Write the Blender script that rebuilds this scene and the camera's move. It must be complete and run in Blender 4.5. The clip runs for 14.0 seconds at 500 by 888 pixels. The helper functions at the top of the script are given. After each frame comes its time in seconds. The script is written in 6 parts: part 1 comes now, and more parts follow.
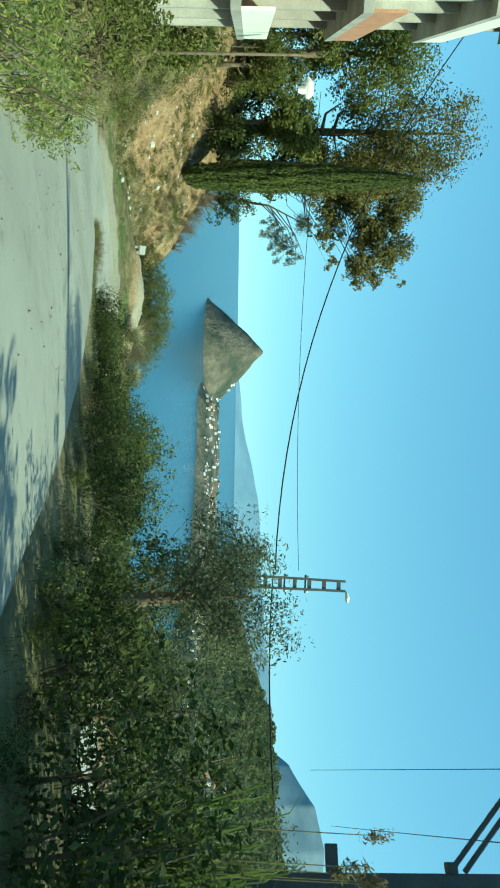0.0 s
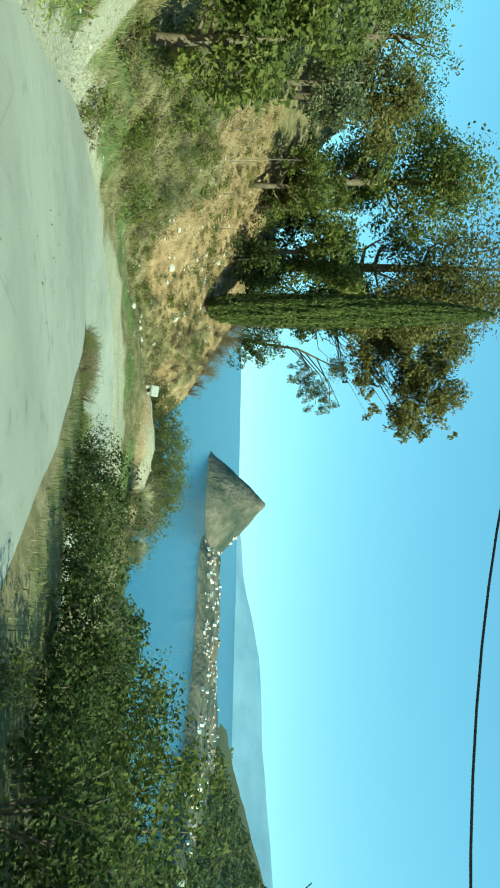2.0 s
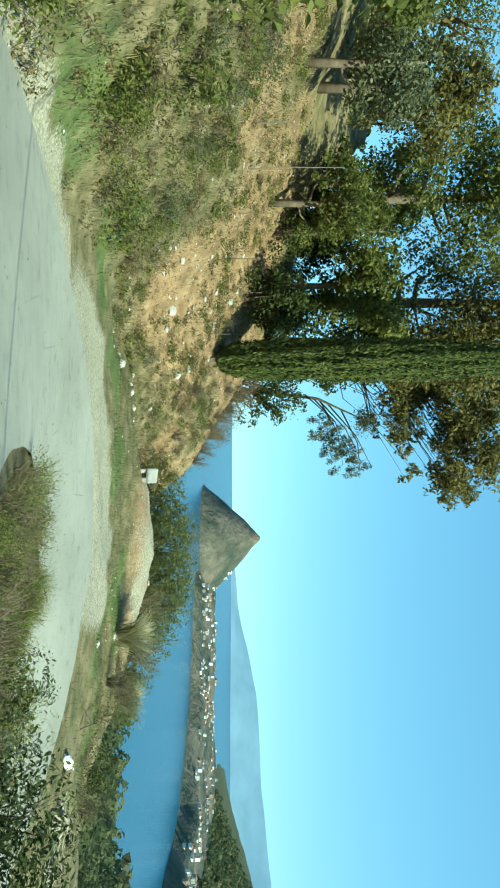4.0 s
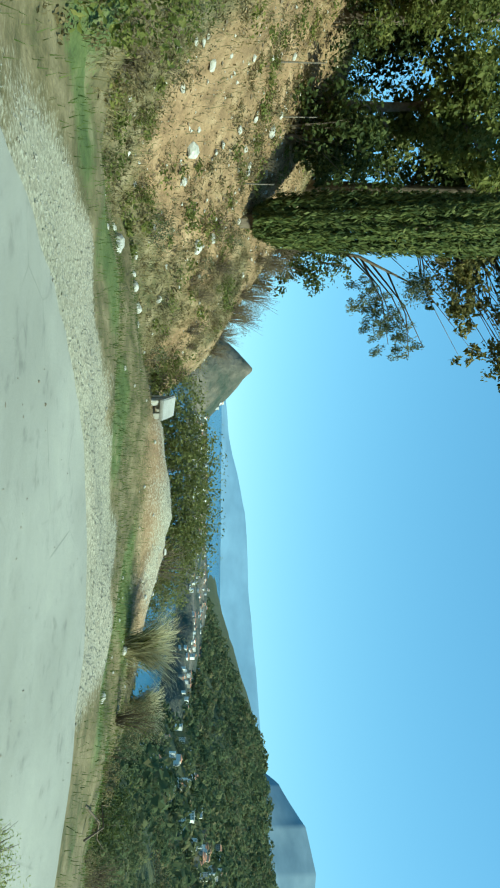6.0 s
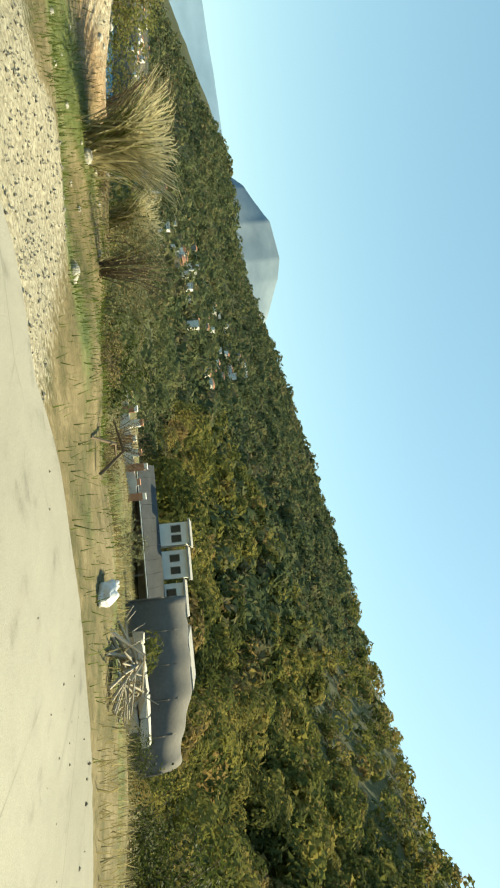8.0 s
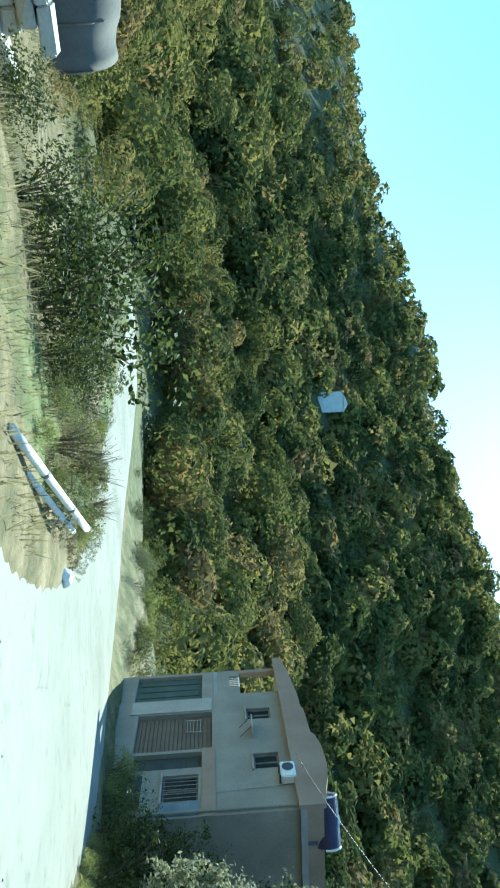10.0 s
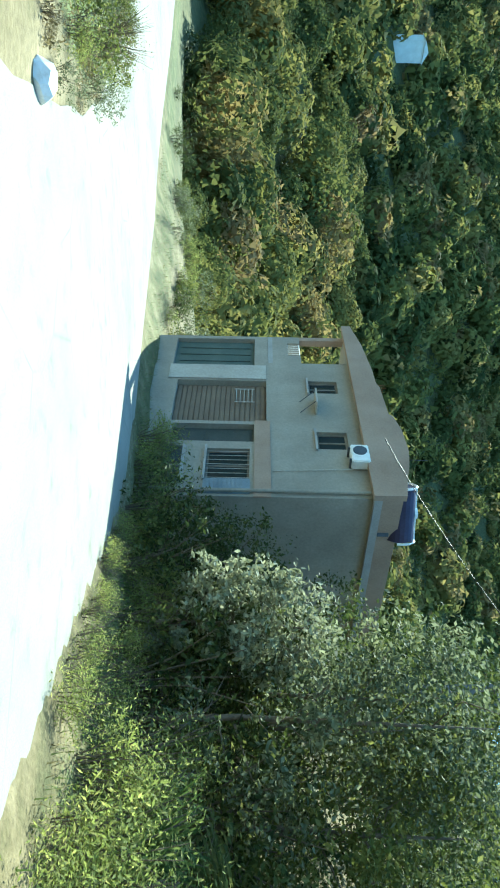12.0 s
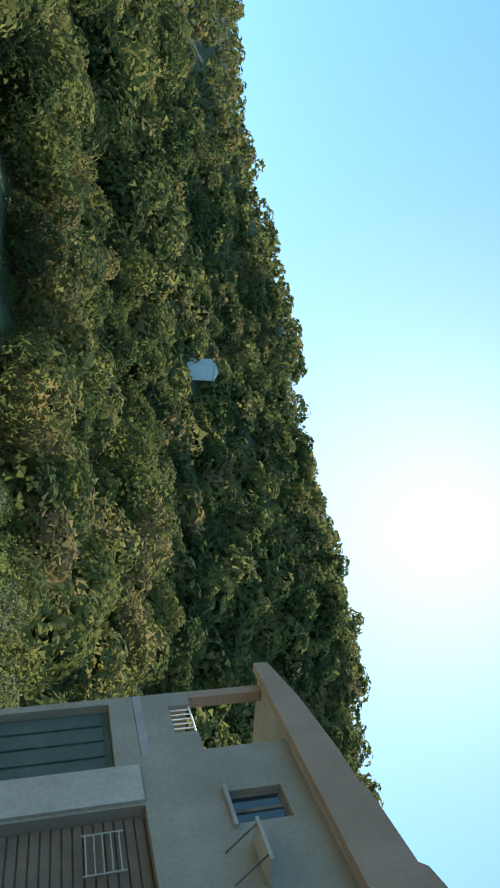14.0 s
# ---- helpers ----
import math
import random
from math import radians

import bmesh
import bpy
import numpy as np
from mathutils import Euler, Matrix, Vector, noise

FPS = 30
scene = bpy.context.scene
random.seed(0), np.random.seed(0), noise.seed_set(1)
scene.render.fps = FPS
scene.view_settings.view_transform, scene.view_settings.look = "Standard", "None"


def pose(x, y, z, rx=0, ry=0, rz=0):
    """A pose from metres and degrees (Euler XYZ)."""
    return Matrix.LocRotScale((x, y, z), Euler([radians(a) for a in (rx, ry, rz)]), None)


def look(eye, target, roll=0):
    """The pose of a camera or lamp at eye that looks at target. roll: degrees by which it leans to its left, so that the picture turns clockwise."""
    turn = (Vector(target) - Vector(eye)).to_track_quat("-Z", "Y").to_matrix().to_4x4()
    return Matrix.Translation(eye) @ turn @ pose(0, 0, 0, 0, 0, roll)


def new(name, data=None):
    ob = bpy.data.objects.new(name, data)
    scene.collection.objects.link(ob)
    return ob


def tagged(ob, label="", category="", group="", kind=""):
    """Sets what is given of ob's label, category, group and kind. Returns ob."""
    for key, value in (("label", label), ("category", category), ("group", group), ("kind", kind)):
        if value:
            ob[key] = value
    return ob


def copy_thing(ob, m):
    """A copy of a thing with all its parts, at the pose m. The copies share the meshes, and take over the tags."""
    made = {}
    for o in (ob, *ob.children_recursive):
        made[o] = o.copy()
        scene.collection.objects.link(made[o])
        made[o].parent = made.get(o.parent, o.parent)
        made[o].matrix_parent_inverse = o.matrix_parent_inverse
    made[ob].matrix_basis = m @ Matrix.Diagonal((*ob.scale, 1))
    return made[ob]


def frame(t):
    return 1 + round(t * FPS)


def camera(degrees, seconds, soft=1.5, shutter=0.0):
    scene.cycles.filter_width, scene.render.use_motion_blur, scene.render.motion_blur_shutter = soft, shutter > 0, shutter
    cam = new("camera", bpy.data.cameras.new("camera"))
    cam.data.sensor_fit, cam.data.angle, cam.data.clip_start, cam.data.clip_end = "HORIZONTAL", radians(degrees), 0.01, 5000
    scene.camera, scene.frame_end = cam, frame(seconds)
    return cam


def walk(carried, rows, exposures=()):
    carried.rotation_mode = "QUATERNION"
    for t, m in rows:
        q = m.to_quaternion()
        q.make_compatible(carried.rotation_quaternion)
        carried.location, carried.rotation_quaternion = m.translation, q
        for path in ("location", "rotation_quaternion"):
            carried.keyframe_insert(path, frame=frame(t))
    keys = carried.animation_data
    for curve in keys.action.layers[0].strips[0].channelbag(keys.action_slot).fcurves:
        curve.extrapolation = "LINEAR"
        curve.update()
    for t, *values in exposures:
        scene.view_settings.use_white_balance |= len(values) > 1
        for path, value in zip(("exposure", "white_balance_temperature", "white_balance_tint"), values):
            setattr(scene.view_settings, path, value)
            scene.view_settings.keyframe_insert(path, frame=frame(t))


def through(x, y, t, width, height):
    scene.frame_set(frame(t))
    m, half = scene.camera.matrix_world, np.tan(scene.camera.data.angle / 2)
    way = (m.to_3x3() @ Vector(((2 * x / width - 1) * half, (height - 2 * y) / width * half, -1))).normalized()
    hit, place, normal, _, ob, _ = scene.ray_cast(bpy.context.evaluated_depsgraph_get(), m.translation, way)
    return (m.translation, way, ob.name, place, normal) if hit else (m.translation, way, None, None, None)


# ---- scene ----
PATH = [
    (0, (0.0, 0.0, 0.0), (-0.001, 2.0, 0.018), 90.8),
    (0.5, (-0.283, 3.482, -0.678), (-0.402, 5.478, -0.705), 89.9),
    (1, (-0.828, 6.776, -1.33), (-1.076, 8.76, -1.364), 91.2),
    (1.5, (-1.634, 9.943, -1.867), (-2.026, 11.905, -1.856), 90.8),
    (2, (-2.798, 13.119, -2.469), (-3.255, 15.066, -2.461), 91.1),
    (4.5, (-9.885, 25.164, -4.828), (-10.436, 27.087, -4.793), 89.8),
    (5, (-11.243, 27.46, -5.362), (-11.731, 29.4, -5.334), 89.5),
    (5.5, (-12.932, 29.394, -5.866), (-13.219, 31.373, -5.836), 90.2),
    (6, (-14.08, 31.6, -6.421), (-14.114, 33.599, -6.359), 90.4),
    (6.5, (-14.362, 34.215, -6.788), (-14.127, 36.201, -6.784), 88.5),
    (7, (-14.368, 36.439, -7.193), (-13.823, 38.363, -7.229), 86.2),
    (7.5, (-13.951, 38.277, -7.461), (-12.934, 39.998, -7.421), 85.3),
    (8, (-13.125, 39.947, -7.756), (-11.644, 41.288, -7.664), 84.3),
    (8.2, (-12.756, 40.397, -7.837), (-11.141, 41.569, -7.711), 83.6),
    (8.7, (-11.505, 41.42, -7.95), (-9.653, 42.166, -7.829), 84.6),
    (9.2, (-9.832, 42.181, -7.991), (-7.854, 42.454, -7.874), 85.7),
    (9.7, (-8.082, 42.518, -8.036), (-6.097, 42.302, -7.923), 86.7),
    (10.1, (-6.86, 42.373, -8.127), (-4.955, 41.774, -8.017), 87.6),
    (10.3, (-6.369, 42.134, -8.204), (-4.532, 41.35, -8.095), 88.0),
    (10.4, (-6.147, 41.996, -8.249), (-4.335, 41.155, -8.144), 88.0),
    (10.5, (-5.925, 41.859, -8.295), (-4.217, 40.827, -8.16), 88.0),
    (10.6, (-5.702, 41.663, -8.34), (-4.053, 40.54, -8.206), 88.3),
    (10.8, (-5.258, 41.27, -8.43), (-3.729, 39.984, -8.33), 88.9),
    (11, (-4.814, 40.878, -8.521), (-3.394, 39.473, -8.416), 89.5),
    (11.2, (-4.334, 40.405, -8.6), (-2.945, 38.971, -8.494), 90.1),
    (11.5, (-3.616, 39.697, -8.718), (-2.173, 38.312, -8.707), 91.0),
    (12, (-2.112, 38.552, -9.043), (-0.607, 37.234, -9.049), 91.2),
    (12.5, (-0.127, 37.249, -9.265), (1.456, 36.033, -9.155), 91.4),
    (13, (1.784, 36.173, -9.481), (3.48, 35.126, -9.314), 92.1),
    (13.5, (4.262, 35.104, -9.672), (6.065, 34.343, -9.259), 91.8),
    (14, (6.426, 34.585, -9.972), (8.275, 34.062, -9.415), 90.7),
]
EXPOSURES = [(0, 0.78, 6300, -36), (0.5, 0.92, 6250, -36), (2.2, 0.95, 6450, -40), (4.5, 0.95, 6100, -27), (5.5, 0.78, 5850, -27), (6.5, 0.75, 5850, -27), (7.5, 1.02, 8000, -13), (8.2, 1.1, 9200, -8), (10.4, 1.45, 5100, -19), (11, 1.42, 5600, -17), (11.5, 1.55, 5600, -20), (12.5, 2.0, 5600, -16), (13, 1.7, 5700, -9), (13.5, 1.45, 5600, -10), (14, 1.0, 6000, -9)]
cam = camera(41.6, 14.0, soft=1.9, shutter=0.06)
walk(cam, [(t, look(eye, target, roll)) for t, eye, target, roll in PATH], EXPOSURES)

# ---- sky and sun ----
SUN_AZ, SUN_EL = radians(114), radians(37)
world = bpy.data.worlds.new("world")
scene.world = world
world.use_nodes = True
nt = world.node_tree
sky = nt.nodes.new("ShaderNodeTexSky")
sky.sky_type, sky.sun_disc = "NISHITA", False
sky.sun_elevation, sky.sun_rotation = SUN_EL, SUN_AZ
sky.air_density, sky.dust_density, sky.ozone_density = 1.0, 0.35, 4.0
nt.nodes["Background"].inputs["Strength"].default_value = 0.245
way = nt.nodes.new("ShaderNodeTexCoord")
lift = nt.nodes.new("ShaderNodeVectorMath")
lift.operation = "MULTIPLY_ADD"
lift.inputs[1].default_value, lift.inputs[2].default_value = (1, 1, 0.92), (0, 0, 0.10)
unit = nt.nodes.new("ShaderNodeVectorMath")
unit.operation = "NORMALIZE"
nt.links.new(way.outputs["Generated"], lift.inputs[0])
nt.links.new(lift.outputs[0], unit.inputs[0])
nt.links.new(unit.outputs[0], sky.inputs["Vector"])
soften = nt.nodes.new("ShaderNodeGamma")
soften.inputs["Gamma"].default_value = 0.55
richer = nt.nodes.new("ShaderNodeHueSaturation")
richer.inputs["Saturation"].default_value = 1.42
nt.links.new(sky.outputs["Color"], soften.inputs["Color"])
nt.links.new(soften.outputs["Color"], richer.inputs["Color"])
bluer = nt.nodes.new("ShaderNodeMix")
bluer.data_type, bluer.blend_type = "RGBA", "MULTIPLY"
bluer.inputs[0].default_value = 1.0
bluer.inputs[7].default_value = (0.95, 0.99, 1.05, 1)
nt.links.new(richer.outputs["Color"], bluer.inputs[6])
nt.links.new(bluer.outputs[2], nt.nodes["Background"].inputs["Color"])
lamp = bpy.data.lights.new("sun", "SUN")
lamp.energy, lamp.angle, lamp.color = 4.6, radians(0.6), (1.0, 0.93, 0.82)
sun = new("sun", lamp)
sun.matrix_world = look((0, 0, 0), (-math.sin(SUN_AZ) * math.cos(SUN_EL), -math.cos(SUN_AZ) * math.cos(SUN_EL), -math.sin(SUN_EL)))


# ---- materials ----
def material(name, rough=0.9):
    m = bpy.data.materials.new(name)
    m.use_nodes = True
    b = m.node_tree.nodes["Principled BSDF"]
    b.inputs["Roughness"].default_value = rough
    b.inputs["Specular IOR Level"].default_value = 0.25
    return m, m.node_tree, b


def noise_node(t, scale, detail=4.0, coord="Object", rough=0.6):
    c = t.nodes.new("ShaderNodeTexCoord")
    n = t.nodes.new("ShaderNodeTexNoise")
    n.inputs["Scale"].default_value, n.inputs["Detail"].default_value = scale, detail
    n.inputs["Roughness"].default_value = rough
    t.links.new(c.outputs[coord], n.inputs["Vector"])
    return n.outputs["Fac"]


def ramp(t, fac, stops):
    r = t.nodes.new("ShaderNodeValToRGB")
    e = r.color_ramp.elements
    e[0].position, e[0].color = stops[0][0], (*stops[0][1], 1)
    e[1].position, e[1].color = stops[-1][0], (*stops[-1][1], 1)
    for p, c in stops[1:-1]:
        k = e.new(p)
        k.color = (*c, 1)
    t.links.new(fac, r.inputs["Fac"])
    return r.outputs["Color"]


def mix(t, fac, a, b, mode="MIX"):
    n = t.nodes.new("ShaderNodeMix")
    n.data_type, n.blend_type = "RGBA", mode
    for key, v in ((0, fac), (6, a), (7, b)):
        if isinstance(v, bpy.types.NodeSocket):
            t.links.new(v, n.inputs[key])
        else:
            n.inputs[key].default_value = v if key == 0 else (*v, 1)
    return n.outputs[2]


def bump(t, b, height, strength=0.4, distance=0.05):
    n = t.nodes.new("ShaderNodeBump")
    n.inputs["Strength"].default_value, n.inputs["Distance"].default_value = strength, distance
    t.links.new(height, n.inputs["Height"])
    t.links.new(n.outputs["Normal"], b.inputs["Normal"])


def simple(name, stops, scale=3.0, rough=0.9, bumps=0.2, dist=0.02, fine=None):
    """Two scales of mottling between the given colours, with relief."""
    m, t, b = material(name, rough)
    n = noise_node(t, scale)
    col = ramp(t, n, stops)
    f = noise_node(t, fine or scale * 9)
    col = mix(t, 0.35, col, ramp(t, f, [(0.3, (0.35, 0.35, 0.35)), (0.7, (0.65, 0.65, 0.65))]), "OVERLAY")
    t.links.new(col, b.inputs["Base Color"])
    if bumps:
        bump(t, b, f, bumps, dist)
    return m


def leaf_material(name, stops, through=0.5, patches=0.0):
    """Leaves: each one a little different, letting some light through."""
    m, t, b = material(name, 0.7)
    g = t.nodes.new("ShaderNodeNewGeometry")
    col = ramp(t, g.outputs["Random Per Island"], stops)
    big = noise_node(t, 0.35, 2.0, "Object")
    col = mix(t, 0.5, col, ramp(t, big, [(0.35, (0.3, 0.33, 0.3)), (0.65, (0.7, 0.66, 0.55))]), "OVERLAY")
    if patches:
        wide = ramp(t, noise_node(t, patches, 3.0), [(0.46, (0, 0, 0)), (0.6, (1, 1, 1))])
        col = mix(t, wide, col, mix(t, 0.5, col, (0.20, 0.165, 0.06)))
    t.links.new(col, b.inputs["Base Color"])
    tr = t.nodes.new("ShaderNodeBsdfTranslucent")
    t.links.new(col, tr.inputs["Color"])
    ms = t.nodes.new("ShaderNodeMixShader")
    ms.inputs[0].default_value = through
    t.links.new(b.outputs[0], ms.inputs[1])
    t.links.new(tr.outputs[0], ms.inputs[2])
    t.links.new(ms.outputs[0], t.nodes["Material Output"].inputs["Surface"])
    return m



LEAF_DARK = leaf_material("leaf_dark_green", [(0.0, (0.03, 0.044, 0.012)), (0.6, (0.066, 0.085, 0.024)), (1.0, (0.13, 0.142, 0.046))], 0.42)
LEAF_MID = leaf_material("leaf_mid_green", [(0.0, (0.08, 0.10, 0.024)), (0.6, (0.155, 0.17, 0.046)), (1.0, (0.25, 0.245, 0.085))])
LEAF_OLIVE = leaf_material("leaf_olive_grey", [(0.0, (0.07, 0.085, 0.04)), (0.5, (0.14, 0.155, 0.085)), (1.0, (0.27, 0.28, 0.18))])
LEAF_YELLOW = leaf_material("leaf_yellow_green", [(0.0, (0.15, 0.18, 0.05)), (0.6, (0.28, 0.31, 0.095)), (1.0, (0.43, 0.40, 0.15))], 0.58)
LEAF_BELT = leaf_material("leaf_soft_green", [(0.0, (0.10, 0.115, 0.035)), (0.6, (0.17, 0.18, 0.06)), (1.0, (0.26, 0.255, 0.10))], 0.55)
LEAF_DRY = leaf_material("leaf_dry_brown", [(0.0, (0.10, 0.085, 0.04)), (0.5, (0.20, 0.16, 0.085)), (1.0, (0.32, 0.26, 0.15))])
LEAF_PINE = leaf_material("leaf_brown_green", [(0.0, (0.08, 0.08, 0.026)), (0.5, (0.17, 0.155, 0.052)), (1.0, (0.28, 0.23, 0.09))])
LEAF_PALE = leaf_material("leaf_pale_glossy", [(0.0, (0.14, 0.15, 0.09)), (0.5, (0.28, 0.29, 0.19)), (1.0, (0.38, 0.38, 0.27))], 0.4)
LEAF_CYPRESS = leaf_material("leaf_cypress", [(0.0, (0.035, 0.055, 0.014)), (0.6, (0.085, 0.105, 0.028)), (1.0, (0.15, 0.16, 0.05))], 0.25)


def forest_material(name, tones, through):
    """Scrub woodland: every crown has its own green, olive or brown."""
    m = leaf_material(name, [(0.0, tones[1]), (1.0, tones[3])], through)
    t = m.node_tree
    c = t.nodes.new("ShaderNodeTexCoord")
    v = t.nodes.new("ShaderNodeTexVoronoi")
    v.inputs["Scale"].default_value = 0.125
    t.links.new(c.outputs["Object"], v.inputs["Vector"])
    s = t.nodes.new("ShaderNodeSeparateColor")
    t.links.new(v.outputs["Color"], s.inputs["Color"])
    tone = ramp(t, s.outputs["Red"], list(zip((0.0, 0.3, 0.55, 0.8, 1.0), tones)))
    b = t.nodes["Principled BSDF"]
    b.inputs["Roughness"].default_value, b.inputs["Specular IOR Level"].default_value = 0.95, 0.05
    leafy = b.inputs["Base Color"].links[0].from_socket
    col = mix(t, 0.88, leafy, tone)
    t.links.new(col, b.inputs["Base Color"])
    t.links.new(col, t.nodes["Translucent BSDF"].inputs["Color"])
    return m


LEAF_FOREST = forest_material("leaf_forest", ((0.055, 0.07, 0.026), (0.10, 0.115, 0.038), (0.18, 0.175, 0.052), (0.27, 0.23, 0.075), (0.26, 0.18, 0.085)), 0.45)
LEAF_FAR = forest_material("leaf_far_forest", ((0.06, 0.085, 0.046), (0.09, 0.115, 0.058), (0.125, 0.145, 0.07), (0.165, 0.165, 0.08), (0.19, 0.16, 0.09)), 0.4)
GRASS_GREEN = leaf_material("grass_green", [(0.0, (0.065, 0.10, 0.025)), (1.0, (0.16, 0.19, 0.06))])
PAMPAS = leaf_material("pampas_blade", [(0.0, (0.32, 0.29, 0.18)), (1.0, (0.58, 0.52, 0.36))])
GRASS_DRY = leaf_material("grass_dry", [(0.0, (0.16, 0.14, 0.07)), (1.0, (0.38, 0.33, 0.20))])
BARK = simple("bark", [(0.3, (0.10, 0.075, 0.05)), (0.7, (0.19, 0.15, 0.11))], 4, 0.95, 0.6, 0.03, 30)
PLASTER = simple("grey_plaster", [(0.3, (0.24, 0.215, 0.175)), (0.55, (0.30, 0.27, 0.22)), (0.75, (0.36, 0.325, 0.265))], 0.7, 0.92, 0.12, 0.01, 14)
PALE = simple("pale_plaster", [(0.3, (0.34, 0.315, 0.27)), (0.7, (0.44, 0.41, 0.355))], 0.8, 0.92, 0.12, 0.01, 14)
WHITEWASH = simple("whitewash", [(0.3, (0.66, 0.63, 0.57)), (0.7, (0.80, 0.78, 0.73))], 0.6, 0.9, 0.1, 0.01, 11)
REDWALL = simple("rendered_brown_wall", [(0.3, (0.28, 0.20, 0.145)), (0.7, (0.37, 0.275, 0.205))], 0.9, 0.92, 0.2, 0.01, 20)
BRICK = simple("hollow_brick", [(0.3, (0.36, 0.17, 0.10)), (0.7, (0.48, 0.26, 0.17))], 2.5, 0.92, 0.3, 0.01, 25)
ROOFTILE = simple("roof_tile", [(0.3, (0.28, 0.13, 0.08)), (0.7, (0.42, 0.22, 0.14))], 0.5, 0.9, 0.2, 0.02, 6)
CONCRETE = simple("weathered_concrete", [(0.3, (0.27, 0.26, 0.24)), (0.7, (0.40, 0.38, 0.35))], 1.2, 0.92, 0.3, 0.01, 30)
SHEET = simple("grey_roof_sheet", [(0.3, (0.04, 0.043, 0.045)), (0.7, (0.07, 0.072, 0.072))], 0.6, 0.7, 0.2, 0.01, 9)
# Pole concrete: its backlit darkness is put into the colour.
POLE = simple("shaded_pole_concrete", [(0.3, (0.10, 0.10, 0.10)), (0.7, (0.17, 0.165, 0.16))], 1.5, 0.95, 0.3, 0.01, 30)
DEADWOOD = simple("bleached_wood", [(0.3, (0.30, 0.26, 0.20)), (0.7, (0.46, 0.41, 0.33))], 3, 0.9, 0.3, 0.01, 40)
WOOD = simple("grey_wood", [(0.3, (0.13, 0.11, 0.09)), (0.7, (0.22, 0.19, 0.15))], 3, 0.9, 0.3, 0.01, 40)
DARKWOOD = simple("dark_door_paint", [(0.3, (0.045, 0.055, 0.05)), (0.7, (0.075, 0.08, 0.07))], 2, 0.7, 0.1, 0.005, 20)
GARAGE = simple("garage_green_paint", [(0.3, (0.06, 0.085, 0.075)), (0.7, (0.09, 0.115, 0.10))], 1.5, 0.65, 0.1, 0.005, 20)
FADED = simple("faded_blue_paint", [(0.3, (0.16, 0.19, 0.22)), (0.7, (0.24, 0.27, 0.29))], 2, 0.75, 0.1, 0.004, 30)
BROWNDOOR = simple("brown_shutter", [(0.3, (0.13, 0.10, 0.075)), (0.7, (0.18, 0.14, 0.10))], 2, 0.7, 0.15, 0.005, 25)
STEEL = simple("painted_steel", [(0.3, (0.05, 0.06, 0.075)), (0.7, (0.09, 0.10, 0.12))], 2, 0.5, 0.1, 0.004, 30)
WHITE = simple("white_paint", [(0.25, (0.62, 0.60, 0.55)), (0.5, (0.80, 0.80, 0.77)), (0.8, (0.84, 0.84, 0.82))], 3, 0.6, 0.1, 0.004, 25)
RUST = simple("rust", [(0.3, (0.16, 0.07, 0.03)), (0.7, (0.30, 0.14, 0.06))], 8, 0.9, 0.3, 0.004, 40)
SACKING = simple("white_sacking", [(0.3, (0.70, 0.70, 0.68)), (0.7, (0.85, 0.85, 0.83))], 4, 0.7, 0.4, 0.02, 14)
PALESTONE = simple("bleached_stone", [(0.3, (0.46, 0.43, 0.37)), (0.7, (0.62, 0.58, 0.50))], 2.0, 0.95, 0.5, 0.02, 16)
TARP = simple("faded_grey_tarpaulin", [(0.3, (0.105, 0.098, 0.088)), (0.7, (0.15, 0.14, 0.125))], 0.5, 0.8, 0.15, 0.03, 5)
STONE = simple("pale_limestone", [(0.3, (0.34, 0.32, 0.28)), (0.7, (0.52, 0.49, 0.44))], 2.5, 0.95, 0.5, 0.02, 18)
TANK = simple("purple_black_plastic", [(0.3, (0.035, 0.03, 0.06)), (0.7, (0.06, 0.05, 0.09))], 2, 0.5, 0.05, 0.004, 20)
GRIT = simple("loose_grit", [(0.3, (0.20, 0.19, 0.16)), (0.7, (0.33, 0.31, 0.265))], 7, 0.95, 0.3, 0.01, 40)
CABLE, _, _b = material("cable_rubber", 0.6)
_b.inputs["Base Color"].default_value = (0.02, 0.02, 0.022, 1)
GLASS, _, _b = material("window_glass", 0.08)
_b.inputs["Base Color"].default_value = (0.02, 0.03, 0.035, 1)
_b.inputs["Specular IOR Level"].default_value = 0.6


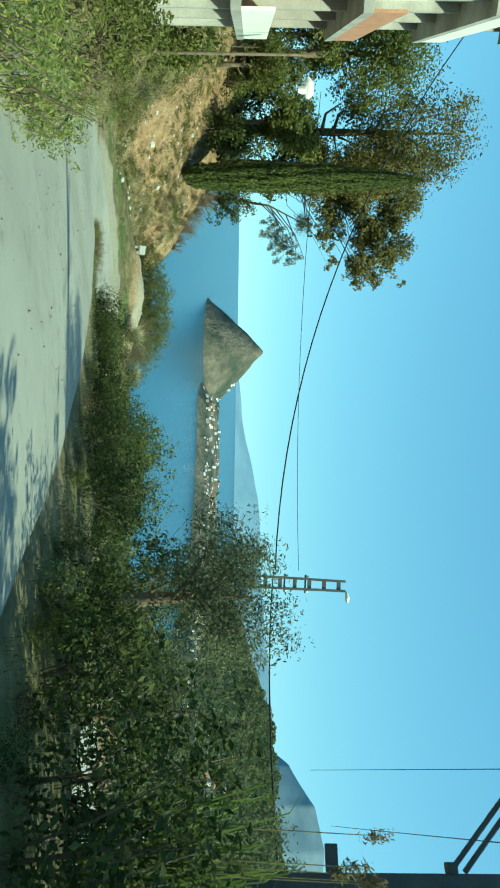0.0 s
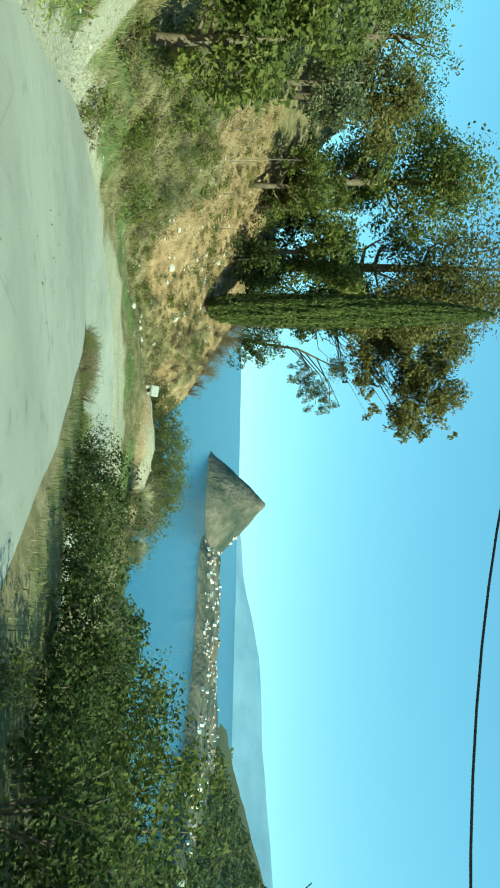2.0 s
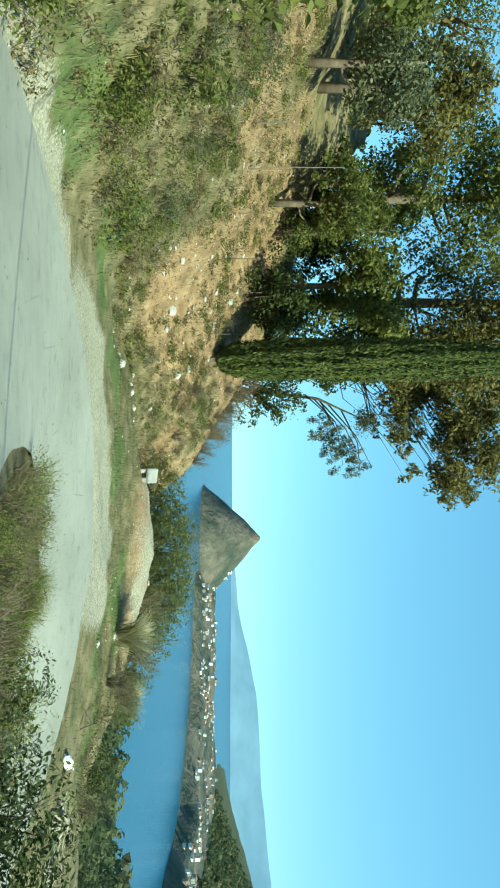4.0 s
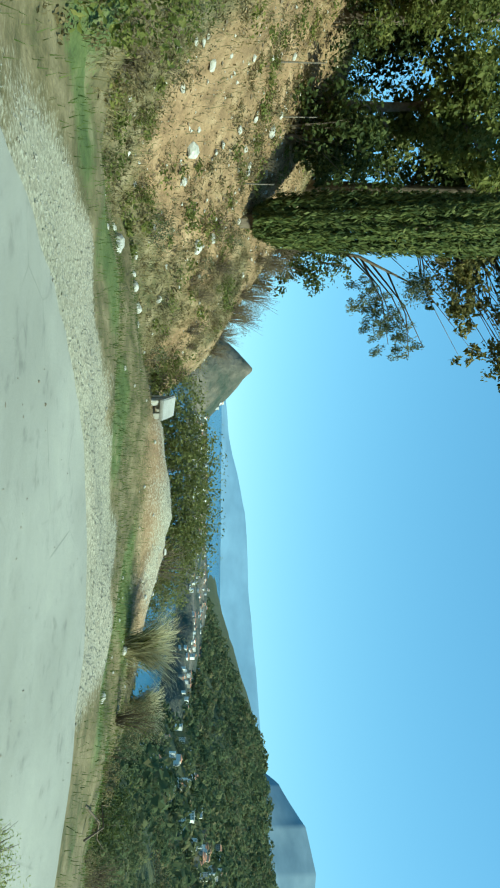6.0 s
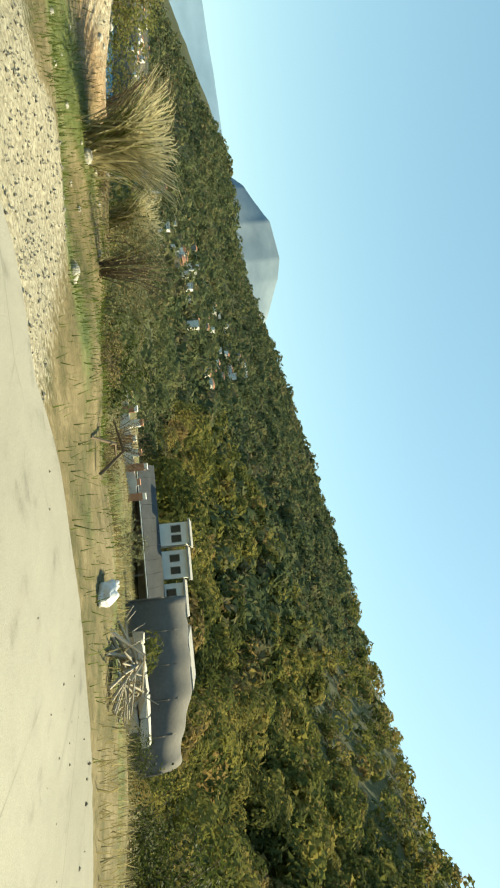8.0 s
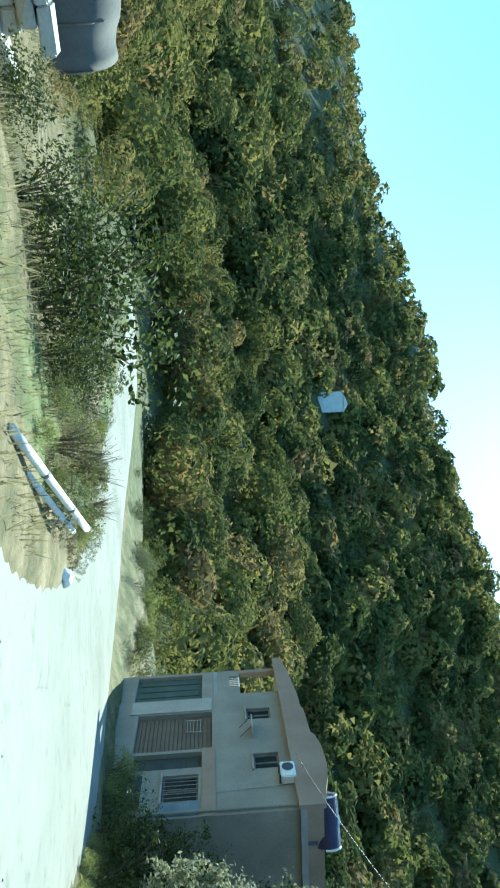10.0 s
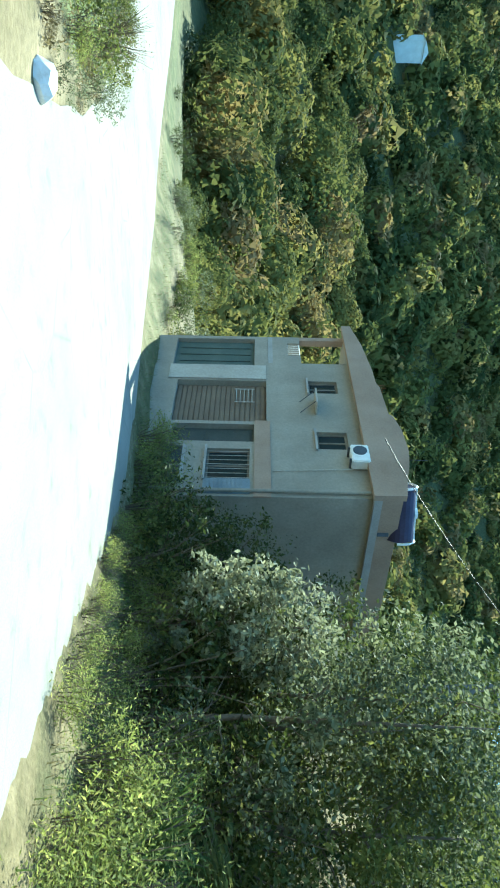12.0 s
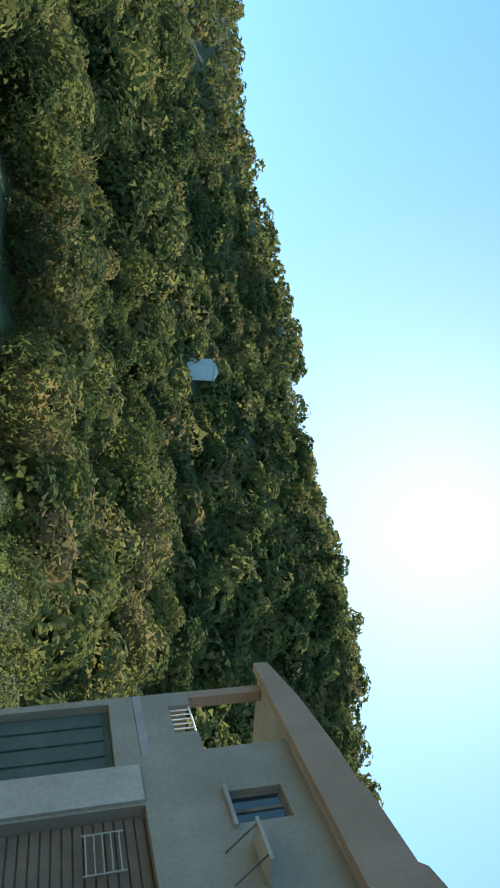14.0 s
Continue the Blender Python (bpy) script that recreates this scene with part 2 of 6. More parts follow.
def asphalt():
    m, t, b = material("bleached_asphalt", 1.0)
    b.inputs["Specular IOR Level"].default_value = 0.06
    big = noise_node(t, 0.22, 3)
    col = ramp(t, big, [(0.3, (0.25, 0.24, 0.207)), (0.5, (0.30, 0.287, 0.25)), (0.75, (0.345, 0.328, 0.285))])
    spots = ramp(t, noise_node(t, 2.3, 6), [(0.28, (0.30, 0.30, 0.30)), (0.42, (0.5, 0.5, 0.5)), (0.8, (0.58, 0.58, 0.56))])
    col = mix(t, 0.6, col, spots, "OVERLAY")
    grit = noise_node(t, 90, 3)
    col = mix(t, 0.5, col, ramp(t, grit, [(0.3, (0.3, 0.3, 0.3)), (0.7, (0.7, 0.7, 0.7))]), "OVERLAY")
    v = t.nodes.new("ShaderNodeTexVoronoi")
    v.feature, v.inputs["Scale"].default_value = "DISTANCE_TO_EDGE", 0.35
    c = t.nodes.new("ShaderNodeTexCoord")
    t.links.new(c.outputs["Object"], v.inputs["Vector"])
    crack = ramp(t, v.outputs["Distance"], [(0.0, (1, 1, 1)), (0.006, (0, 0, 0))])
    thin = mix(t, ramp(t, noise_node(t, 0.5, 3), [(0.48, (0, 0, 0)), (0.6, (1, 1, 1))]), (0, 0, 0), crack)
    col = mix(t, thin, col, (0.215, 0.207, 0.18))
    t.links.new(col, b.inputs["Base Color"])
    bump(t, b, grit, 0.25, 0.006)
    return m


ASPHALT = asphalt()


def ground_material():
    """Dry scrub soil, with gravel, turf, bare earth and woodland floor where the cover masks say."""
    m, t, b = material("soil_and_grass", 0.95)
    big, mid, fine = noise_node(t, 0.16, 4), noise_node(t, 1.3, 5), noise_node(t, 14, 4)
    scrub = ramp(t, mid, [(0.30, (0.07, 0.07, 0.03)), (0.5, (0.155, 0.125, 0.065)), (0.72, (0.27, 0.215, 0.13))])
    earth = ramp(t, mid, [(0.28, (0.13, 0.082, 0.045)), (0.5, (0.25, 0.162, 0.09)), (0.75, (0.36, 0.255, 0.155))])
    turf = ramp(t, mid, [(0.3, (0.065, 0.09, 0.03)), (0.55, (0.12, 0.14, 0.05)), (0.75, (0.24, 0.21, 0.12))])
    peb = t.nodes.new("ShaderNodeTexVoronoi")
    peb.inputs["Scale"].default_value = 27
    c = t.nodes.new("ShaderNodeTexCoord")
    t.links.new(c.outputs["Object"], peb.inputs["Vector"])
    gravel = ramp(t, peb.outputs["Color"], [(0.1, (0.22, 0.195, 0.145)), (0.5, (0.30, 0.27, 0.205)), (0.9, (0.39, 0.36, 0.285))])
    wood = ramp(t, mid, [(0.3, (0.05, 0.055, 0.022)), (0.55, (0.095, 0.095, 0.038)), (0.75, (0.16, 0.135, 0.065))])
    a = t.nodes.new("ShaderNodeAttribute")
    a.attribute_name = "cover"
    s = t.nodes.new("ShaderNodeSeparateColor")
    t.links.new(a.outputs["Color"], s.inputs["Color"])
    edge = t.nodes.new("ShaderNodeMath")
    edge.operation, edge.inputs[1].default_value = "MULTIPLY_ADD", 0.9
    t.links.new(fine, edge.inputs[0])
    edge.inputs[2].default_value = -0.45

    def mask(sock):
        add = t.nodes.new("ShaderNodeMath")
        t.links.new(sock, add.inputs[0])
        t.links.new(edge.outputs[0], add.inputs[1])
        return ramp(t, add.outputs[0], [(0.35, (0, 0, 0)), (0.62, (1, 1, 1))])

    col = mix(t, mask(a.outputs["Alpha"]), scrub, wood)
    col = mix(t, mask(s.outputs["Blue"]), col, earth)
    col = mix(t, mask(s.outputs["Green"]), col, turf)
    col = mix(t, mask(s.outputs["Red"]), col, gravel)
    col = mix(t, 0.5, col, ramp(t, fine, [(0.3, (0.3, 0.3, 0.3)), (0.7, (0.7, 0.7, 0.7))]), "OVERLAY")
    col = mix(t, 0.5, col, ramp(t, big, [(0.35, (0.38, 0.40, 0.36)), (0.65, (0.6, 0.58, 0.56))]), "OVERLAY")
    t.links.new(col, b.inputs["Base Color"])
    bump(t, b, fine, 0.6, 0.04)
    return m


GROUND = ground_material()

# ---- the lie of the land ----
ROAD = [(1.5, -22, 2.9), (1.0, -10, 0.6), (0, 0, -1.35), (-0.8, 6.8, -2.68), (-2.8, 13.1, -3.82), (-6.3, 19.6, -5.0), (-9.9, 25.2, -6.2),
        (-12.9, 29.4, -7.2), (-14.4, 34.2, -8.15), (-14.0, 38.2, -8.85), (-11.6, 41.6, -9.3), (-9.0, 42.35, -9.42), (-6.5, 41.7, -9.65),
        (-4.2, 40.1, -9.98), (-1.6, 37.7, -10.4), (2.2, 35.2, -10.9), (7.3, 32.7, -11.55), (13, 31.6, -12.2), (20, 31.4, -12.85), (29, 32, -13.5), (41, 33.5, -14.2), (54, 36, -15), (70, 40, -16.5)]
FOOT = [(-4.5, -22), (-4.5, -5), (-5.5, 8), (-8.0, 16), (-14.5, 26), (-18.3, 35), (-20.6, 43), (-21.0, 51), (-17.2, 57), (-14.8, 63), (-15.5, 70), (-24, 90)]


def curve_points(ctrl, per=10):
    """A smooth run through the control points."""
    p = np.array(ctrl, float)
    q = np.vstack([2 * p[0] - p[1], p, 2 * p[-1] - p[-2]])
    t = np.linspace(0, 1, per, endpoint=False)[:, None]
    out = [0.5 * (2 * b + (c - a) * t + (2 * a - 5 * b + 4 * c - d) * t**2 + (3 * b - a - 3 * c + d) * t**3) for a, b, c, d in zip(q, q[1:], q[2:], q[3:])]
    return np.vstack(out + [p[-1:]])


ROAD_LINE = curve_points(ROAD)
FOOT_LINE = curve_points(FOOT, 6)


def smooth(a, b, v):
    t = np.clip((v - a) / (b - a), 0, 1)
    return t * t * (3 - 2 * t)


def to_line(line, x, y):
    """Distance to a polyline, side (+1 left of its run) and nearest index."""
    d = np.full(x.shape, 1e9)
    side = np.zeros(x.shape)
    for a, b in zip(line[:-1, :2], line[1:, :2]):
        e = b - a
        t = np.clip(((x - a[0]) * e[0] + (y - a[1]) * e[1]) / (e @ e), 0, 1)
        dx, dy = x - a[0] - t * e[0], y - a[1] - t * e[1]
        r = np.hypot(dx, dy)
        near = r < d - 1e-6
        d = np.where(near, r, d)
        side = np.where(near, np.sign(e[0] * dy - e[1] * dx), side)
    return d, side


def rolling(x, y, size, seed=0.0):
    """Soft bumps, about -1 to 1."""
    a, b = x / size + seed, y / size - seed
    return (np.sin(a * 1.7 + 1.3 * np.sin(b * 1.1)) + np.sin(b * 1.9 + 1.7 * np.sin(a * 0.8 + 1)) + 0.6 * np.sin((a + b) * 2.7)) / 2.6


AZ_R = np.array([-180, -40, -25, -10, 5, 10, 15, 20, 24, 30, 34, 40, 48, 57, 65, 77, 83, 88, 95, 103, 109, 115, 120, 126, 136, 146, 160, 180.0])
RIDGE_R = np.array([300, 300, 900, 2000, 2000, 1900, 1800, 1700, 1500, 1300, 1180, 1000, 830, 670, 570, 450, 410, 385, 355, 325, 310, 300, 300, 320, 330, 310, 290, 300.0])
RIDGE_E = np.array([-4, -4, -4, -3, -1.9, -1.6, 0.0, 1.7, 2.9, 2.8, 3.2, 5.1, 6.8, 8.8, 9.8, 12.0, 13.5, 15.3, 17.5, 18.5, 19.8, 20.9, 21.9, 22.5, 22, 20.8, 15, 2.0])
NEAR_R = np.array([0, 5, 10, 25, 40, 80, 150, 250, 310, 400, 700])
FALL_SEA = np.array([-9.8, -9.8, -9.8, -14, -22, -30, -40, -54, -64, -75, -90.0])
FALL_VALLEY = np.array([-9.8, -10.5, -11.7, -13.5, -15.4, -18.5, -22, -27, -30, -34, -45.0])


def bend_extra(x, y):
    """How much wider the carriageway is round the bend and at the house."""
    return 1.25 * np.exp(-(((x + 13) / 5.5) ** 2) - ((y - 44) / 6.0) ** 2) + 1.0 * np.exp(-(((x - 15) / 11) ** 4) - ((y - 29) / 5.0) ** 2)


def half_width(x, y, side):
    """Half the width of the paved strip on either side; the exit widens past the junction island."""
    exit_edge = np.interp(x, [-11.6, -9, -6.5, -4, 2, 7, 13, 20, 41], [4.0, 2.5, 2.2, 2.1, 2.5, 3.3, 4.1, 4.4, 4.4])
    return np.where((side > 0) & (x > -11.6) & (y > 30), exit_edge + 0.5, 3.6 + bend_extra(x, y))


def land(x, y):
    """Height of the ground."""
    d, side = to_line(ROAD_LINE, x, y)
    w = np.zeros(x.shape)
    z = np.zeros(x.shape)
    for px, py, pz in ROAD_LINE[::2]:
        k = 1 / ((x - px) ** 2 + (y - py) ** 2 + 0.3) ** 2.2
        w, z = w + k, z + k * pz
    zr = z / w
    r = np.hypot(x + 8, y - 44)
    az = np.degrees(np.arctan2(x + 8, y - 44))
    sea = np.interp(r, NEAR_R, FALL_SEA)
    val = np.interp(r, NEAR_R, FALL_VALLEY)
    k = smooth(14, 34, az) * (1 - smooth(150, 180, az)) + smooth(-180, -150, -np.abs(az)) * 0 + (az < -60) * 1.0
    far = sea * (1 - k) + val * k
    rr, re = np.interp(az, AZ_R, RIDGE_R), np.interp(az, AZ_R, RIDGE_E)
    top = rr * np.tan(np.radians(re)) - 8
    even = np.clip((r / rr - 0.2) / 0.8, 0, 1)
    rise = (0.8 * even + 0.2 * smooth(0.2, 1.0, r / rr)) ** (1 + 0.3 * smooth(60, 90, az))
    ke = smooth(-3.6, -1.2, re)
    far = np.maximum(far + (top - far) * rise * ke, -90) - smooth(1.0, 2.2, r / rr) * (top + 75) * ke
    far = far + rolling(x, y, 40) * 3.5 * smooth(60, 160, r) + rolling(x, y, 13, 3) * 1.2 * smooth(30, 80, r)
    exit_side = (side > 0) * smooth(-10, -4, x)
    g = smooth(7 - 3.2 * exit_side, 26 - 12 * exit_side, d)
    z = zr * (1 - g) + far * g
    # inside the bend the bank runs from one leg of the road to the other
    inside = (side < 0) * (1 - smooth(25, 60, d)) * (y < 40) * (1 - smooth(24, 50, x))
    z = z * (1 - inside) + zr * inside
    z = z + (side < 0) * smooth(2.9, 7, d) * (1 - smooth(10, 20, d)) * 0.5 * inside
    # the hillside on the outer side
    fd, fs = to_line(FOOT_LINE, x, y)
    up = np.where(fs > 0, fd, 0)
    hill = 0.74 * np.minimum(up, 14) + 0.5 * np.clip(up - 14, 0, 45) + 0.12 * np.clip(up - 59, 0, 200)
    hill = hill * (1 - smooth(64, 130, y)) * (1 - smooth(120, 200, -x))
    kf = smooth(0, 5, up) * (1 - smooth(60, 100, y))
    z = np.where(up > 0, z * (1 - kf) + (zr * 0.6 + z * 0.4) * kf + hill, z)
    # the earth mound beyond the gravel
    m = np.exp(-(((x + 12.0) / 3.6) ** 2) - ((y - 54.5 + 0.04 * (x + 12.0) ** 2) / 1.9) ** 2)
    z = z + (1.3 + 0.12 * rolling(x, y, 0.9) + 0.06 * rolling(x, y, 0.4, 5)) * m
    # the yard round the house lies lower than the road
    yard = smooth(3.0, 7.0, d) * (side < 0) * smooth(4, 8, x) * (1 - smooth(24, 30, x)) * smooth(12, 20, y)
    z = z * (1 - yard) - 12.3 * yard
    z = z + 0.10 * rolling(x, y, 1.1) * smooth(3.2, 5, d) + 0.35 * rolling(x, y, 4.0, 2) * smooth(6, 12, d)
    wide = half_width(x, y, side)
    return np.where(d < wide, zr - 0.06 + 0.08 * smooth(wide - 0.9, wide - 0.35, d), z)


def grid_axis(centre, n, fine, reach):
    u = np.linspace(-1, 1, n)
    k = math.log(reach / fine * 2 / n) + 2.7
    return centre + reach * np.sinh(k * u) / math.sinh(k)



def off_track(X, Y):
    """Distance from the pale track that leaves the road up the slope."""
    s = np.clip((-14.0 - X) / 8.0, 0, 1)
    return np.hypot(X - (-14.0 - 8.0 * s), Y - (25.6 + 0.6 * s))


def cover(X, Y):
    """Masks: gravel, turf, bare earth, woodland floor."""
    d, side = to_line(ROAD_LINE, X, Y)
    fd, fs = to_line(FOOT_LINE, X, Y)
    up = np.where(fs > 0, fd, 0)
    bend = smooth(36, 41, Y) * (1 - smooth(-5, -1, X)) * (side > 0)
    gravel = bend * (1 - smooth(5.5, 7.3, d + 0.6 * rolling(X, Y, 0.8))) * smooth(-19.5, -17.5, X) * (1 - smooth(-10, -7.5, X)) + 0.85 * (side > 0) * (1 - smooth(3.3, 4.3, d + 0.35 * rolling(X, Y, 0.7))) * (1 - bend) * (X < 0) * (Y < 38)
    gravel = gravel + 0.45 * (side < 0) * smooth(4, 7, X) * (1 - smooth(22, 26, X)) * smooth(24, 30, Y) * (d < 9)
    turf = bend * smooth(5.6, 7.2, d) * (1 - smooth(9.0, 10.6, d)) * (0.45 + 0.75 * rolling(X, Y, 1.4)) + (side > 0) * (Y > 30) * (X > -9) * (1 - smooth(-2, 1, X)) * smooth(0.2, 0.6, d - half_width(X, Y, 1.0) + 0.5) * (1 - smooth(6, 9, d)) * (0.22 + 0.6 * rolling(X, Y, 1.2))
    turf = turf + (side > 0) * (1 - bend) * smooth(3.2, 4, d) * (1 - smooth(5.0, 6.5, d)) * (0.6 + 0.5 * rolling(X, Y, 2)) + (side < 0) * smooth(2.9, 3.6, d) * (1 - smooth(5, 7, d)) * 0.45
    gravel = gravel + (0.72 + 0.2 * rolling(X, Y, 0.7)) * np.exp(-(((X + 12.0) / 5.0) ** 2) - ((Y - 54.4) / 2.4) ** 2)
    earth = np.exp(-(((X + 12.0) / 5.0) ** 2) - ((Y - 54.4) / 2.4) ** 2) * 1.25
    earth = earth + np.exp(-(((X + 25) / 2.6) ** 2) - ((Y - 51.5) / 3.0) ** 2) * 1.2
    earth = earth + smooth(6, 8, up) * (1 - smooth(13, 16, up)) * smooth(34, 43, Y) * (0.62 + 0.45 * rolling(X, Y, 2.2))
    earth = earth + (0.5 + 0.35 * rolling(X, Y, 1.7)) * smooth(0.5, 2, up) * (1 - smooth(8, 12, up)) * smooth(50, 54, Y) * (1 - smooth(66, 72, Y))
    track = 1 - smooth(0.8, 1.2, off_track(X, Y))
    gravel, turf, earth = np.maximum(gravel, track), turf * (1 - track), earth * (1 - track)
    r = np.hypot(X + 8, Y - 44)
    az = np.degrees(np.arctan2(X + 8, Y - 44))
    meadow = smooth(34, 40, az) * (1 - smooth(62, 70, az)) * (1 - smooth(70, 85, r))
    turf = turf + 0.55 * meadow * smooth(20, 28, r) * (0.8 + 0.5 * rolling(X, Y, 3))
    wood = smooth(26, 60, r) * (1 - smooth(0.6, 1.0, gravel)) * (1 - meadow)
    return np.clip(np.stack([gravel, turf, earth, wood], -1), 0, 1)


def ground():
    gx, gy = grid_axis(-6, 350, 0.3, 4900), grid_axis(42, 350, 0.3, 4900)
    X, Y = np.meshgrid(gx, gy)
    Z = land(X, Y)
    n = len(gx)
    i = np.arange(n * n).reshape(n, n)
    faces = np.stack([i[:-1, :-1], i[:-1, 1:], i[1:, 1:], i[1:, :-1]], -1).reshape(-1, 4)
    me = bpy.data.meshes.new("ground")
    me.from_pydata(np.stack([X, Y, Z], -1).reshape(-1, 3).tolist(), [], faces.tolist())
    me.shade_smooth()
    me.materials.append(GROUND)
    c = me.attributes.new("cover", "FLOAT_COLOR", "POINT")
    c.data.foreach_set("color", cover(X, Y).reshape(-1).astype(np.float32))
    return tagged(new("ground", me), "dry grassy slope with bare earth, gravel and green patches", "ground", kind="structure")


ground()


def height(x, y):
    return float(land(np.array([float(x)]), np.array([float(y)]))[0])


def mesh_object(name, verts, faces, mat, smooth_shade=False):
    me = bpy.data.meshes.new(name)
    me.from_pydata(verts, [], faces)
    if smooth_shade:
        me.shade_smooth()
    me.materials.append(mat)
    return new(name, me)


def road():
    p = ROAD_LINE[:, :2]
    t = np.gradient(p, axis=0)
    t /= np.linalg.norm(t, axis=1)[:, None]
    nrm = np.stack([-t[:, 1], t[:, 0]], 1)
    cols = np.linspace(1, -1, 13)
    v = []
    for k in range(len(p)):
        left = 2.9 + 1.3 * math.exp(-(((p[k, 0] + 12.5) / 3.0) ** 2) - ((p[k, 1] - 41) / 4.0) ** 2)
        if p[k, 0] > -11.6 and p[k, 1] > 30:
            left = float(half_width(p[k, 0], p[k, 1], 1)) - 0.5
        right = 2.75 + 1.0 * math.exp(-(((p[k, 0] - 15) / 11) ** 4)) * (p[k, 1] > 25)
        for c in cols:
            w = left * c if c > 0 else right * c
            wob = 0.13 * noise.noise((k * 0.35, c * 3, 0)) * (abs(c) == 1)
            q = p[k] + nrm[k] * (w + wob)
            v.append((q[0], q[1], ROAD_LINE[k, 2] + 0.035 * (1 - c * c)))
    m = len(cols)
    f = [(k * m + j, k * m + j + 1, k * m + j + m + 1, k * m + j + m) for k in range(len(p) - 1) for j in range(m - 1)]
    ob = mesh_object("road", v, f, ASPHALT, True)
    tagged(ob, "pale sun-bleached asphalt road round a bend", "road", kind="structure")


road()

# ---- sea ----
WATER, t_, b_ = material("sea_water", 0.25)
b_.inputs["Base Color"].default_value = (0.015, 0.075, 0.14, 1)
bump(t_, b_, noise_node(t_, 0.4), 0.3, 0.3)
me = bpy.data.meshes.new("sea")
me.from_pydata([(-4990, 40, -60), (4990, 40, -60), (4990, 4990, -60), (-4990, 4990, -60)], [], [(0, 1, 2, 3)])
me.materials.append(WATER)
tagged(new("sea", me), "calm deep blue bay water", "sea", kind="structure")


def polar(az, dist, z=0.0):
    """A place by its bearing from the start, in degrees, and distance."""
    return Vector((dist * math.sin(radians(az)), dist * math.cos(radians(az)), z))


def hill_mesh(name, fun, az0, az1, r0, r1, na, nr, mat, label):
    a = np.linspace(az0, az1, na)
    r = np.linspace(r0, r1, nr)
    A, Rr = np.meshgrid(a, r)
    X, Y = Rr * np.sin(np.radians(A)), Rr * np.cos(np.radians(A))
    Z = fun(A, Rr, X, Y)
    i = np.arange(na * nr).reshape(nr, na)
    f = np.stack([i[:-1, :-1], i[:-1, 1:], i[1:, 1:], i[1:, :-1]], -1).reshape(-1, 4)
    me = bpy.data.meshes.new(name)
    me.from_pydata(np.stack([X, Y, Z], -1).reshape(-1, 3).tolist(), [], f.tolist())
    me.shade_smooth()
    me.materials.append(mat)
    return tagged(new(name, me), label, "hill", kind="structure")


CAPE = simple("cape_scrub", [(0.38, (0.045, 0.057, 0.042)), (0.5, (0.095, 0.088, 0.066)), (0.62, (0.155, 0.13, 0.098))], 0.02, 0.95, 0.9, 6.0, 0.11)
# Aerial haze is painted into the blue base colours of both distant ranges.
HAZE = simple("haze_blue_hill", [(0.3, (0.155, 0.245, 0.335)), (0.7, (0.18, 0.275, 0.365))], 0.002, 1.0, 0, 0.02, 0.004)
HAZE_MOUNT = simple("haze_blue_mountain", [(0.3, (0.16, 0.22, 0.27)), (0.7, (0.22, 0.27, 0.30))], 0.004, 1.0, 0, 0.02, 0.008)


def cape_height(A, R, X, Y):
    cone = 94 * np.clip(1 - np.hypot((A + 8.0) / np.where(A < -8, 4.6, 5.2), (R - 1060) / 110), 0, 1) ** 0.95
    strip = (16 + 5 * rolling(X, Y, 40)) * smooth(-6, -3, A) * smooth(0, 60, R - np.interp(A, [-12, -4, 4, 12, 18, 26], [960, 830, 800, 700, 540, 430])) * (1 - smooth(1150, 1330, R))
    return -62 + np.maximum(cone, strip) + (2.0 * rolling(X, Y, 25) + 1.6 * rolling(X, Y, 9, 2.0)) * (cone > 4)


hill_mesh("cape", cape_height, -13, 26, 420, 1350, 160, 90, CAPE, "rocky scrub-covered cape and low coastal strip beyond the bay")
hill_mesh("far_hills", lambda A, R, X, Y: -62 + np.interp(A, [-9, -5, -2, 1.6, 4.7, 8, 12, 16, 20, 24, 30], [0, 25, 48, 110, 168, 180, 198, 225, 258, 275, 270]) * np.clip((R - 4300) / 300, 0, 1) + 6 * rolling(X, Y, 120), -9, 30, 4300, 4700, 100, 8, HAZE, "distant hills with the haze painted in as pale blue")
hill_mesh("far_mountain", lambda A, R, X, Y: -62 + np.interp(A, [22, 24.5, 25.9, 26.4, 28.3, 28.8, 31.8, 33.5, 35.4, 37.5, 40, 44, 46.1, 48.3, 49.1, 52], [0, 180, 300, 318, 392, 415, 455, 440, 396, 345, 260, 330, 489, 523, 495, 0]) * np.clip((R - 3000) / 500, 0, 1) + 5 * rolling(X, Y, 90), 22, 52, 3000, 3520, 160, 10, HAZE_MOUNT, "bare mountain behind the wooded ridge, haze painted in as blue")



# ---- builders ----
def thing(name, m, label="", category="", group="", kind=""):
    """A thing: an Empty at its base, that parents its parts."""
    ob = new(name)
    ob.matrix_world = m
    return tagged(ob, label, category, group, kind)


def part(name, bm, mat, parent, label="", shade=False):
    me = bpy.data.meshes.new(name)
    if isinstance(bm, bmesh.types.BMesh):
        bm.to_mesh(me)
        bm.free()
    else:
        me.from_pydata(bm[0], [], bm[1])
    if shade:
        me.shade_smooth()
    me.materials.append(mat)
    ob = new(name, me)
    ob.parent = parent
    return tagged(ob, label)


def block(x0, x1, y0, y1, z0, z1, bevel=0.0):
    bm = bmesh.new()
    bmesh.ops.create_cube(bm, size=1)
    for v in bm.verts:
        v.co = Vector((x0 + (v.co.x + 0.5) * (x1 - x0), y0 + (v.co.y + 0.5) * (y1 - y0), z0 + (v.co.z + 0.5) * (z1 - z0)))
    if bevel:
        bmesh.ops.bevel(bm, geom=bm.edges[:], offset=bevel, segments=2, affect="EDGES")
    return bm


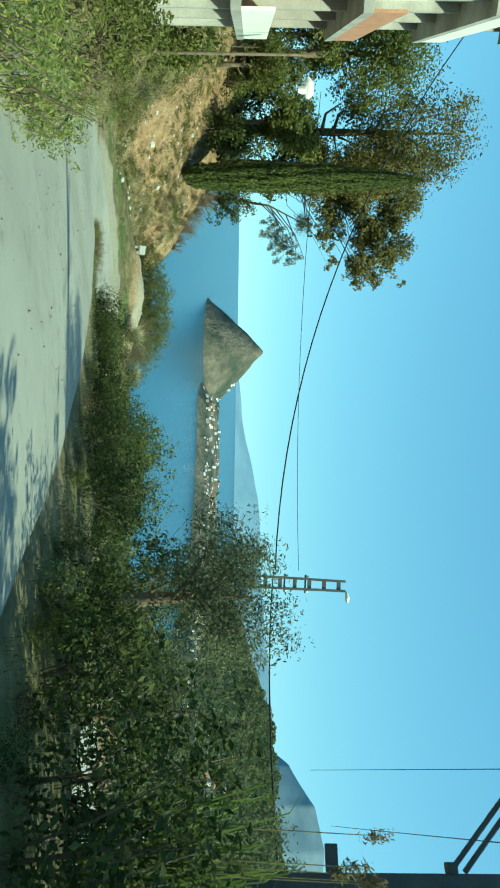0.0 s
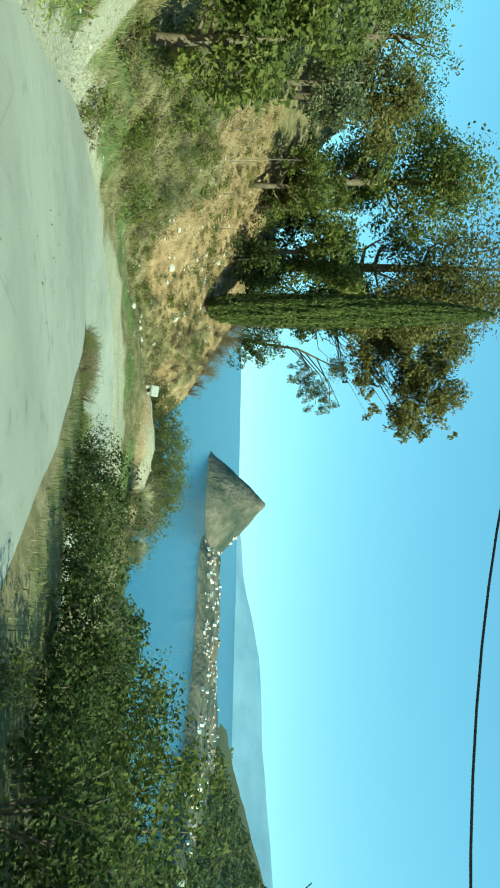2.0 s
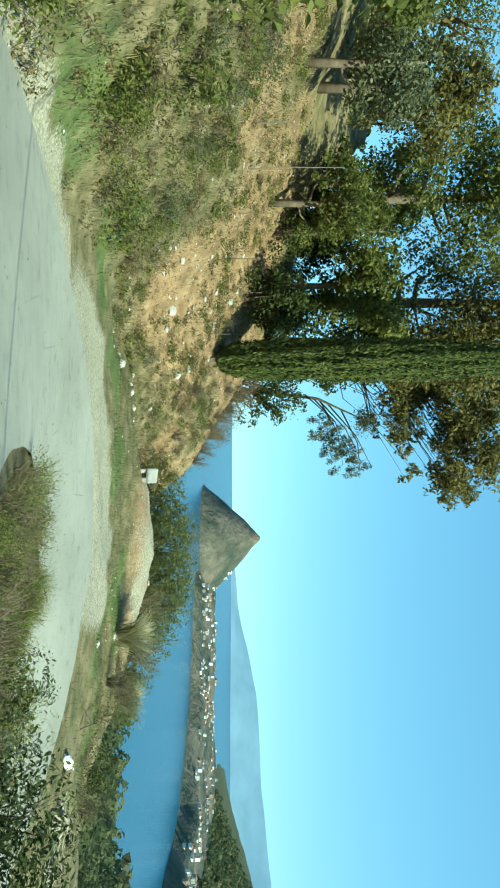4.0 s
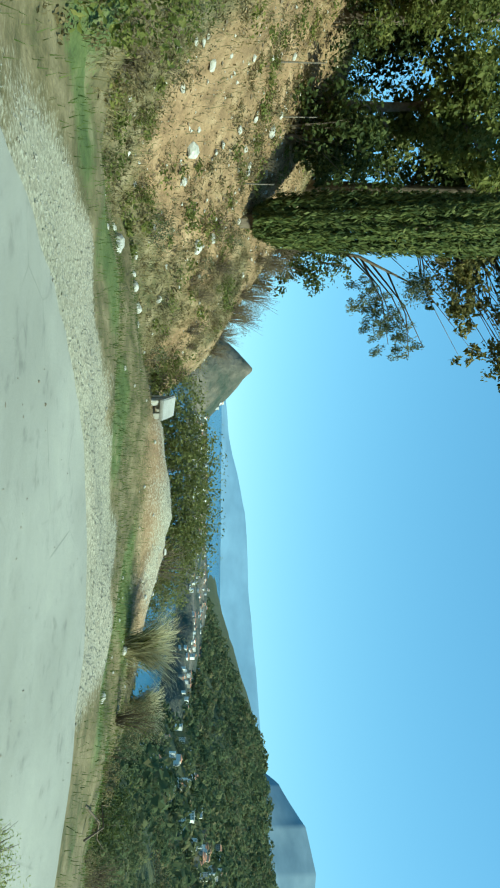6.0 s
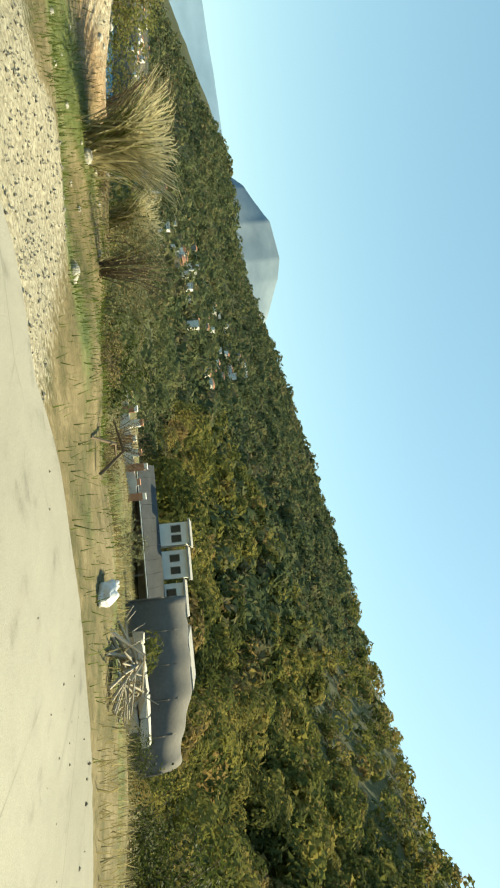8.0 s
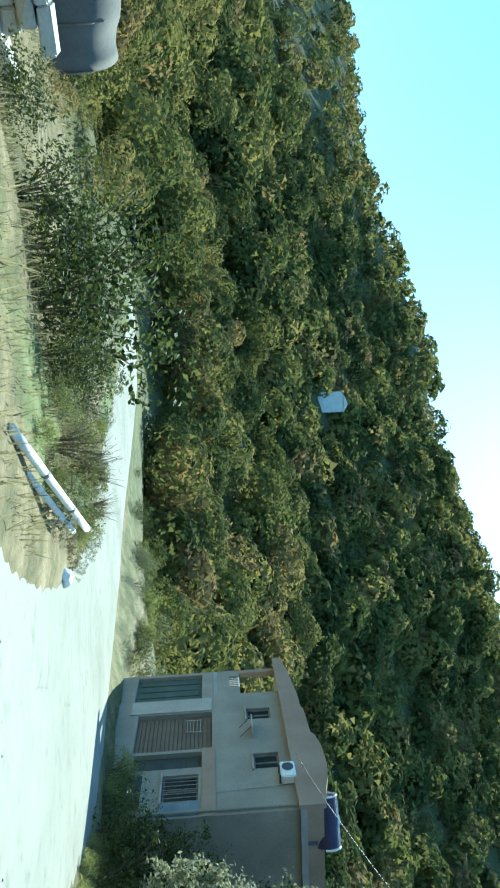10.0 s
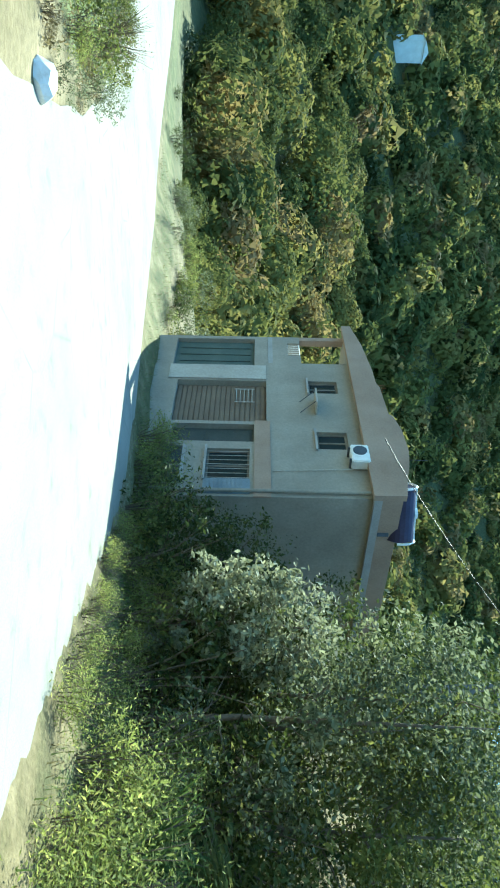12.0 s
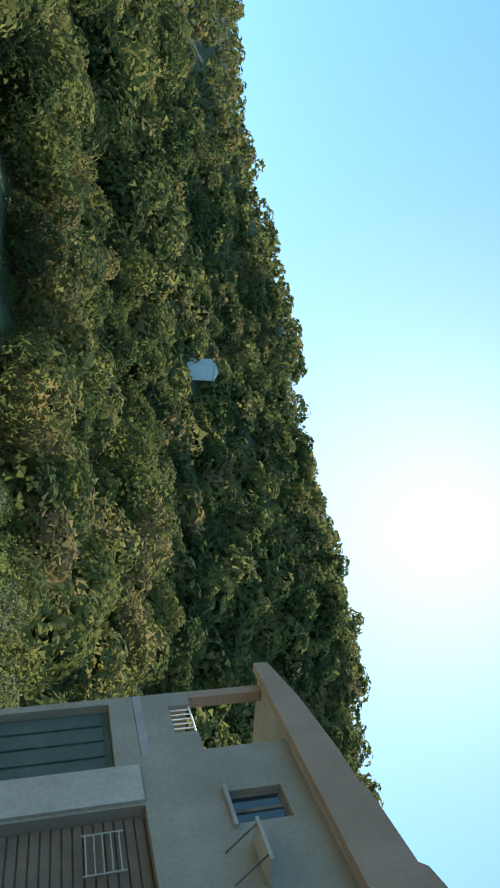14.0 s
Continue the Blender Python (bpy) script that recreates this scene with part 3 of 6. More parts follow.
def blocks(rows, bevel=0.0):
    """Several blocks in one mesh."""
    whole = bmesh.new()
    for r in rows:
        bm = block(*r, bevel)
        me = bpy.data.meshes.new("piece")
        bm.to_mesh(me)
        bm.free()
        whole.from_mesh(me)
        bpy.data.meshes.remove(me)
    return whole


def tube(runs, sides=7):
    """Tubes along runs of (x, y, z, radius), as vertices and faces."""
    verts, faces = [], []
    for run in runs:
        pts = [Vector(p[:3]) for p in run]
        first = len(verts)
        for k, p in enumerate(pts):
            d = (pts[min(k + 1, len(pts) - 1)] - pts[max(k - 1, 0)]).normalized()
            a = d.orthogonal().normalized()
            b = d.cross(a)
            for s in range(sides):
                w = 2 * math.pi * s / sides
                verts.append(p + (a * math.cos(w) + b * math.sin(w)) * run[k][3])
        for k in range(len(pts) - 1):
            for s in range(sides):
                q = first + k * sides
                faces.append((q + s, q + (s + 1) % sides, q + sides + (s + 1) % sides, q + sides + s))
        faces.append(tuple(first + s for s in reversed(range(sides))))
        faces.append(tuple(first + (len(pts) - 1) * sides + s for s in range(sides)))
    return verts, faces


def leaf_quads(rng, pos, nrm, size, aspect, droop=0.0):
    """Diamond-shaped leaves at the places given, as vertices and faces."""
    n = len(pos)
    nrm = nrm / np.linalg.norm(nrm, axis=1)[:, None]
    t = np.cross(nrm, rng.normal(size=(n, 3)))
    t[:, 2] -= droop
    t /= np.linalg.norm(t, axis=1)[:, None]
    s = np.cross(nrm, t)
    s /= np.linalg.norm(s, axis=1)[:, None] + 1e-9
    L = (size * rng.uniform(0.6, 1.35, n))[:, None]
    W = L / aspect
    v = np.stack([pos - t * L / 2, pos + s * W / 2 + nrm * W * 0.1, pos + t * L / 2, pos - s * W / 2 + nrm * W * 0.1], 1).reshape(-1, 3)
    return v, np.arange(4 * n).reshape(-1, 4)


def foliage(seed, blobs, n, size, aspect=1.7, clump=22, spread=0.16, shell=0.55, droop=0.0):
    """Leaves in clumps over the outer part of some blobs (x, y, z, rx, ry, rz)."""
    rng = np.random.default_rng(seed)
    b = np.array(blobs, float)
    w = b[:, 3] * b[:, 4] * b[:, 5]
    nc = max(1, n // clump)
    k = rng.choice(len(b), nc, p=w / w.sum())
    d = rng.normal(size=(nc, 3))
    d /= np.linalg.norm(d, axis=1)[:, None]
    r = rng.uniform(shell, 1.04, nc)[:, None]
    c = b[k, :3] + d * r * b[k, 3:]
    rad = b[k, 3:].mean(1)
    i = np.repeat(np.arange(nc), clump)
    pos = c[i] + np.clip(rng.normal(size=(len(i), 3)), -1.5, 1.5) * (rad[i] * spread)[:, None]
    nrm = rng.normal(size=(len(i), 3)) + d[i] * 0.7 + np.array([0, 0, 0.8])
    v, f = leaf_quads(rng, pos, nrm, size, aspect, droop)
    return v.tolist(), f.tolist()


def stems(seed, n, height_, reach, radius, base=0.12):
    """Thin bent stems that fan out from one root."""
    rng = random.Random(seed)
    runs = []
    for _ in range(n):
        a, q = rng.uniform(0, 6.28), rng.uniform(0.2, 1.0) * reach
        h = height_ * rng.uniform(0.6, 1.0)
        x0, y0 = base * math.cos(a), base * math.sin(a)
        runs.append([(x0, y0, -0.15, radius), (x0 + q * 0.35 * math.cos(a), y0 + q * 0.35 * math.sin(a), h * 0.5, radius * 0.7),
                     (x0 + q * math.cos(a + 0.3), y0 + q * math.sin(a + 0.3), h, radius * 0.25)])
    return tube(runs, 4)


def shrub(name, seed, h, w, mat, n, size, label, aspect=1.7, stem=9, shell=0.45, clump=22, spread=0.16):
    """A shrub, out of sight until it is copied to its places."""
    rng = random.Random(seed)
    ob = thing(name, pose(0, 0, -200), label, "shrub")
    tagged(part("stem", stems(seed, stem, h * 0.95, w * 0.45, 0.009 + h * 0.005), BARK, ob), kind="stuff")
    blobs = [(0, 0, h * 0.5, w * 0.5, w * 0.5, h * 0.5)]
    for _ in range(6):
        a, q = rng.uniform(0, 6.28), w * rng.uniform(0.2, 0.38)
        s = rng.uniform(0.22, 0.36)
        blobs.append((q * math.cos(a), q * math.sin(a), h * rng.uniform(0.3, 0.78), w * s, w * s, h * s))
    part("foliage", foliage(seed, blobs, n, size, aspect, clump, spread, shell), mat, ob)
    return ob


def fronds(name, seed, n, length, label):
    """A plant of arching stems with rows of narrow leaflets, out of sight until copied."""
    rng = random.Random(seed)
    ob = thing(name, pose(0, 0, -200), label, "shrub")
    runs, verts, faces = [], [], []
    for _ in range(n):
        a, reach, rise = rng.uniform(0, 6.28), length * rng.uniform(0.45, 0.8), length * rng.uniform(0.7, 1.0)
        c, q = math.cos(a), math.sin(a)
        line = [Vector((c * reach * u, q * reach * u, rise * (1.75 * u - 0.95 * u * u))) for u in (k / 11 for k in range(12))]
        runs.append([(*p, 0.011 * (1 - 0.07 * k)) for k, p in enumerate(line)])
        for k in range(3, 12):
            for way_ in (-1, 1):
                p = line[k]
                tip = p + Vector((-q * way_ + c * 0.5, c * way_ + q * 0.5, -0.25)) * (0.30 * length * (0.4 + 0.6 * math.sin(k * 0.27)) * rng.uniform(0.8, 1.1))
                mid, wide = (p + tip) / 2 + Vector((0, 0, 0.02)), Vector((c, q, 0.2)) * 0.022 * length
                i = len(verts)
                verts += [p[:], (mid + wide)[:], tip[:], (mid - wide)[:]]
                faces.append((i, i + 1, i + 2, i + 3))
    tagged(part("stem", tube(runs, 4), GRASS_DRY, ob), kind="stuff")
    part("foliage", (verts, faces), LEAF_BELT, ob)
    return ob


PROTOS = []


def place(proto, x, y, size=1.0, turn=None, sink=0.08, group="", label="", tall=1.0):
    rng = random.Random(int(x * 91 + y * 37))
    d, side = to_line(ROAD_LINE, np.array([float(x)]), np.array([float(y)]))
    if d[0] < half_width(np.array([float(x)]), np.array([float(y)]), side)[0] - 0.8:
        return None
    if proto not in PROTOS:
        PROTOS.append(proto)
    m = pose(x, y, height(x, y) - sink, rng.uniform(-5, 5), rng.uniform(-5, 5), rng.uniform(0, 360) if turn is None else turn)
    ob = copy_thing(proto, m @ Matrix.Diagonal((size, size, size * tall, 1)))
    return tagged(ob, label, group=group)


# ---- the far shores ----
def village_house(seed, wall):
    rng = random.Random(seed)
    w, d, h = rng.uniform(8, 13), rng.uniform(7, 10), rng.choice((3.4, 6.2, 6.4, 9))
    ob = thing("village_house", pose(0, 0, -300), "small pale house with a red tiled roof among trees" if seed % 2 else "small flat-roofed whitewashed house among trees", "house")
    part("wall", block(-w / 2, w / 2, -d / 2, d / 2, -3, h), wall, ob)
    if seed % 2:
        bm = bmesh.new()
        e = 0.5
        a = [bm.verts.new(c) for c in ((-w / 2 - e, -d / 2 - e, h), (w / 2 + e, -d / 2 - e, h), (w / 2 + e, d / 2 + e, h), (-w / 2 - e, d / 2 + e, h))]
        r = [bm.verts.new(c) for c in ((-w / 4, 0, h + 2.2), (w / 4, 0, h + 2.2))]
        for f in ((a[0], a[1], r[1], r[0]), (a[2], a[3], r[0], r[1]), (a[1], a[2], r[1]), (a[3], a[0], r[0]), (a[3], a[2], a[1], a[0])):
            bm.faces.new(f)
        part("roof", bm, ROOFTILE, ob)
    else:
        part("roof", block(-w / 2 - 0.4, w / 2 + 0.4, -d / 2 - 0.4, d / 2 + 0.4, h, h + 0.35), CONCRETE, ob)
    k = 0
    for side in (-1, 1):
        for lvl in range(int(h // 3)):
            for q in (-0.3, 0.0, 0.3):
                part("window", block(q * w - 0.55, q * w + 0.55, side * d / 2 - 0.04, side * d / 2 + 0.04, 1 + lvl * 3, 2.3 + lvl * 3), GLASS, ob)
                k += 1
    PROTOS.append(ob)
    return ob


VILLAGE = [village_house(s, WHITEWASH if s != 3 else PLASTER) for s in (1, 2, 3, 4, 5)]
rng_v = random.Random(5)
for k in range(290):
    az = rng_v.uniform(-5.5, 19)
    shore = float(np.interp(az, [-12, -4, 4, 12, 18, 26], [960, 830, 800, 700, 540, 430]))
    dist = shore + 40 + rng_v.random() ** 1.3 * (330 if az < 4 else 430)
    p = polar(az, dist)
    z = float(cape_height(np.array([az]), np.array([dist]), np.array([p.x]), np.array([p.y]))[0])
    if z > -58:
        copy_thing(VILLAGE[k % 5], pose(p.x, p.y, z, 0, 0, rng_v.uniform(0, 180)) @ Matrix.Scale(rng_v.uniform(0.26, 0.5), 4))["group"] = "houses of the coastal town"
for k in range(170):
    # rows of houses along the hill, in loose groups
    az = rng_v.choice((16.5, 19, 21, 23.5, 26, 28.5, 31, 34, 37, 41)) + rng_v.gauss(0, 0.8)
    dist = rng_v.choice((330, 420, 440, 530)) + rng_v.gauss(0, 9)
    x, y = -8 + dist * math.sin(radians(az)), 44 + dist * math.cos(radians(az))
    z = height(x, y)
    if z > -50:
        copy_thing(VILLAGE[k % 5], pose(x, y, z + 3.6, 0, 0, rng_v.uniform(0, 180)) @ Matrix.Scale(rng_v.uniform(0.3, 0.5), 4))["group"] = "houses on the wooded hill"


def woods(name, seed, n, r0, r1, az0, az1, size, leaves, leaf, label, power=1.0, gap=None, mat=LEAF_FOREST):
    """Distant trees, each a ragged clump of leaves."""
    rng = np.random.default_rng(seed)
    az = rng.uniform(az0, az1, n)
    rr = np.interp(az, AZ_R, RIDGE_R)
    u = rng.random(n) ** power
    r = r0 + u * (np.minimum(r1, rr * 1.12) - r0)
    x, y = -8 + r * np.sin(np.radians(az)), 44 + r * np.cos(np.radians(az))
    z = land(x, y)
    d, _ = to_line(ROAD_LINE, x, y)
    yard = (np.abs(x - 13) < 12) & (np.abs(y - 27) < 9)
    ok = (z > -57) & (d > 13) & ~yard & ~((x < 26) & (y < 36))
    for hx, hy in ((181.1, 6.1), (108.0, 8.9)):
        ok &= (np.hypot(x - hx, y - hy) > 6.5) & (np.hypot(x - hx + 10, y - hy - 1.6) > 5.5) & (np.hypot(x - hx + 19, y - hy - 3) > 4.5)
    if gap:
        ok &= ~((az > gap[0]) & (az < gap[1]) & (r < gap[2]))
    x, y, z, r = x[ok], y[ok], z[ok], r[ok]
    R = size * (0.4 + 0.95 * rng.random(len(x)) ** 1.8) * (1 + r / 900)
    n, nl = len(x), 8
    # each crown is a heap of rounded lobes
    way_ = rng.normal(size=(n, nl, 3))
    way_[:, :, 2] = np.abs(way_[:, :, 2]) * 0.9
    way_ /= np.linalg.norm(way_, axis=2)[:, :, None]
    lobe_r = R[:, None] * rng.uniform(0.3, 0.58, (n, nl))
    lobe_c = np.stack([x, y, z + R * 0.24], -1)[:, None] + way_ * (R[:, None] * rng.uniform(0.35, 0.72, (n, nl)))[:, :, None] * np.array([1, 1, 1.15])
    k = np.repeat(np.arange(n), int(leaves * 1.7))
    w = lobe_r[k] ** 2
    j = (rng.random(len(k))[:, None] > np.cumsum(w / w.sum(1)[:, None], 1)[:, :-1]).sum(1)
    d = rng.normal(size=(len(k), 3))
    d[:, 2] += 0.35
    d /= np.linalg.norm(d, axis=1)[:, None]
    pos = lobe_c[k, j] + d * (lobe_r[k, j] * rng.uniform(0.84, 1.08, len(k)))[:, None]
    keep = np.ones(len(k), bool)
    for q in range(nl):
        keep &= (np.linalg.norm(pos - lobe_c[k, q], axis=1) > 0.8 * lobe_r[k, q]) | (j == q)
    k, d, pos = k[keep], d[keep], pos[keep]
    d = d + 0.28 * rng.normal(size=d.shape)
    d /= np.linalg.norm(d, axis=1)[:, None]
    t = np.cross(d, rng.normal(size=d.shape))
    t /= np.linalg.norm(t, axis=1)[:, None]
    side_ = np.cross(d, t)
    L = (R[k] * leaf * rng.uniform(0.6, 1.4, len(k)))[:, None]
    v = np.stack([pos + t * L * 0.6, pos - t * L * 0.4 + side_ * L * 0.45, pos - t * L * 0.4 - side_ * L * 0.45], 1).reshape(-1, 3)
    me = bpy.data.meshes.new(name)
    me.from_pydata(v.tolist(), [], np.arange(len(v)).reshape(-1, 3).tolist())
    me.materials.append(mat)
    return tagged(new(name, me), label, "woods", kind="stuff")


woods("near_forest", 3, 600, 68, 150, 45, 150, 5.2, 1150, 0.098, "dense olive green scrub forest on the hillside", 1.0, (38, 70, 95))
woods("hill_forest", 13, 1300, 140, 300, 45, 150, 5.0, 240, 0.19, "dense olive green scrub forest on the hillside", 1.0)
woods("forest", 5, 1900, 150, 1500, 62, 170, 4.4, 90, 0.3, "dense olive green scrub forest on the hillside", 0.8)
woods("far_forest", 7, 7200, 130, 1400, 2, 66, 4.2, 50, 0.36, "dense dark green forest on the distant ridge", 0.75, None, LEAF_FAR)
woods("valley_scrub", 4, 210, 27, 90, 66, 165, 2.5, 900, 0.08, "olive green shrubs and small trees in the valley", 0.8)
woods("valley_thicket", 19, 420, 80, 210, 14, 48, 2.4, 110, 0.2, "dark green thicket on the valley floor", 0.9, None, LEAF_FAR)
woods("valley_bush", 9, 190, 25, 80, 18, 42, 1.4, 300, 0.14, "dark shrubs and small trees in the valley", 0.8, None, LEAF_FAR)
woods("coast_scrub", 6, 480, 26, 300, -14, 24, 1.7, 90, 0.22, "dark green scrub on the slope towards the sea", 1.2, None, LEAF_FAR)

# ---- shrubs ----
S_DARK = shrub("shrub", 1, 2.2, 2.6, LEAF_DARK, 1500, 0.108, "dense dark green shrub beside the road")
S_DARK2 = shrub("shrub", 2, 2.0, 2.4, LEAF_DARK, 1400, 0.106, "dense dark green shrub beside the road", 2.4)
S_MID = shrub("leafy_shrub", 3, 1.5, 1.9, LEAF_MID, 950, 0.112, "leafy mid green shrub on the slope")
S_OLIVE = shrub("grey_shrub", 4, 1.6, 2.0, LEAF_OLIVE, 950, 0.115, "grey-green shrub on the dry slope", 2.6)
S_YELLOW = shrub("broom_shrub", 5, 1.2, 1.7, LEAF_YELLOW, 1100, 0.10, "yellow-green feathery shrub beside the road", 3.2, 14)
S_HEDGE = shrub("hedge_shrub", 15, 1.2, 1.7, LEAF_YELLOW, 1700, 0.072, "yellow-green feathery shrub beside the road", 3.4, 16, 0.3, 14, 0.2)
S_DRY = shrub("dry_shrub", 6, 0.75, 1.7, LEAF_DRY, 520, 0.10, "brown dried-out shrub on the slope", 2.2, 26, 0.3, 12)
S_TWIG = shrub("twiggy_shrub", 7, 2.6, 2.8, LEAF_DRY, 1500, 0.08, "tall grey-brown twiggy shrub", 2.4, 40, 0.4, 9)
S_BELT = shrub("large_shrub", 8, 3.4, 3.6, LEAF_BELT, 3800, 0.108, "large green shrub beyond the earth mound", spread=0.10, shell=0.6)
S_BROAD = shrub("broad_leaved_shrub", 10, 1.5, 1.7, LEAF_BELT, 700, 0.15, "fresh green shrub with long broad leaves", 3.6, 14, 0.3, 9, 0.2)
S_WEED = shrub("roadside_weed", 16, 0.75, 1.15, LEAF_BELT, 620, 0.06, "sparse olive-green weeds at the edge of the road", 3.6, 26, 0.1, 8, 0.22)
S_STRAW = shrub("dry_weed", 17, 0.8, 1.15, LEAF_DRY, 520, 0.055, "sparse dried brown weeds at the edge of the road", 3.6, 30, 0.1, 7, 0.22)
S_DENSE = shrub("dense_shrub", 18, 1.3, 2.0, LEAF_DARK, 2200, 0.10, "low very dense dark shrub beside the road")
S_FROND = fronds("frond_plant", 12, 15, 1.7, "plant with arching fronds of narrow green leaflets")
S_THICK = shrub("large_shrub", 9, 3.4, 3.6, LEAF_DARK, 1700, 0.21, "large dense shrub at the crest of the slope")

for x, y, s in ((2.3, 10.0, 0.75), (3.0, 10.6, 0.7)):
    place(S_YELLOW, x, y, s, group="yellow-green shrubs on the inner verge")
BELT_PLACES = ((-17.0, 60.6, 0.9), (-15.6, 60.4, 1.2), (-14.4, 60.8, 1.35), (-13.2, 60.4, 1.3), (-12.0, 60.8, 1.2), (-10.8, 60.4, 1.15), (-9.6, 60.4, 0.95), (-8.2, 60.0, 0.8), (-6.6, 59.4, 0.75), (-13.8, 62.6, 1.5), (-11.4, 62.8, 1.45), (-9.0, 62.4, 1.15))
# inside the bend
for k in range(len(ROAD_LINE) - 1):
    px, py = ROAD_LINE[k, :2]
    if 1.5 < py < 19 and k % 3 == 1:
        place((S_DARK, S_DARK2)[k // 3 % 2], px + 4.9, py, 0.55 + 0.09 * (k % 4), group="shrubs on the inner verge")
    if 6 < py < 20 and k % 2:
        place((S_MID, S_DRY, S_DARK2, S_DRY)[k // 2 % 4], px + 3.75 + 0.1 * (k % 4), py + 0.3, 0.26 + 0.06 * (k % 4), group="low shrubs on the inner verge")
for x, y, s, pr in ((-4.2, 26.6, 0.75, S_DARK), (-5.9, 29.4, 0.75, S_DARK2), (-4.8, 28.0, 0.85, S_DARK), (-1.0, 20.5, 0.8, S_DENSE), (0.0, 19.0, 0.85, S_DENSE), (-1.7, 21.7, 0.7, S_DENSE), (-2.4, 22.7, 0.7, S_DENSE), (0.9, 17.6, 0.65, S_DENSE), (-3.3, 24.0, 0.6, S_DENSE), (-4.4, 25.2, 0.6, S_DENSE), (1.6, 17.6, 0.8, S_DARK), (0.2, 20.3, 0.75, S_DARK2), (-1.8, 22.6, 0.75, S_DARK), (-3.4, 25.4, 0.7, S_DARK2), (-5.2, 28.0, 0.8, S_DARK), (-6.6, 30.4, 0.7, S_DARK2),
                    (3.4, 9.2, 1.05, S_DARK), (4.2, 6.4, 1.2, S_DARK2), (3.0, 11.2, 0.9, S_DARK2), (5.6, 10.6, 1.5, S_DARK), (6.8, 7.6, 1.5, S_DARK2), (4.6, 16.4, 1.3, S_DARK), (3.6, 20.6, 1.0, S_DARK2), (1.4, 24.2, 0.95, S_DARK), (-1.0, 27.6, 0.95, S_DARK2), (-3.2, 30.6, 0.9, S_DARK),
                    (5.2, 24.6, 1.2, S_DARK), (8.0, 14.0, 1.5, S_DARK2), (8.6, 19.0, 1.5, S_DARK), (7.4, 3.5, 1.3, S_DARK), (10.6, 10.5, 1.7, S_DARK2), (11.4, 15.5, 1.6, S_DARK)):
    place(pr, x, y, s, group="shrubs inside the bend")
def off_road(i, off):
    """A place beside the road line, off metres to its right."""
    tx, ty = ROAD_LINE[i + 1, :2] - ROAD_LINE[i, :2]
    q = math.hypot(tx, ty)
    return ROAD_LINE[i, 0] + ty / q * off, ROAD_LINE[i, 1] - tx / q * off


rng_g = random.Random(63)
for i in range(98, 169):
    edge = 2.95 + float(np.interp(i, [146, 158], [0, 0.95]))
    if i < 129:
        for j in range(2):
            x, y = off_road(i, edge + rng_g.uniform(-0.1, 0.7) + 0.9 * j)
            place((S_WEED, S_STRAW, S_WEED, S_HEDGE)[(i + j) % 4], x, y, rng_g.uniform(0.45, 0.65), group="weeds on the inner verge")
        continue
    x, y = off_road(i, edge - 0.45 + rng_g.uniform(-0.2, 0.2))
    place((S_WEED, S_HEDGE)[i % 2], x, y, rng_g.uniform(0.38, 0.55), group="yellow-green hedge by the road")
    x, y = off_road(i, edge + rng_g.uniform(0.2, 0.6))
    if i % 2:
        place(S_HEDGE, x, y, rng_g.uniform(0.6, 0.9), group="yellow-green hedge by the road")
    x, y = off_road(i, edge + rng_g.uniform(0.9, 1.9))
    place(S_HEDGE, x, y, rng_g.uniform(0.85, 1.2), group="yellow-green hedge by the road", tall=1.05)

# bank on the far side of the exit, and the valley edge
for x, y, s, pr in ((1.2, 44.6, 0.4, S_DARK), (4.2, 42.0, 1.25, S_DARK), (5.6, 43.0, 1.3, S_DARK2), (2.6, 43.6, 0.85, S_DARK2), (5.2, 42.6, 0.75, S_DARK), (4.4, 45.2, 0.5, S_DARK2), (8.0, 44.2, 0.8, S_DARK), (8.6, 43.2, 0.55, S_DRY), (-2.6, 47.6, 0.35, S_DRY), (-0.6, 46.4, 0.35, S_DRY),
                    (-3.2, 51.6, 0.85, S_DARK), (-5.4, 49.6, 0.7, S_DRY), (-6.6, 50.4, 0.6, S_TWIG), (-5.2, 51.4, 0.6, S_OLIVE), (-4.0, 50.0, 0.6, S_DRY), (-3.0, 48.9, 0.5, S_DRY), (-7.2, 52.6, 0.5, S_DRY), (-2.2, 50.4, 0.6, S_TWIG), (-6.2, 48.4, 0.35, S_DRY), (-1.6, 48.0, 0.45, S_OLIVE), (-4.2, 48.0, 0.35, S_DRY), (-6.0, 52.6, 0.7, S_OLIVE), (-9.8, 57.2, 0.9, S_TWIG), (-7.4, 55.4, 0.8, S_TWIG), (-5.0, 55.0, 0.9, S_MID)):
    place(pr, x, y, s, group="shrubs on the valley edge")
for x, y, s in BELT_PLACES:
    place(S_BELT, x, y, s, group="green shrubs beyond the mound")
for x, y, s in ((-25.6, 63.6, 0.5), (-24.6, 64.4, 0.62), (-23.6, 64.0, 0.75), (-22.8, 65.0, 0.6), (-22.0, 64.4, 0.75), (-21.0, 65.0, 0.7), (-20.2, 65.8, 0.55), (-19.4, 65.4, 0.5), (-24.0, 66.0, 0.7), (-21.6, 66.4, 0.7)):
    place(S_TWIG, x, y, s, group="twiggy shrubs at the corner of the slope")
rng_k = random.Random(23)
for k in range(60):
    x, y = rng_k.uniform(-26, -15.5), rng_k.uniform(56.5, 65.5)
    if math.hypot(x + 23.6, y - 58.2) > 1.6:
        place(rng_k.choice((S_DRY, S_DRY, S_TWIG)), x, y, rng_k.uniform(0.3, 0.55), group="brown shrubs at the corner of the slope")

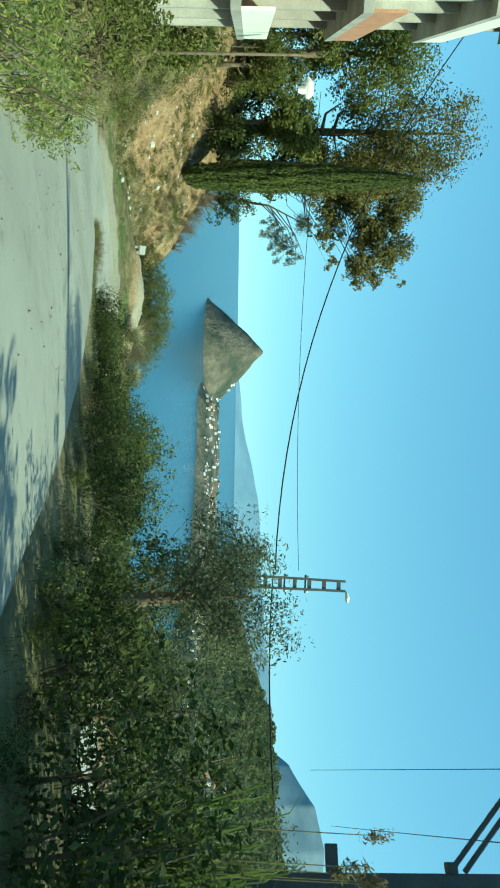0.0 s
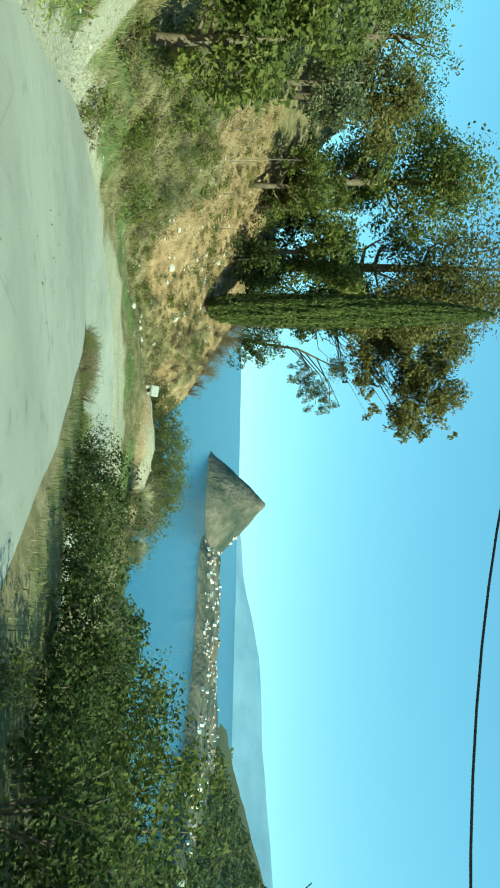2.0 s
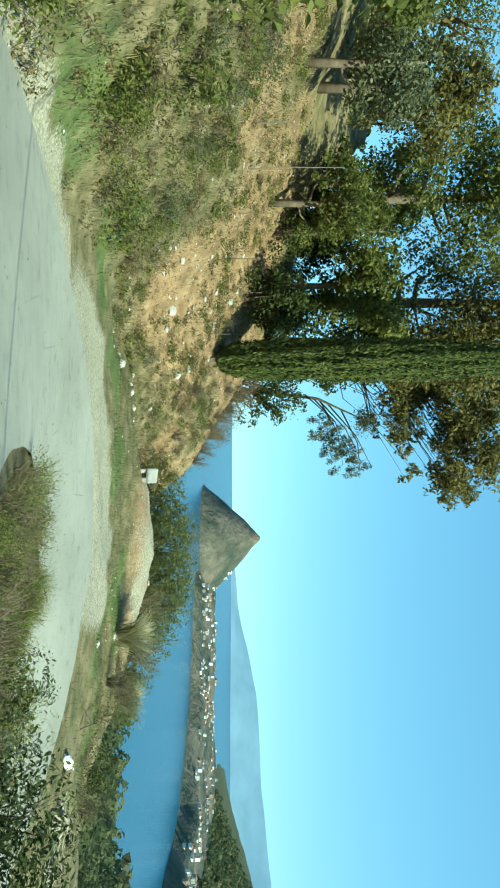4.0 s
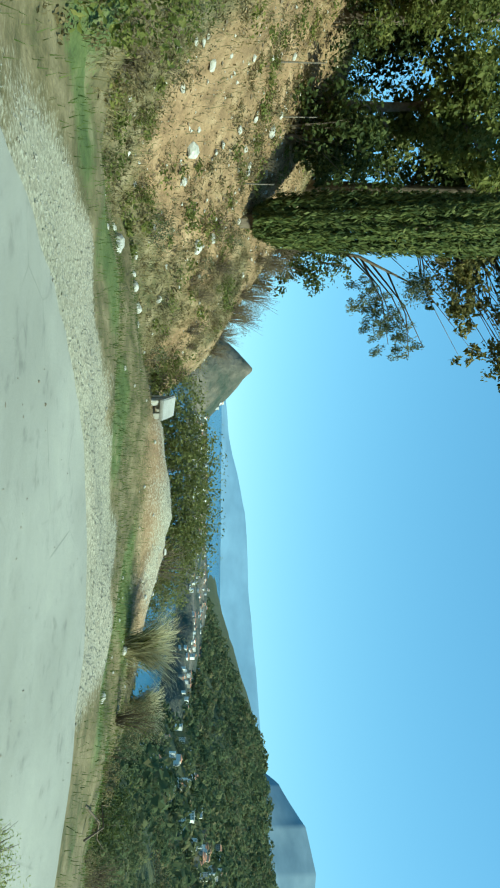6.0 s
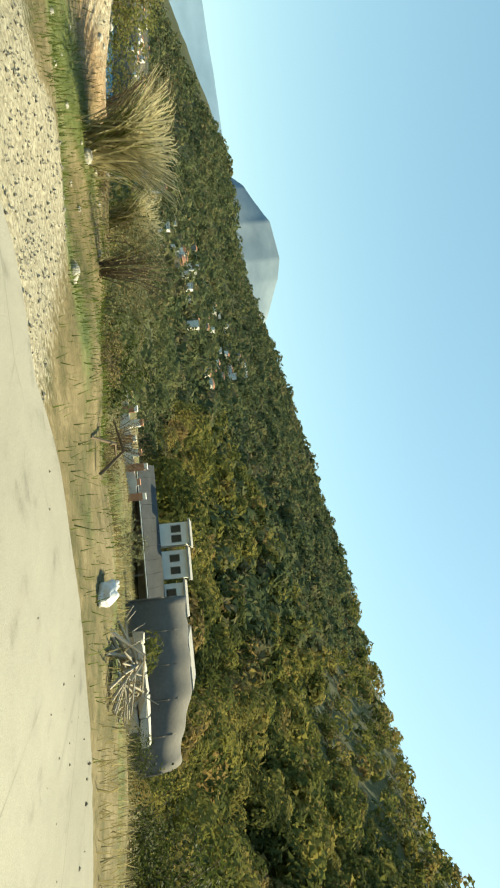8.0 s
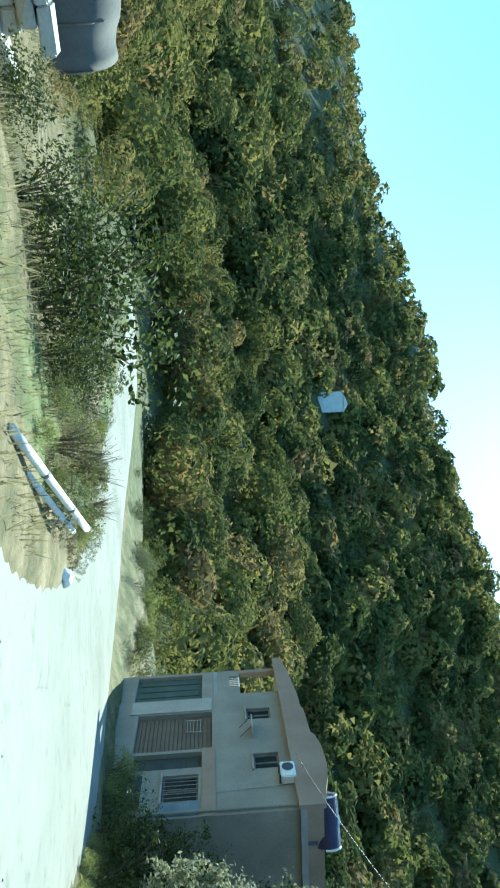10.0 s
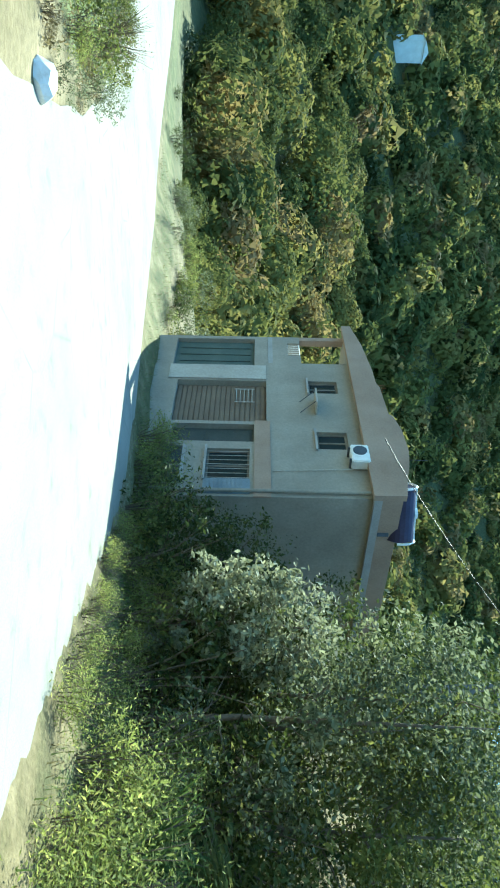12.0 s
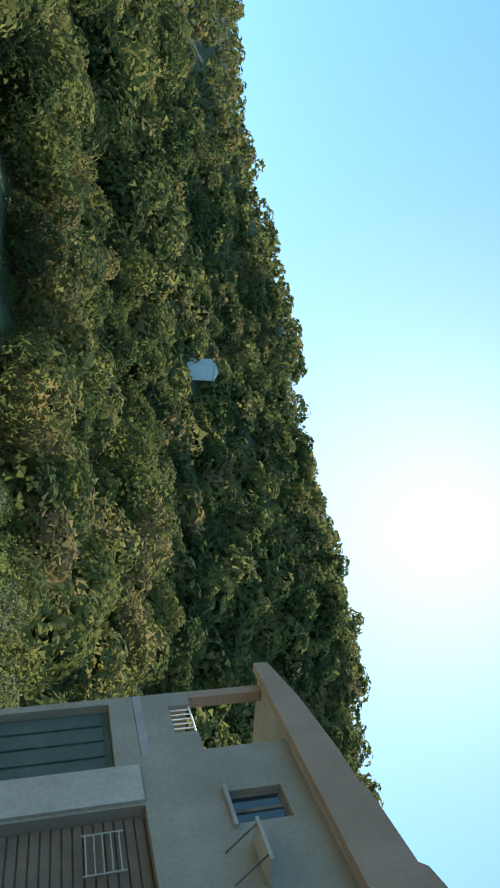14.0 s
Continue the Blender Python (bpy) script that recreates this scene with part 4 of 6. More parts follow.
for x, y, s, pr in ((3.6, 38.3, 0.3, S_DRY), (4.9, 38.0, 0.35, S_DRY), (6.2, 37.9, 0.35, S_DRY), (2.6, 39.4, 0.3, S_DRY), (7.4, 37.4, 0.3, S_DRY), (5.4, 38.9, 0.45, S_TWIG), (3.4, 39.9, 0.4, S_TWIG), (9.4, 37.4, 0.35, S_DRY), (11.5, 37.6, 0.4, S_OLIVE), (2.6, 41.4, 0.5, S_DARK), (4.2, 40.9, 0.55, S_DARK2), (5.8, 40.7, 0.6, S_DARK), (7.6, 40.6, 0.6, S_DARK2), (9.6, 40.9, 0.7, S_DARK), (12.0, 41.2, 0.7, S_DARK2), (4.0, 39.2, 0.35, S_DRY), (5.6, 39.4, 0.5, S_DRY), (8.4, 39.2, 0.5, S_DRY), (2.4, 39.9, 0.4, S_DRY), (3.2, 39.0, 0.3, S_YELLOW), (1.2, 40.6, 0.3, S_YELLOW), (14.5, 41.4, 0.8, S_DARK), (17.5, 42.6, 0.8, S_DARK2)):
    place(pr, x, y, s, group="shrubs on the island by the barrier")
for x, y, s, pr in ((3.4, 28.4, 1.2, S_DARK), (5.4, 28.6, 1.2, S_DARK2), (1.2, 28.6, 1.2, S_DARK2), (5.6, 30.0, 0.8, S_DARK), (7.0, 28.6, 1.0, S_DARK2), (7.6, 30.4, 0.6, S_MID), (5.8, 22.4, 1.4, S_DARK2), (2.0, 22.0, 1.2, S_DARK), (3.2, 26.2, 1.4, S_DARK2), (3.7, 27.5, 1.4, S_DARK), (2.9, 29.2, 1.15, S_DARK2), (4.6, 27.2, 1.4, S_DARK2)):
    place(pr, x, y, s, group="thicket between the two legs of the road")
# the overgrown bank between the two legs
rng_b = random.Random(8)
for k in range(110):
    i = rng_b.randrange(118, 157)
    off = rng_b.uniform(5.2, 11.5)
    x, y = off_road(i, off)
    pr, size = rng_b.choice(((S_MID, 0.75), (S_MID, 0.9), (S_OLIVE, 0.85), (S_OLIVE, 0.7), (S_BROAD, 0.9), (S_BROAD, 0.7), (S_DARK, 0.55), (S_DARK2, 0.6), (S_DRY, 0.9), (S_TWIG, 0.45), (S_FROND, 0.9), (S_FROND, 0.7)))
    if x < 3.6 and to_line(ROAD_LINE[:95], np.array([x]), np.array([y]))[0][0] > 6.5:
        place(pr, x, y, size * rng_b.uniform(0.8, 1.25), group="plants on the bank between the two legs of the road")
rng_i = random.Random(52)
for k in range(34):
    x, y = rng_i.uniform(2.2, 15), rng_i.uniform(36.2, 41)
    place(rng_i.choice((S_DRY, S_DRY, S_TWIG, S_OLIVE)), x, y, rng_i.uniform(0.2, 0.42), group="dry weeds on the island by the barrier")
rng_y = random.Random(77)
for k in range(16):
    x, y = rng_y.uniform(20.8, 31), rng_y.uniform(22, 36)
    if to_line(ROAD_LINE, np.array([x]), np.array([y]))[0][0] > 5:
        place(rng_y.choice((S_MID, S_OLIVE, S_DARK2, S_YELLOW)), x, y, rng_y.uniform(0.5, 1.0), group="bushes beyond the house")
rng_e = random.Random(31)
for k in range(46):
    i = 160 + int(rng_e.random() * 40)
    x, y = off_road(i, rng_e.uniform(4.5, 8.0))
    if x > 18.6:
        place(rng_e.choice((S_MID, S_DARK2, S_YELLOW, S_OLIVE)), x, y, rng_e.uniform(0.35, 0.8), group="bushes along the road past the house")

rng_w = random.Random(41)
for k in range(90):
    i = 136 + int(rng_w.random() * 60)
    x, y = off_road(i, -rng_w.uniform(3.3, 6.5))
    if x > 2.2:
        place(rng_w.choice((S_HEDGE, S_MID, S_MID, S_OLIVE, S_DRY)), x, y, rng_w.uniform(0.22, 0.5), group="weeds along the far edge of the road")
# along the inner edge of the bend
for k in range(len(ROAD_LINE) - 1):
    px, py = ROAD_LINE[k, :2]
    if 26 < py < 38.5 and px < -9 and k % 2:
        tx, ty = ROAD_LINE[k + 1, :2] - ROAD_LINE[k, :2]
        q = math.hypot(tx, ty)
        for j in range(3):
            off = 3.2 + 0.42 * j + 0.1 * (k % 3)
            along = 0.25 * (j % 2)
            place((S_WEED, S_STRAW, S_WEED, S_HEDGE, S_WEED, S_STRAW)[(k // 2 + 2 * j) % 6], px + tx / q * along + ty / q * off, py + ty / q * along - tx / q * off, 0.5 + 0.12 * ((k // 2 + j) % 4) - (0.2 if (k // 2 + 2 * j) % 6 == 3 else 0), group="weeds on the inner verge")
# thicket at the crest of the slope
rng_c = random.Random(17)
for k in range(28):
    x, y = rng_c.uniform(-40, -27.5), rng_c.uniform(56, 74)
    if math.hypot(x + 23.6, y - 58.2) > 3.2 and x < -22 - (y - 56) * 0.1:
        place(S_THICK if k % 3 else S_DARK, x, y, rng_c.uniform(0.8, 1.3), group="thicket at the crest of the slope")
# the hillside over the road
rng_h = random.Random(11)
for k in range(190):
    y = rng_h.uniform(4, 58)
    i = int(np.argmin(np.abs(FOOT_LINE[:, 1] - y)))
    up = rng_h.uniform(0.3, 11) if y < 40 else rng_h.uniform(0.8, 7)
    x = FOOT_LINE[i, 0] - up
    if y > 44:
        pr, s = rng_h.choice(((S_DRY, 0.7), (S_DRY, 0.9), (S_OLIVE, 0.5), (S_MID, 0.45)))
        if math.hypot(x + 25, y - 51.5) < 2.2 or k % 3 == 0:
            continue
    else:
        pr, s = rng_h.choice(((S_MID, 0.7), (S_MID, 1.0), (S_MID, 0.6), (S_OLIVE, 0.7), (S_DRY, 1.0), (S_DRY, 0.8), (S_YELLOW, 0.75)))
    if math.hypot(x + 16.5, y - 17.2) < 6.5 or off_track(x, y) < 1.9:
        continue
    place(pr, x, y, s * rng_h.uniform(0.75, 1.25), group="shrubs on the hillside")


def scrub(name, seed, n, quads, lo, hi, leaf, mat, label, upper):
    """Low scrub over the hillside, as one mass of leaves."""
    rng = np.random.default_rng(seed)
    k = rng.integers(0, len(FOOT_LINE), n)
    x = FOOT_LINE[k, 0] - rng.random(n) ** 1.2 * upper - 0.3
    y = FOOT_LINE[k, 1] + rng.uniform(-2.5, 2.5, n)
    ok = (y > -3) & (y < 62) & (np.hypot(x + 16.5, y - 17.2) > 6) & (np.hypot(x + 25, y - 51.5) > 2.0)
    ok &= (to_line(ROAD_LINE, x, y)[0] > 4.2) & (off_track(x, y) > 1.4)
    x, y = x[ok], y[ok]
    R = rng.uniform(lo, hi, len(x))
    i = np.repeat(np.arange(len(x)), quads)
    d = rng.normal(size=(len(i), 3))
    d /= np.linalg.norm(d, axis=1)[:, None]
    d[:, 2] = np.abs(d[:, 2])
    p = np.stack([x, y, land(x, y)], -1)[i] + d * (R[i] * rng.uniform(0.3, 1.1, len(i)))[:, None] * np.array([1.3, 1.3, 0.9])
    v, f = leaf_quads(rng, p, d + rng.normal(size=d.shape) * 0.7, leaf, 2.0)
    ob = mesh_object(name, v.tolist(), f.tolist(), mat)
    tagged(ob, label, "scrub", kind="stuff")


scrub("green_scrub", 201, 620, 90, 0.2, 0.6, 0.13, LEAF_MID, "low green scrub over the hillside", 13)
scrub("dry_scrub", 202, 1500, 60, 0.15, 0.45, 0.10, LEAF_DRY, "low brown dried scrub over the hillside", 13)
def corner_scrub():
    """Fine dry twigs and dead grass over the bare slope."""
    rng = np.random.default_rng(204)
    n, quads = 1500, 26
    x, y = rng.uniform(-31, -15, n), rng.uniform(43, 67, n)
    ok = (to_line(FOOT_LINE, x, y)[1] > 0) & (np.hypot(x + 25, y - 51.5) > 1.6)
    x, y = x[ok], y[ok]
    i = np.repeat(np.arange(len(x)), quads)
    R = rng.uniform(0.1, 0.34, len(x))
    d = rng.normal(size=(len(i), 3))
    d /= np.linalg.norm(d, axis=1)[:, None]
    d[:, 2] = np.abs(d[:, 2])
    p = np.stack([x, y, land(x, y)], -1)[i] + d * (R[i] * rng.uniform(0.2, 1.1, len(i)))[:, None] * np.array([1.5, 1.5, 0.8])
    v, f = leaf_quads(rng, p, rng.normal(size=d.shape), 0.13, 5.0)
    tagged(mesh_object("dead_scrub", v.tolist(), f.tolist(), LEAF_DRY), "dead brown twigs and tufts on the bare slope", "scrub", kind="stuff")


corner_scrub()
for x, y, s in ((-3.9, 6.0, 0.85), (-4.2, 7.6, 0.95), (-4.7, 9.0, 0.8), (-4.4, 4.6, 0.8), (-5.2, 10.8, 0.7), (-4.4, 3.0, 0.9)):
    place(S_YELLOW, x, y, s, group="yellow-green shrubs on the verge", tall=1.15)
for x, y, s in ((-9.6, 18.2, 1.15), (-10.3, 19.3, 1.0), (-8.8, 16.9, 1.0)):
    place(S_HEDGE, x, y, s, group="yellow-green shrubs on the verge", tall=1.1)


# ---- trees ----
def tree(name, seed, x, y, h, blobs, n, size, mat, label, lean=(0, 0), trunk=0.22, aspect=1.7, droop=0.0, spread=0.16, shell=0.5, tilt=0.0):
    rng = random.Random(seed)
    ob = thing(name, pose(x, y, height(x, y) - 0.1, 0, 0, 0), label, "tree")
    top = Vector((lean[0], lean[1], h * 0.86))
    runs = [[(0, 0, -0.3, trunk * 1.35), (top.x * 0.15 + 0.1, top.y * 0.15, h * 0.25, trunk), (top.x * 0.5, top.y * 0.5 + 0.1, h * 0.55, trunk * 0.7), (top.x, top.y, top.z, trunk * 0.2)]]
    for b in blobs:
        f = min(0.8, max(0.18, (b[2] - b[5] * 0.7) / h))
        s = Vector((top.x * f, top.y * f, h * f * 0.85))
        e = Vector(b[:3])
        m = (s + e) / 2 + Vector((rng.uniform(-0.3, 0.3), rng.uniform(-0.3, 0.3), -0.05 * h * rng.random()))
        thin = min(1.0, 9 / len(blobs)) ** 0.7
        runs.append([(*s, trunk * 0.5 * thin), (*m, trunk * 0.32 * thin), (*e, trunk * 0.1 * thin)])
    part("trunk", tube(runs, 8), BARK, ob, shade=True)
    part("crown", foliage(seed, blobs, n, size, aspect, 24, spread, shell, droop), mat, ob)
    return ob


def round_blobs(seed, h, r, k=9, low=0.35):
    rng = random.Random(seed)
    out = [(0, 0, h * 0.68, r * 0.7, r * 0.7, h * 0.26)]
    for _ in range(k):
        a, q = rng.uniform(0, 6.28), r * rng.uniform(0.35, 0.7)
        s = r * rng.uniform(0.28, 0.45)
        out.append((q * math.cos(a), q * math.sin(a), h * rng.uniform(low, 0.9), s, s, s * rng.uniform(0.7, 1.0)))
    return out


def cypress(x, y, h, w):
    ob = thing("cypress_tree", pose(x, y, height(x, y) - 0.1), "tall dense columnar cypress on the slope", "tree")
    part("trunk", tube([[(0, 0, -0.3, 0.3), (0.05, 0, h * 0.5, 0.2), (0, 0, h * 0.97, 0.03)]], 8), BARK, ob)
    rng = np.random.default_rng(21)
    n = 34000
    u = rng.random(n)
    z = 0.6 + u * (h - 0.6)
    prof = np.interp(u, [0, 0.04, 0.15, 0.4, 0.7, 0.9, 1], [0.45, 0.8, 0.95, 1.0, 0.82, 0.45, 0.04])
    a = rng.uniform(0, 6.283, n)
    rad = w / 2 * prof * (1 + 0.10 * np.sin(a * 9 + z * 0.6) + 0.06 * np.sin(a * 17 - z)) * rng.uniform(0.78, 1.03, n)
    pos = np.stack([rad * np.cos(a), rad * np.sin(a), z], -1)
    out = np.stack([np.cos(a), np.sin(a), 0.25 + 0 * a], -1)
    nrm = out + 0.45 * rng.normal(size=(n, 3))
    t = np.array([0, 0, 1.0]) + 0.35 * rng.normal(size=(n, 3))
    t /= np.linalg.norm(t, axis=1)[:, None]
    s = np.cross(nrm, t)
    s /= np.linalg.norm(s, axis=1)[:, None]
    L, W = rng.uniform(0.2, 0.42, n)[:, None], rng.uniform(0.03, 0.07, n)[:, None]
    v = np.stack([pos - t * L / 2, pos + s * W, pos + t * L / 2 + out * 0.05, pos - s * W], 1).reshape(-1, 3)
    part("crown", (v.tolist(), np.arange(4 * n).reshape(-1, 4).tolist()), LEAF_CYPRESS, ob)


cypress(-23.6, 58.2, 21.5, 2.3)
def ragged(seed, blobs, k=8):
    """Breaks large crown masses up into uneven smaller ones."""
    rng = random.Random(seed)
    out = []
    for x, y, z, a, c, e in blobs:
        for _ in range(k):
            s = rng.uniform(0.32, 0.6)
            out.append((x + a * rng.uniform(-0.85, 0.85), y + c * rng.uniform(-0.85, 0.85), z + e * rng.uniform(-0.8, 0.8), a * s, c * s, e * s * 0.8))
    return out


tree("pine_tree", 31, -31, 77, 30, ragged(3, [(3.5, 0, 22, 4.4, 4, 4.4), (7.5, -1.5, 23.8, 3.6, 3.2, 3.0), (8.7, -2, 20.6, 3.0, 2.6, 2.2), (0.5, 1, 25, 4, 4, 3.4), (5.0, 0, 27.5, 4, 4, 3), (9.3, -1, 26.0, 3.0, 2.8, 2.4), (-0.5, -2, 20, 3.6, 3.4, 3), (5.9, -2, 18.0, 2.4, 2, 1.6), (10.7, -2.4, 22.6, 1.9, 1.8, 1.5), (-1.5, 0, 15.5, 3, 3, 2.6)]), 31000, 0.38, LEAF_PINE, "tall old tree with ragged brown-green crown", (1, 0), 0.5, 2.2, 0.5, 0.2, 0.35)


def gum_tree(x, y):
    """A slender tree whose thin outer branches hang down."""
    ob = thing("gum_tree", pose(x, y, height(x, y) - 0.1), "slender tree with thin drooping grey-green branches", "tree")
    z0 = -height(x, y) + 0.1
    rng = random.Random(32)
    runs = [[(0, 0, -0.3, 0.26), (0.6, 0, z0 * 0.4, 0.2), (2.0, -0.4, z0 + 2.5, 0.13), (4.2, -1.0, z0 + 6.5, 0.05)]]
    blobs = [(4.2, -1.0, z0 + 6.5, 0.9, 0.9, 0.7)]
    for sx, sz, ex, ez in ((2.0, 2.5, 7.6, 5.6), (2.4, 3.3, 8.6, 6.6), (1.8, 2.0, 6.6, 4.4), (3.0, 4.5, 9.2, 5.6), (2.0, 2.6, 8.4, 4.2), (1.6, 1.4, 5.4, 3.6)):
        mid = ((sx + ex) / 2, -0.7, (sz + ez) / 2 + 0.7)
        runs.append([(sx, -0.4, z0 + sz, 0.07), (mid[0], mid[1], z0 + mid[2], 0.045), (ex, -2.0, z0 + ez, 0.02)])
        for k in range(5):
            f = 0.4 + 0.15 * k
            px, pz = mid[0] + (ex - mid[0]) * (f * 2 - 0.8) * 0.8, mid[2] + (ez - mid[2]) * (f * 2 - 0.8) * 0.8
            py = -0.7 - 1.3 * f + rng.uniform(-0.3, 0.3)
            L = rng.uniform(0.9, 2.0)
            dx = rng.uniform(0.2, 0.9)
            runs.append([(px, py, z0 + pz, 0.014), (px + dx * 0.6, py, z0 + pz - L * 0.4, 0.010), (px + dx, py, z0 + pz - L, 0.005)])
            for g in (0.35, 0.6, 0.85, 1.0):
                blobs.append((px + dx * g, py, z0 + pz - L * g, 0.26, 0.26, 0.24))
    part("trunk", tube(runs, 6), BARK, ob, shade=True)
    part("crown", foliage(32, blobs, 6500, 0.20, 3.0, 12, 0.5, 0.2, 1.2), LEAF_OLIVE, ob)


gum_tree(-30, 77.5)
for k, (x, y, h, r, mt) in enumerate(((-32, 67, 27, 6.4, LEAF_PINE), (-29.8, 60.6, 9.5, 3.6, LEAF_MID), (-32.0, 58.0, 8.0, 3.0, LEAF_MID), (-35.5, 59.5, 17.5, 5.4, LEAF_MID), (-27.5, 64.5, 24, 4.6, LEAF_PINE), (-31.5, 54.5, 6.6, 3.0, LEAF_MID), (-36, 51, 9.5, 4.2, LEAF_PINE), (-40, 64, 10, 4.6, LEAF_MID), (-33, 46.5, 6.4, 3.2, LEAF_OLIVE),
                                     (-39, 44, 8, 4.0, LEAF_MID), (-44, 54, 9, 4.6, LEAF_MID), (-31, 40.5, 5.4, 2.8, LEAF_MID), (-36, 36, 6.5, 3.4, LEAF_OLIVE), (-28.5, 66.5, 11, 4.0, LEAF_DARK), (-26.8, 72, 9, 3.0, LEAF_DARK), (-48, 66, 9, 4.4, LEAF_DARK), (-21.0, 28.8, 6, 3, LEAF_MID), (-18.2, 28.6, 5, 2.6, LEAF_MID), (-24, 32, 5.8, 2.9, LEAF_OLIVE))):
    tree("hillside_tree", 40 + k, x, y, h, round_blobs(40 + k, h, r), (13000 if h > 16 else 8000) if h > 9 else 4500, 0.29 if h > 9 else 0.22, mt, "leafy tree with an uneven crown on the hillside", trunk=0.1 + h * 0.013)
tree("olive_tree", 60, 3.2, 13.7, 4.3, round_blobs(60, 4.3, 2.3, 12, 0.3), 17000, 0.095, LEAF_OLIVE, "grey-green olive tree with fine narrow leaves", trunk=0.16, aspect=3.2, shell=0.3)
tree("olive_tree", 61, 6.0, 14.6, 4.6, round_blobs(61, 4.6, 2.2, 12, 0.3), 11000, 0.105, LEAF_OLIVE, "grey-green olive tree with fine narrow leaves", trunk=0.16, aspect=3.2, shell=0.3)
tree("olive_tree", 62, 7.6, 11.4, 4.2, round_blobs(62, 4.2, 2.0, 12, 0.3), 11000, 0.10, LEAF_OLIVE, "grey-green olive tree with fine narrow leaves", trunk=0.16, aspect=3.2, shell=0.3)
for k, (x, y, h, r, mt, sz) in enumerate(((3.4, 28.0, 6.6, 1.9, LEAF_DARK, 0.14), (2.2, 29.6, 6.2, 1.8, LEAF_OLIVE, 0.14), (4.0, 29.2, 3.9, 1.2, LEAF_PALE, 0.16), (1.2, 28.4, 5.0, 2.2, LEAF_MID, 0.14), (6.3, 28.0, 3.6, 1.3, LEAF_DARK, 0.12), (4.4, 20.4, 5.6, 2.0, LEAF_DARK, 0.16), (6.4, 22.5, 9.5, 2.6, LEAF_DARK, 0.18), (5.4, 25.4, 5.0, 2.3, LEAF_DARK, 0.14), (-0.6, 27.2, 4.9, 2.0, LEAF_MID, 0.15), (2.8, 25.8, 6.0, 2.4, LEAF_OLIVE, 0.15), (0.8, 24.6, 4.6, 2.2, LEAF_MID, 0.15), (3.3, 27.0, 6.0, 1.9, LEAF_MID, 0.15))):
    tree("roadside_tree", 70 + k, x, y, h, round_blobs(70 + k, h, r, 13, 0.12), 6500, sz * 0.74, mt, {LEAF_DARK: "small dense dark tree beside the house", LEAF_PALE: "slender tree with pale glossy leaves by the house"}.get(mt, "small grey-green tree on the bank over the road"), trunk=0.045, aspect=2.0)


# Trees out of view, added only to cast shade on the verge shrubs.
for k, (x, y, h, r) in enumerate(((9.8, 3.0, 5.6, 2.8), (11.4, -1.4, 6.6, 3.0), (8.6, -3.6, 4.4, 2.2), (8.4, 1.2, 4.4, 2.0))):
    tree("verge_tree", 90 + k, x, y, h, round_blobs(90 + k, h, r, 12, 0.25), 5000, 0.24, LEAF_DARK, "dense dark tree out of view, added to shade the verge", trunk=0.2)


def blades(seed, n, x0, length, width, lean, mat, name, parent, label=""):
    rng = np.random.default_rng(seed)
    a = rng.uniform(0, 6.283, n)
    L = length * rng.uniform(0.6, 1.1, n)
    q = lean * L * rng.uniform(0.2, 1.0, n)
    b = rng.normal(size=(n, 2)) * x0
    s = np.stack([-np.sin(a), np.cos(a)], -1) * width
    c = np.stack([np.cos(a), np.sin(a)], -1)
    rows = []
    for f, zf, wf in ((0, 0, 1), (0.3, 0.55, 0.9), (0.7, 0.9, 0.6), (1.05, 0.95, 0.05)):
        p = b + c * (q * f)[:, None]
        z = L * zf
        rows += [np.column_stack([p + s * wf, z]), np.column_stack([p - s * wf, z])]
    v = np.stack(rows, 1).reshape(-1, 3)
    k = np.arange(n)[:, None] * 8
    f = np.concatenate([k + np.array([2 * j, 2 * j + 1, 2 * j + 3, 2 * j + 2]) for j in range(3)], 0)
    return part(name, (v.tolist(), f.tolist()), mat, parent, label)


def pampas(x, y, size, label):
    ob = thing("pampas_grass", pose(x, y, height(x, y) - 0.05, 0, 0, 30) @ Matrix.Scale(size, 4), label, "plant")
    blades(81, 520, 0.14, 1.5, 0.013, 1.25, PAMPAS, "leaf_blade", ob)
    blades(82, 90, 0.12, 1.2, 0.012, 1.3, GRASS_GREEN, "green_blade", ob)


pampas(-8.3, 51.5, 1.05, "big tussock of arching dry pampas grass")
pampas(-5.6, 53.8, 0.8, "smaller tussock of arching dry grass")


def sedge(x, y, size):
    ob = thing("sedge_clump", pose(x, y, height(x, y) - 0.05, 0, 0, x * 40) @ Matrix.Scale(size, 4), "clump of long arching green leaves by the road", "plant")
    tagged(ob, group="arching grass clumps by the road")
    for k in range(4):
        blades(int(x * 10) + 300 + k, 28, 0.12, 1.5, 0.02, 1.2, GRASS_GREEN, "leaf_spray", ob)


for x, y, size in ((-2.6, 32.4, 0.75), (0.2, 31.0, 0.8), (-4.6, 32.9, 0.7)):
    sedge(x, y, size)


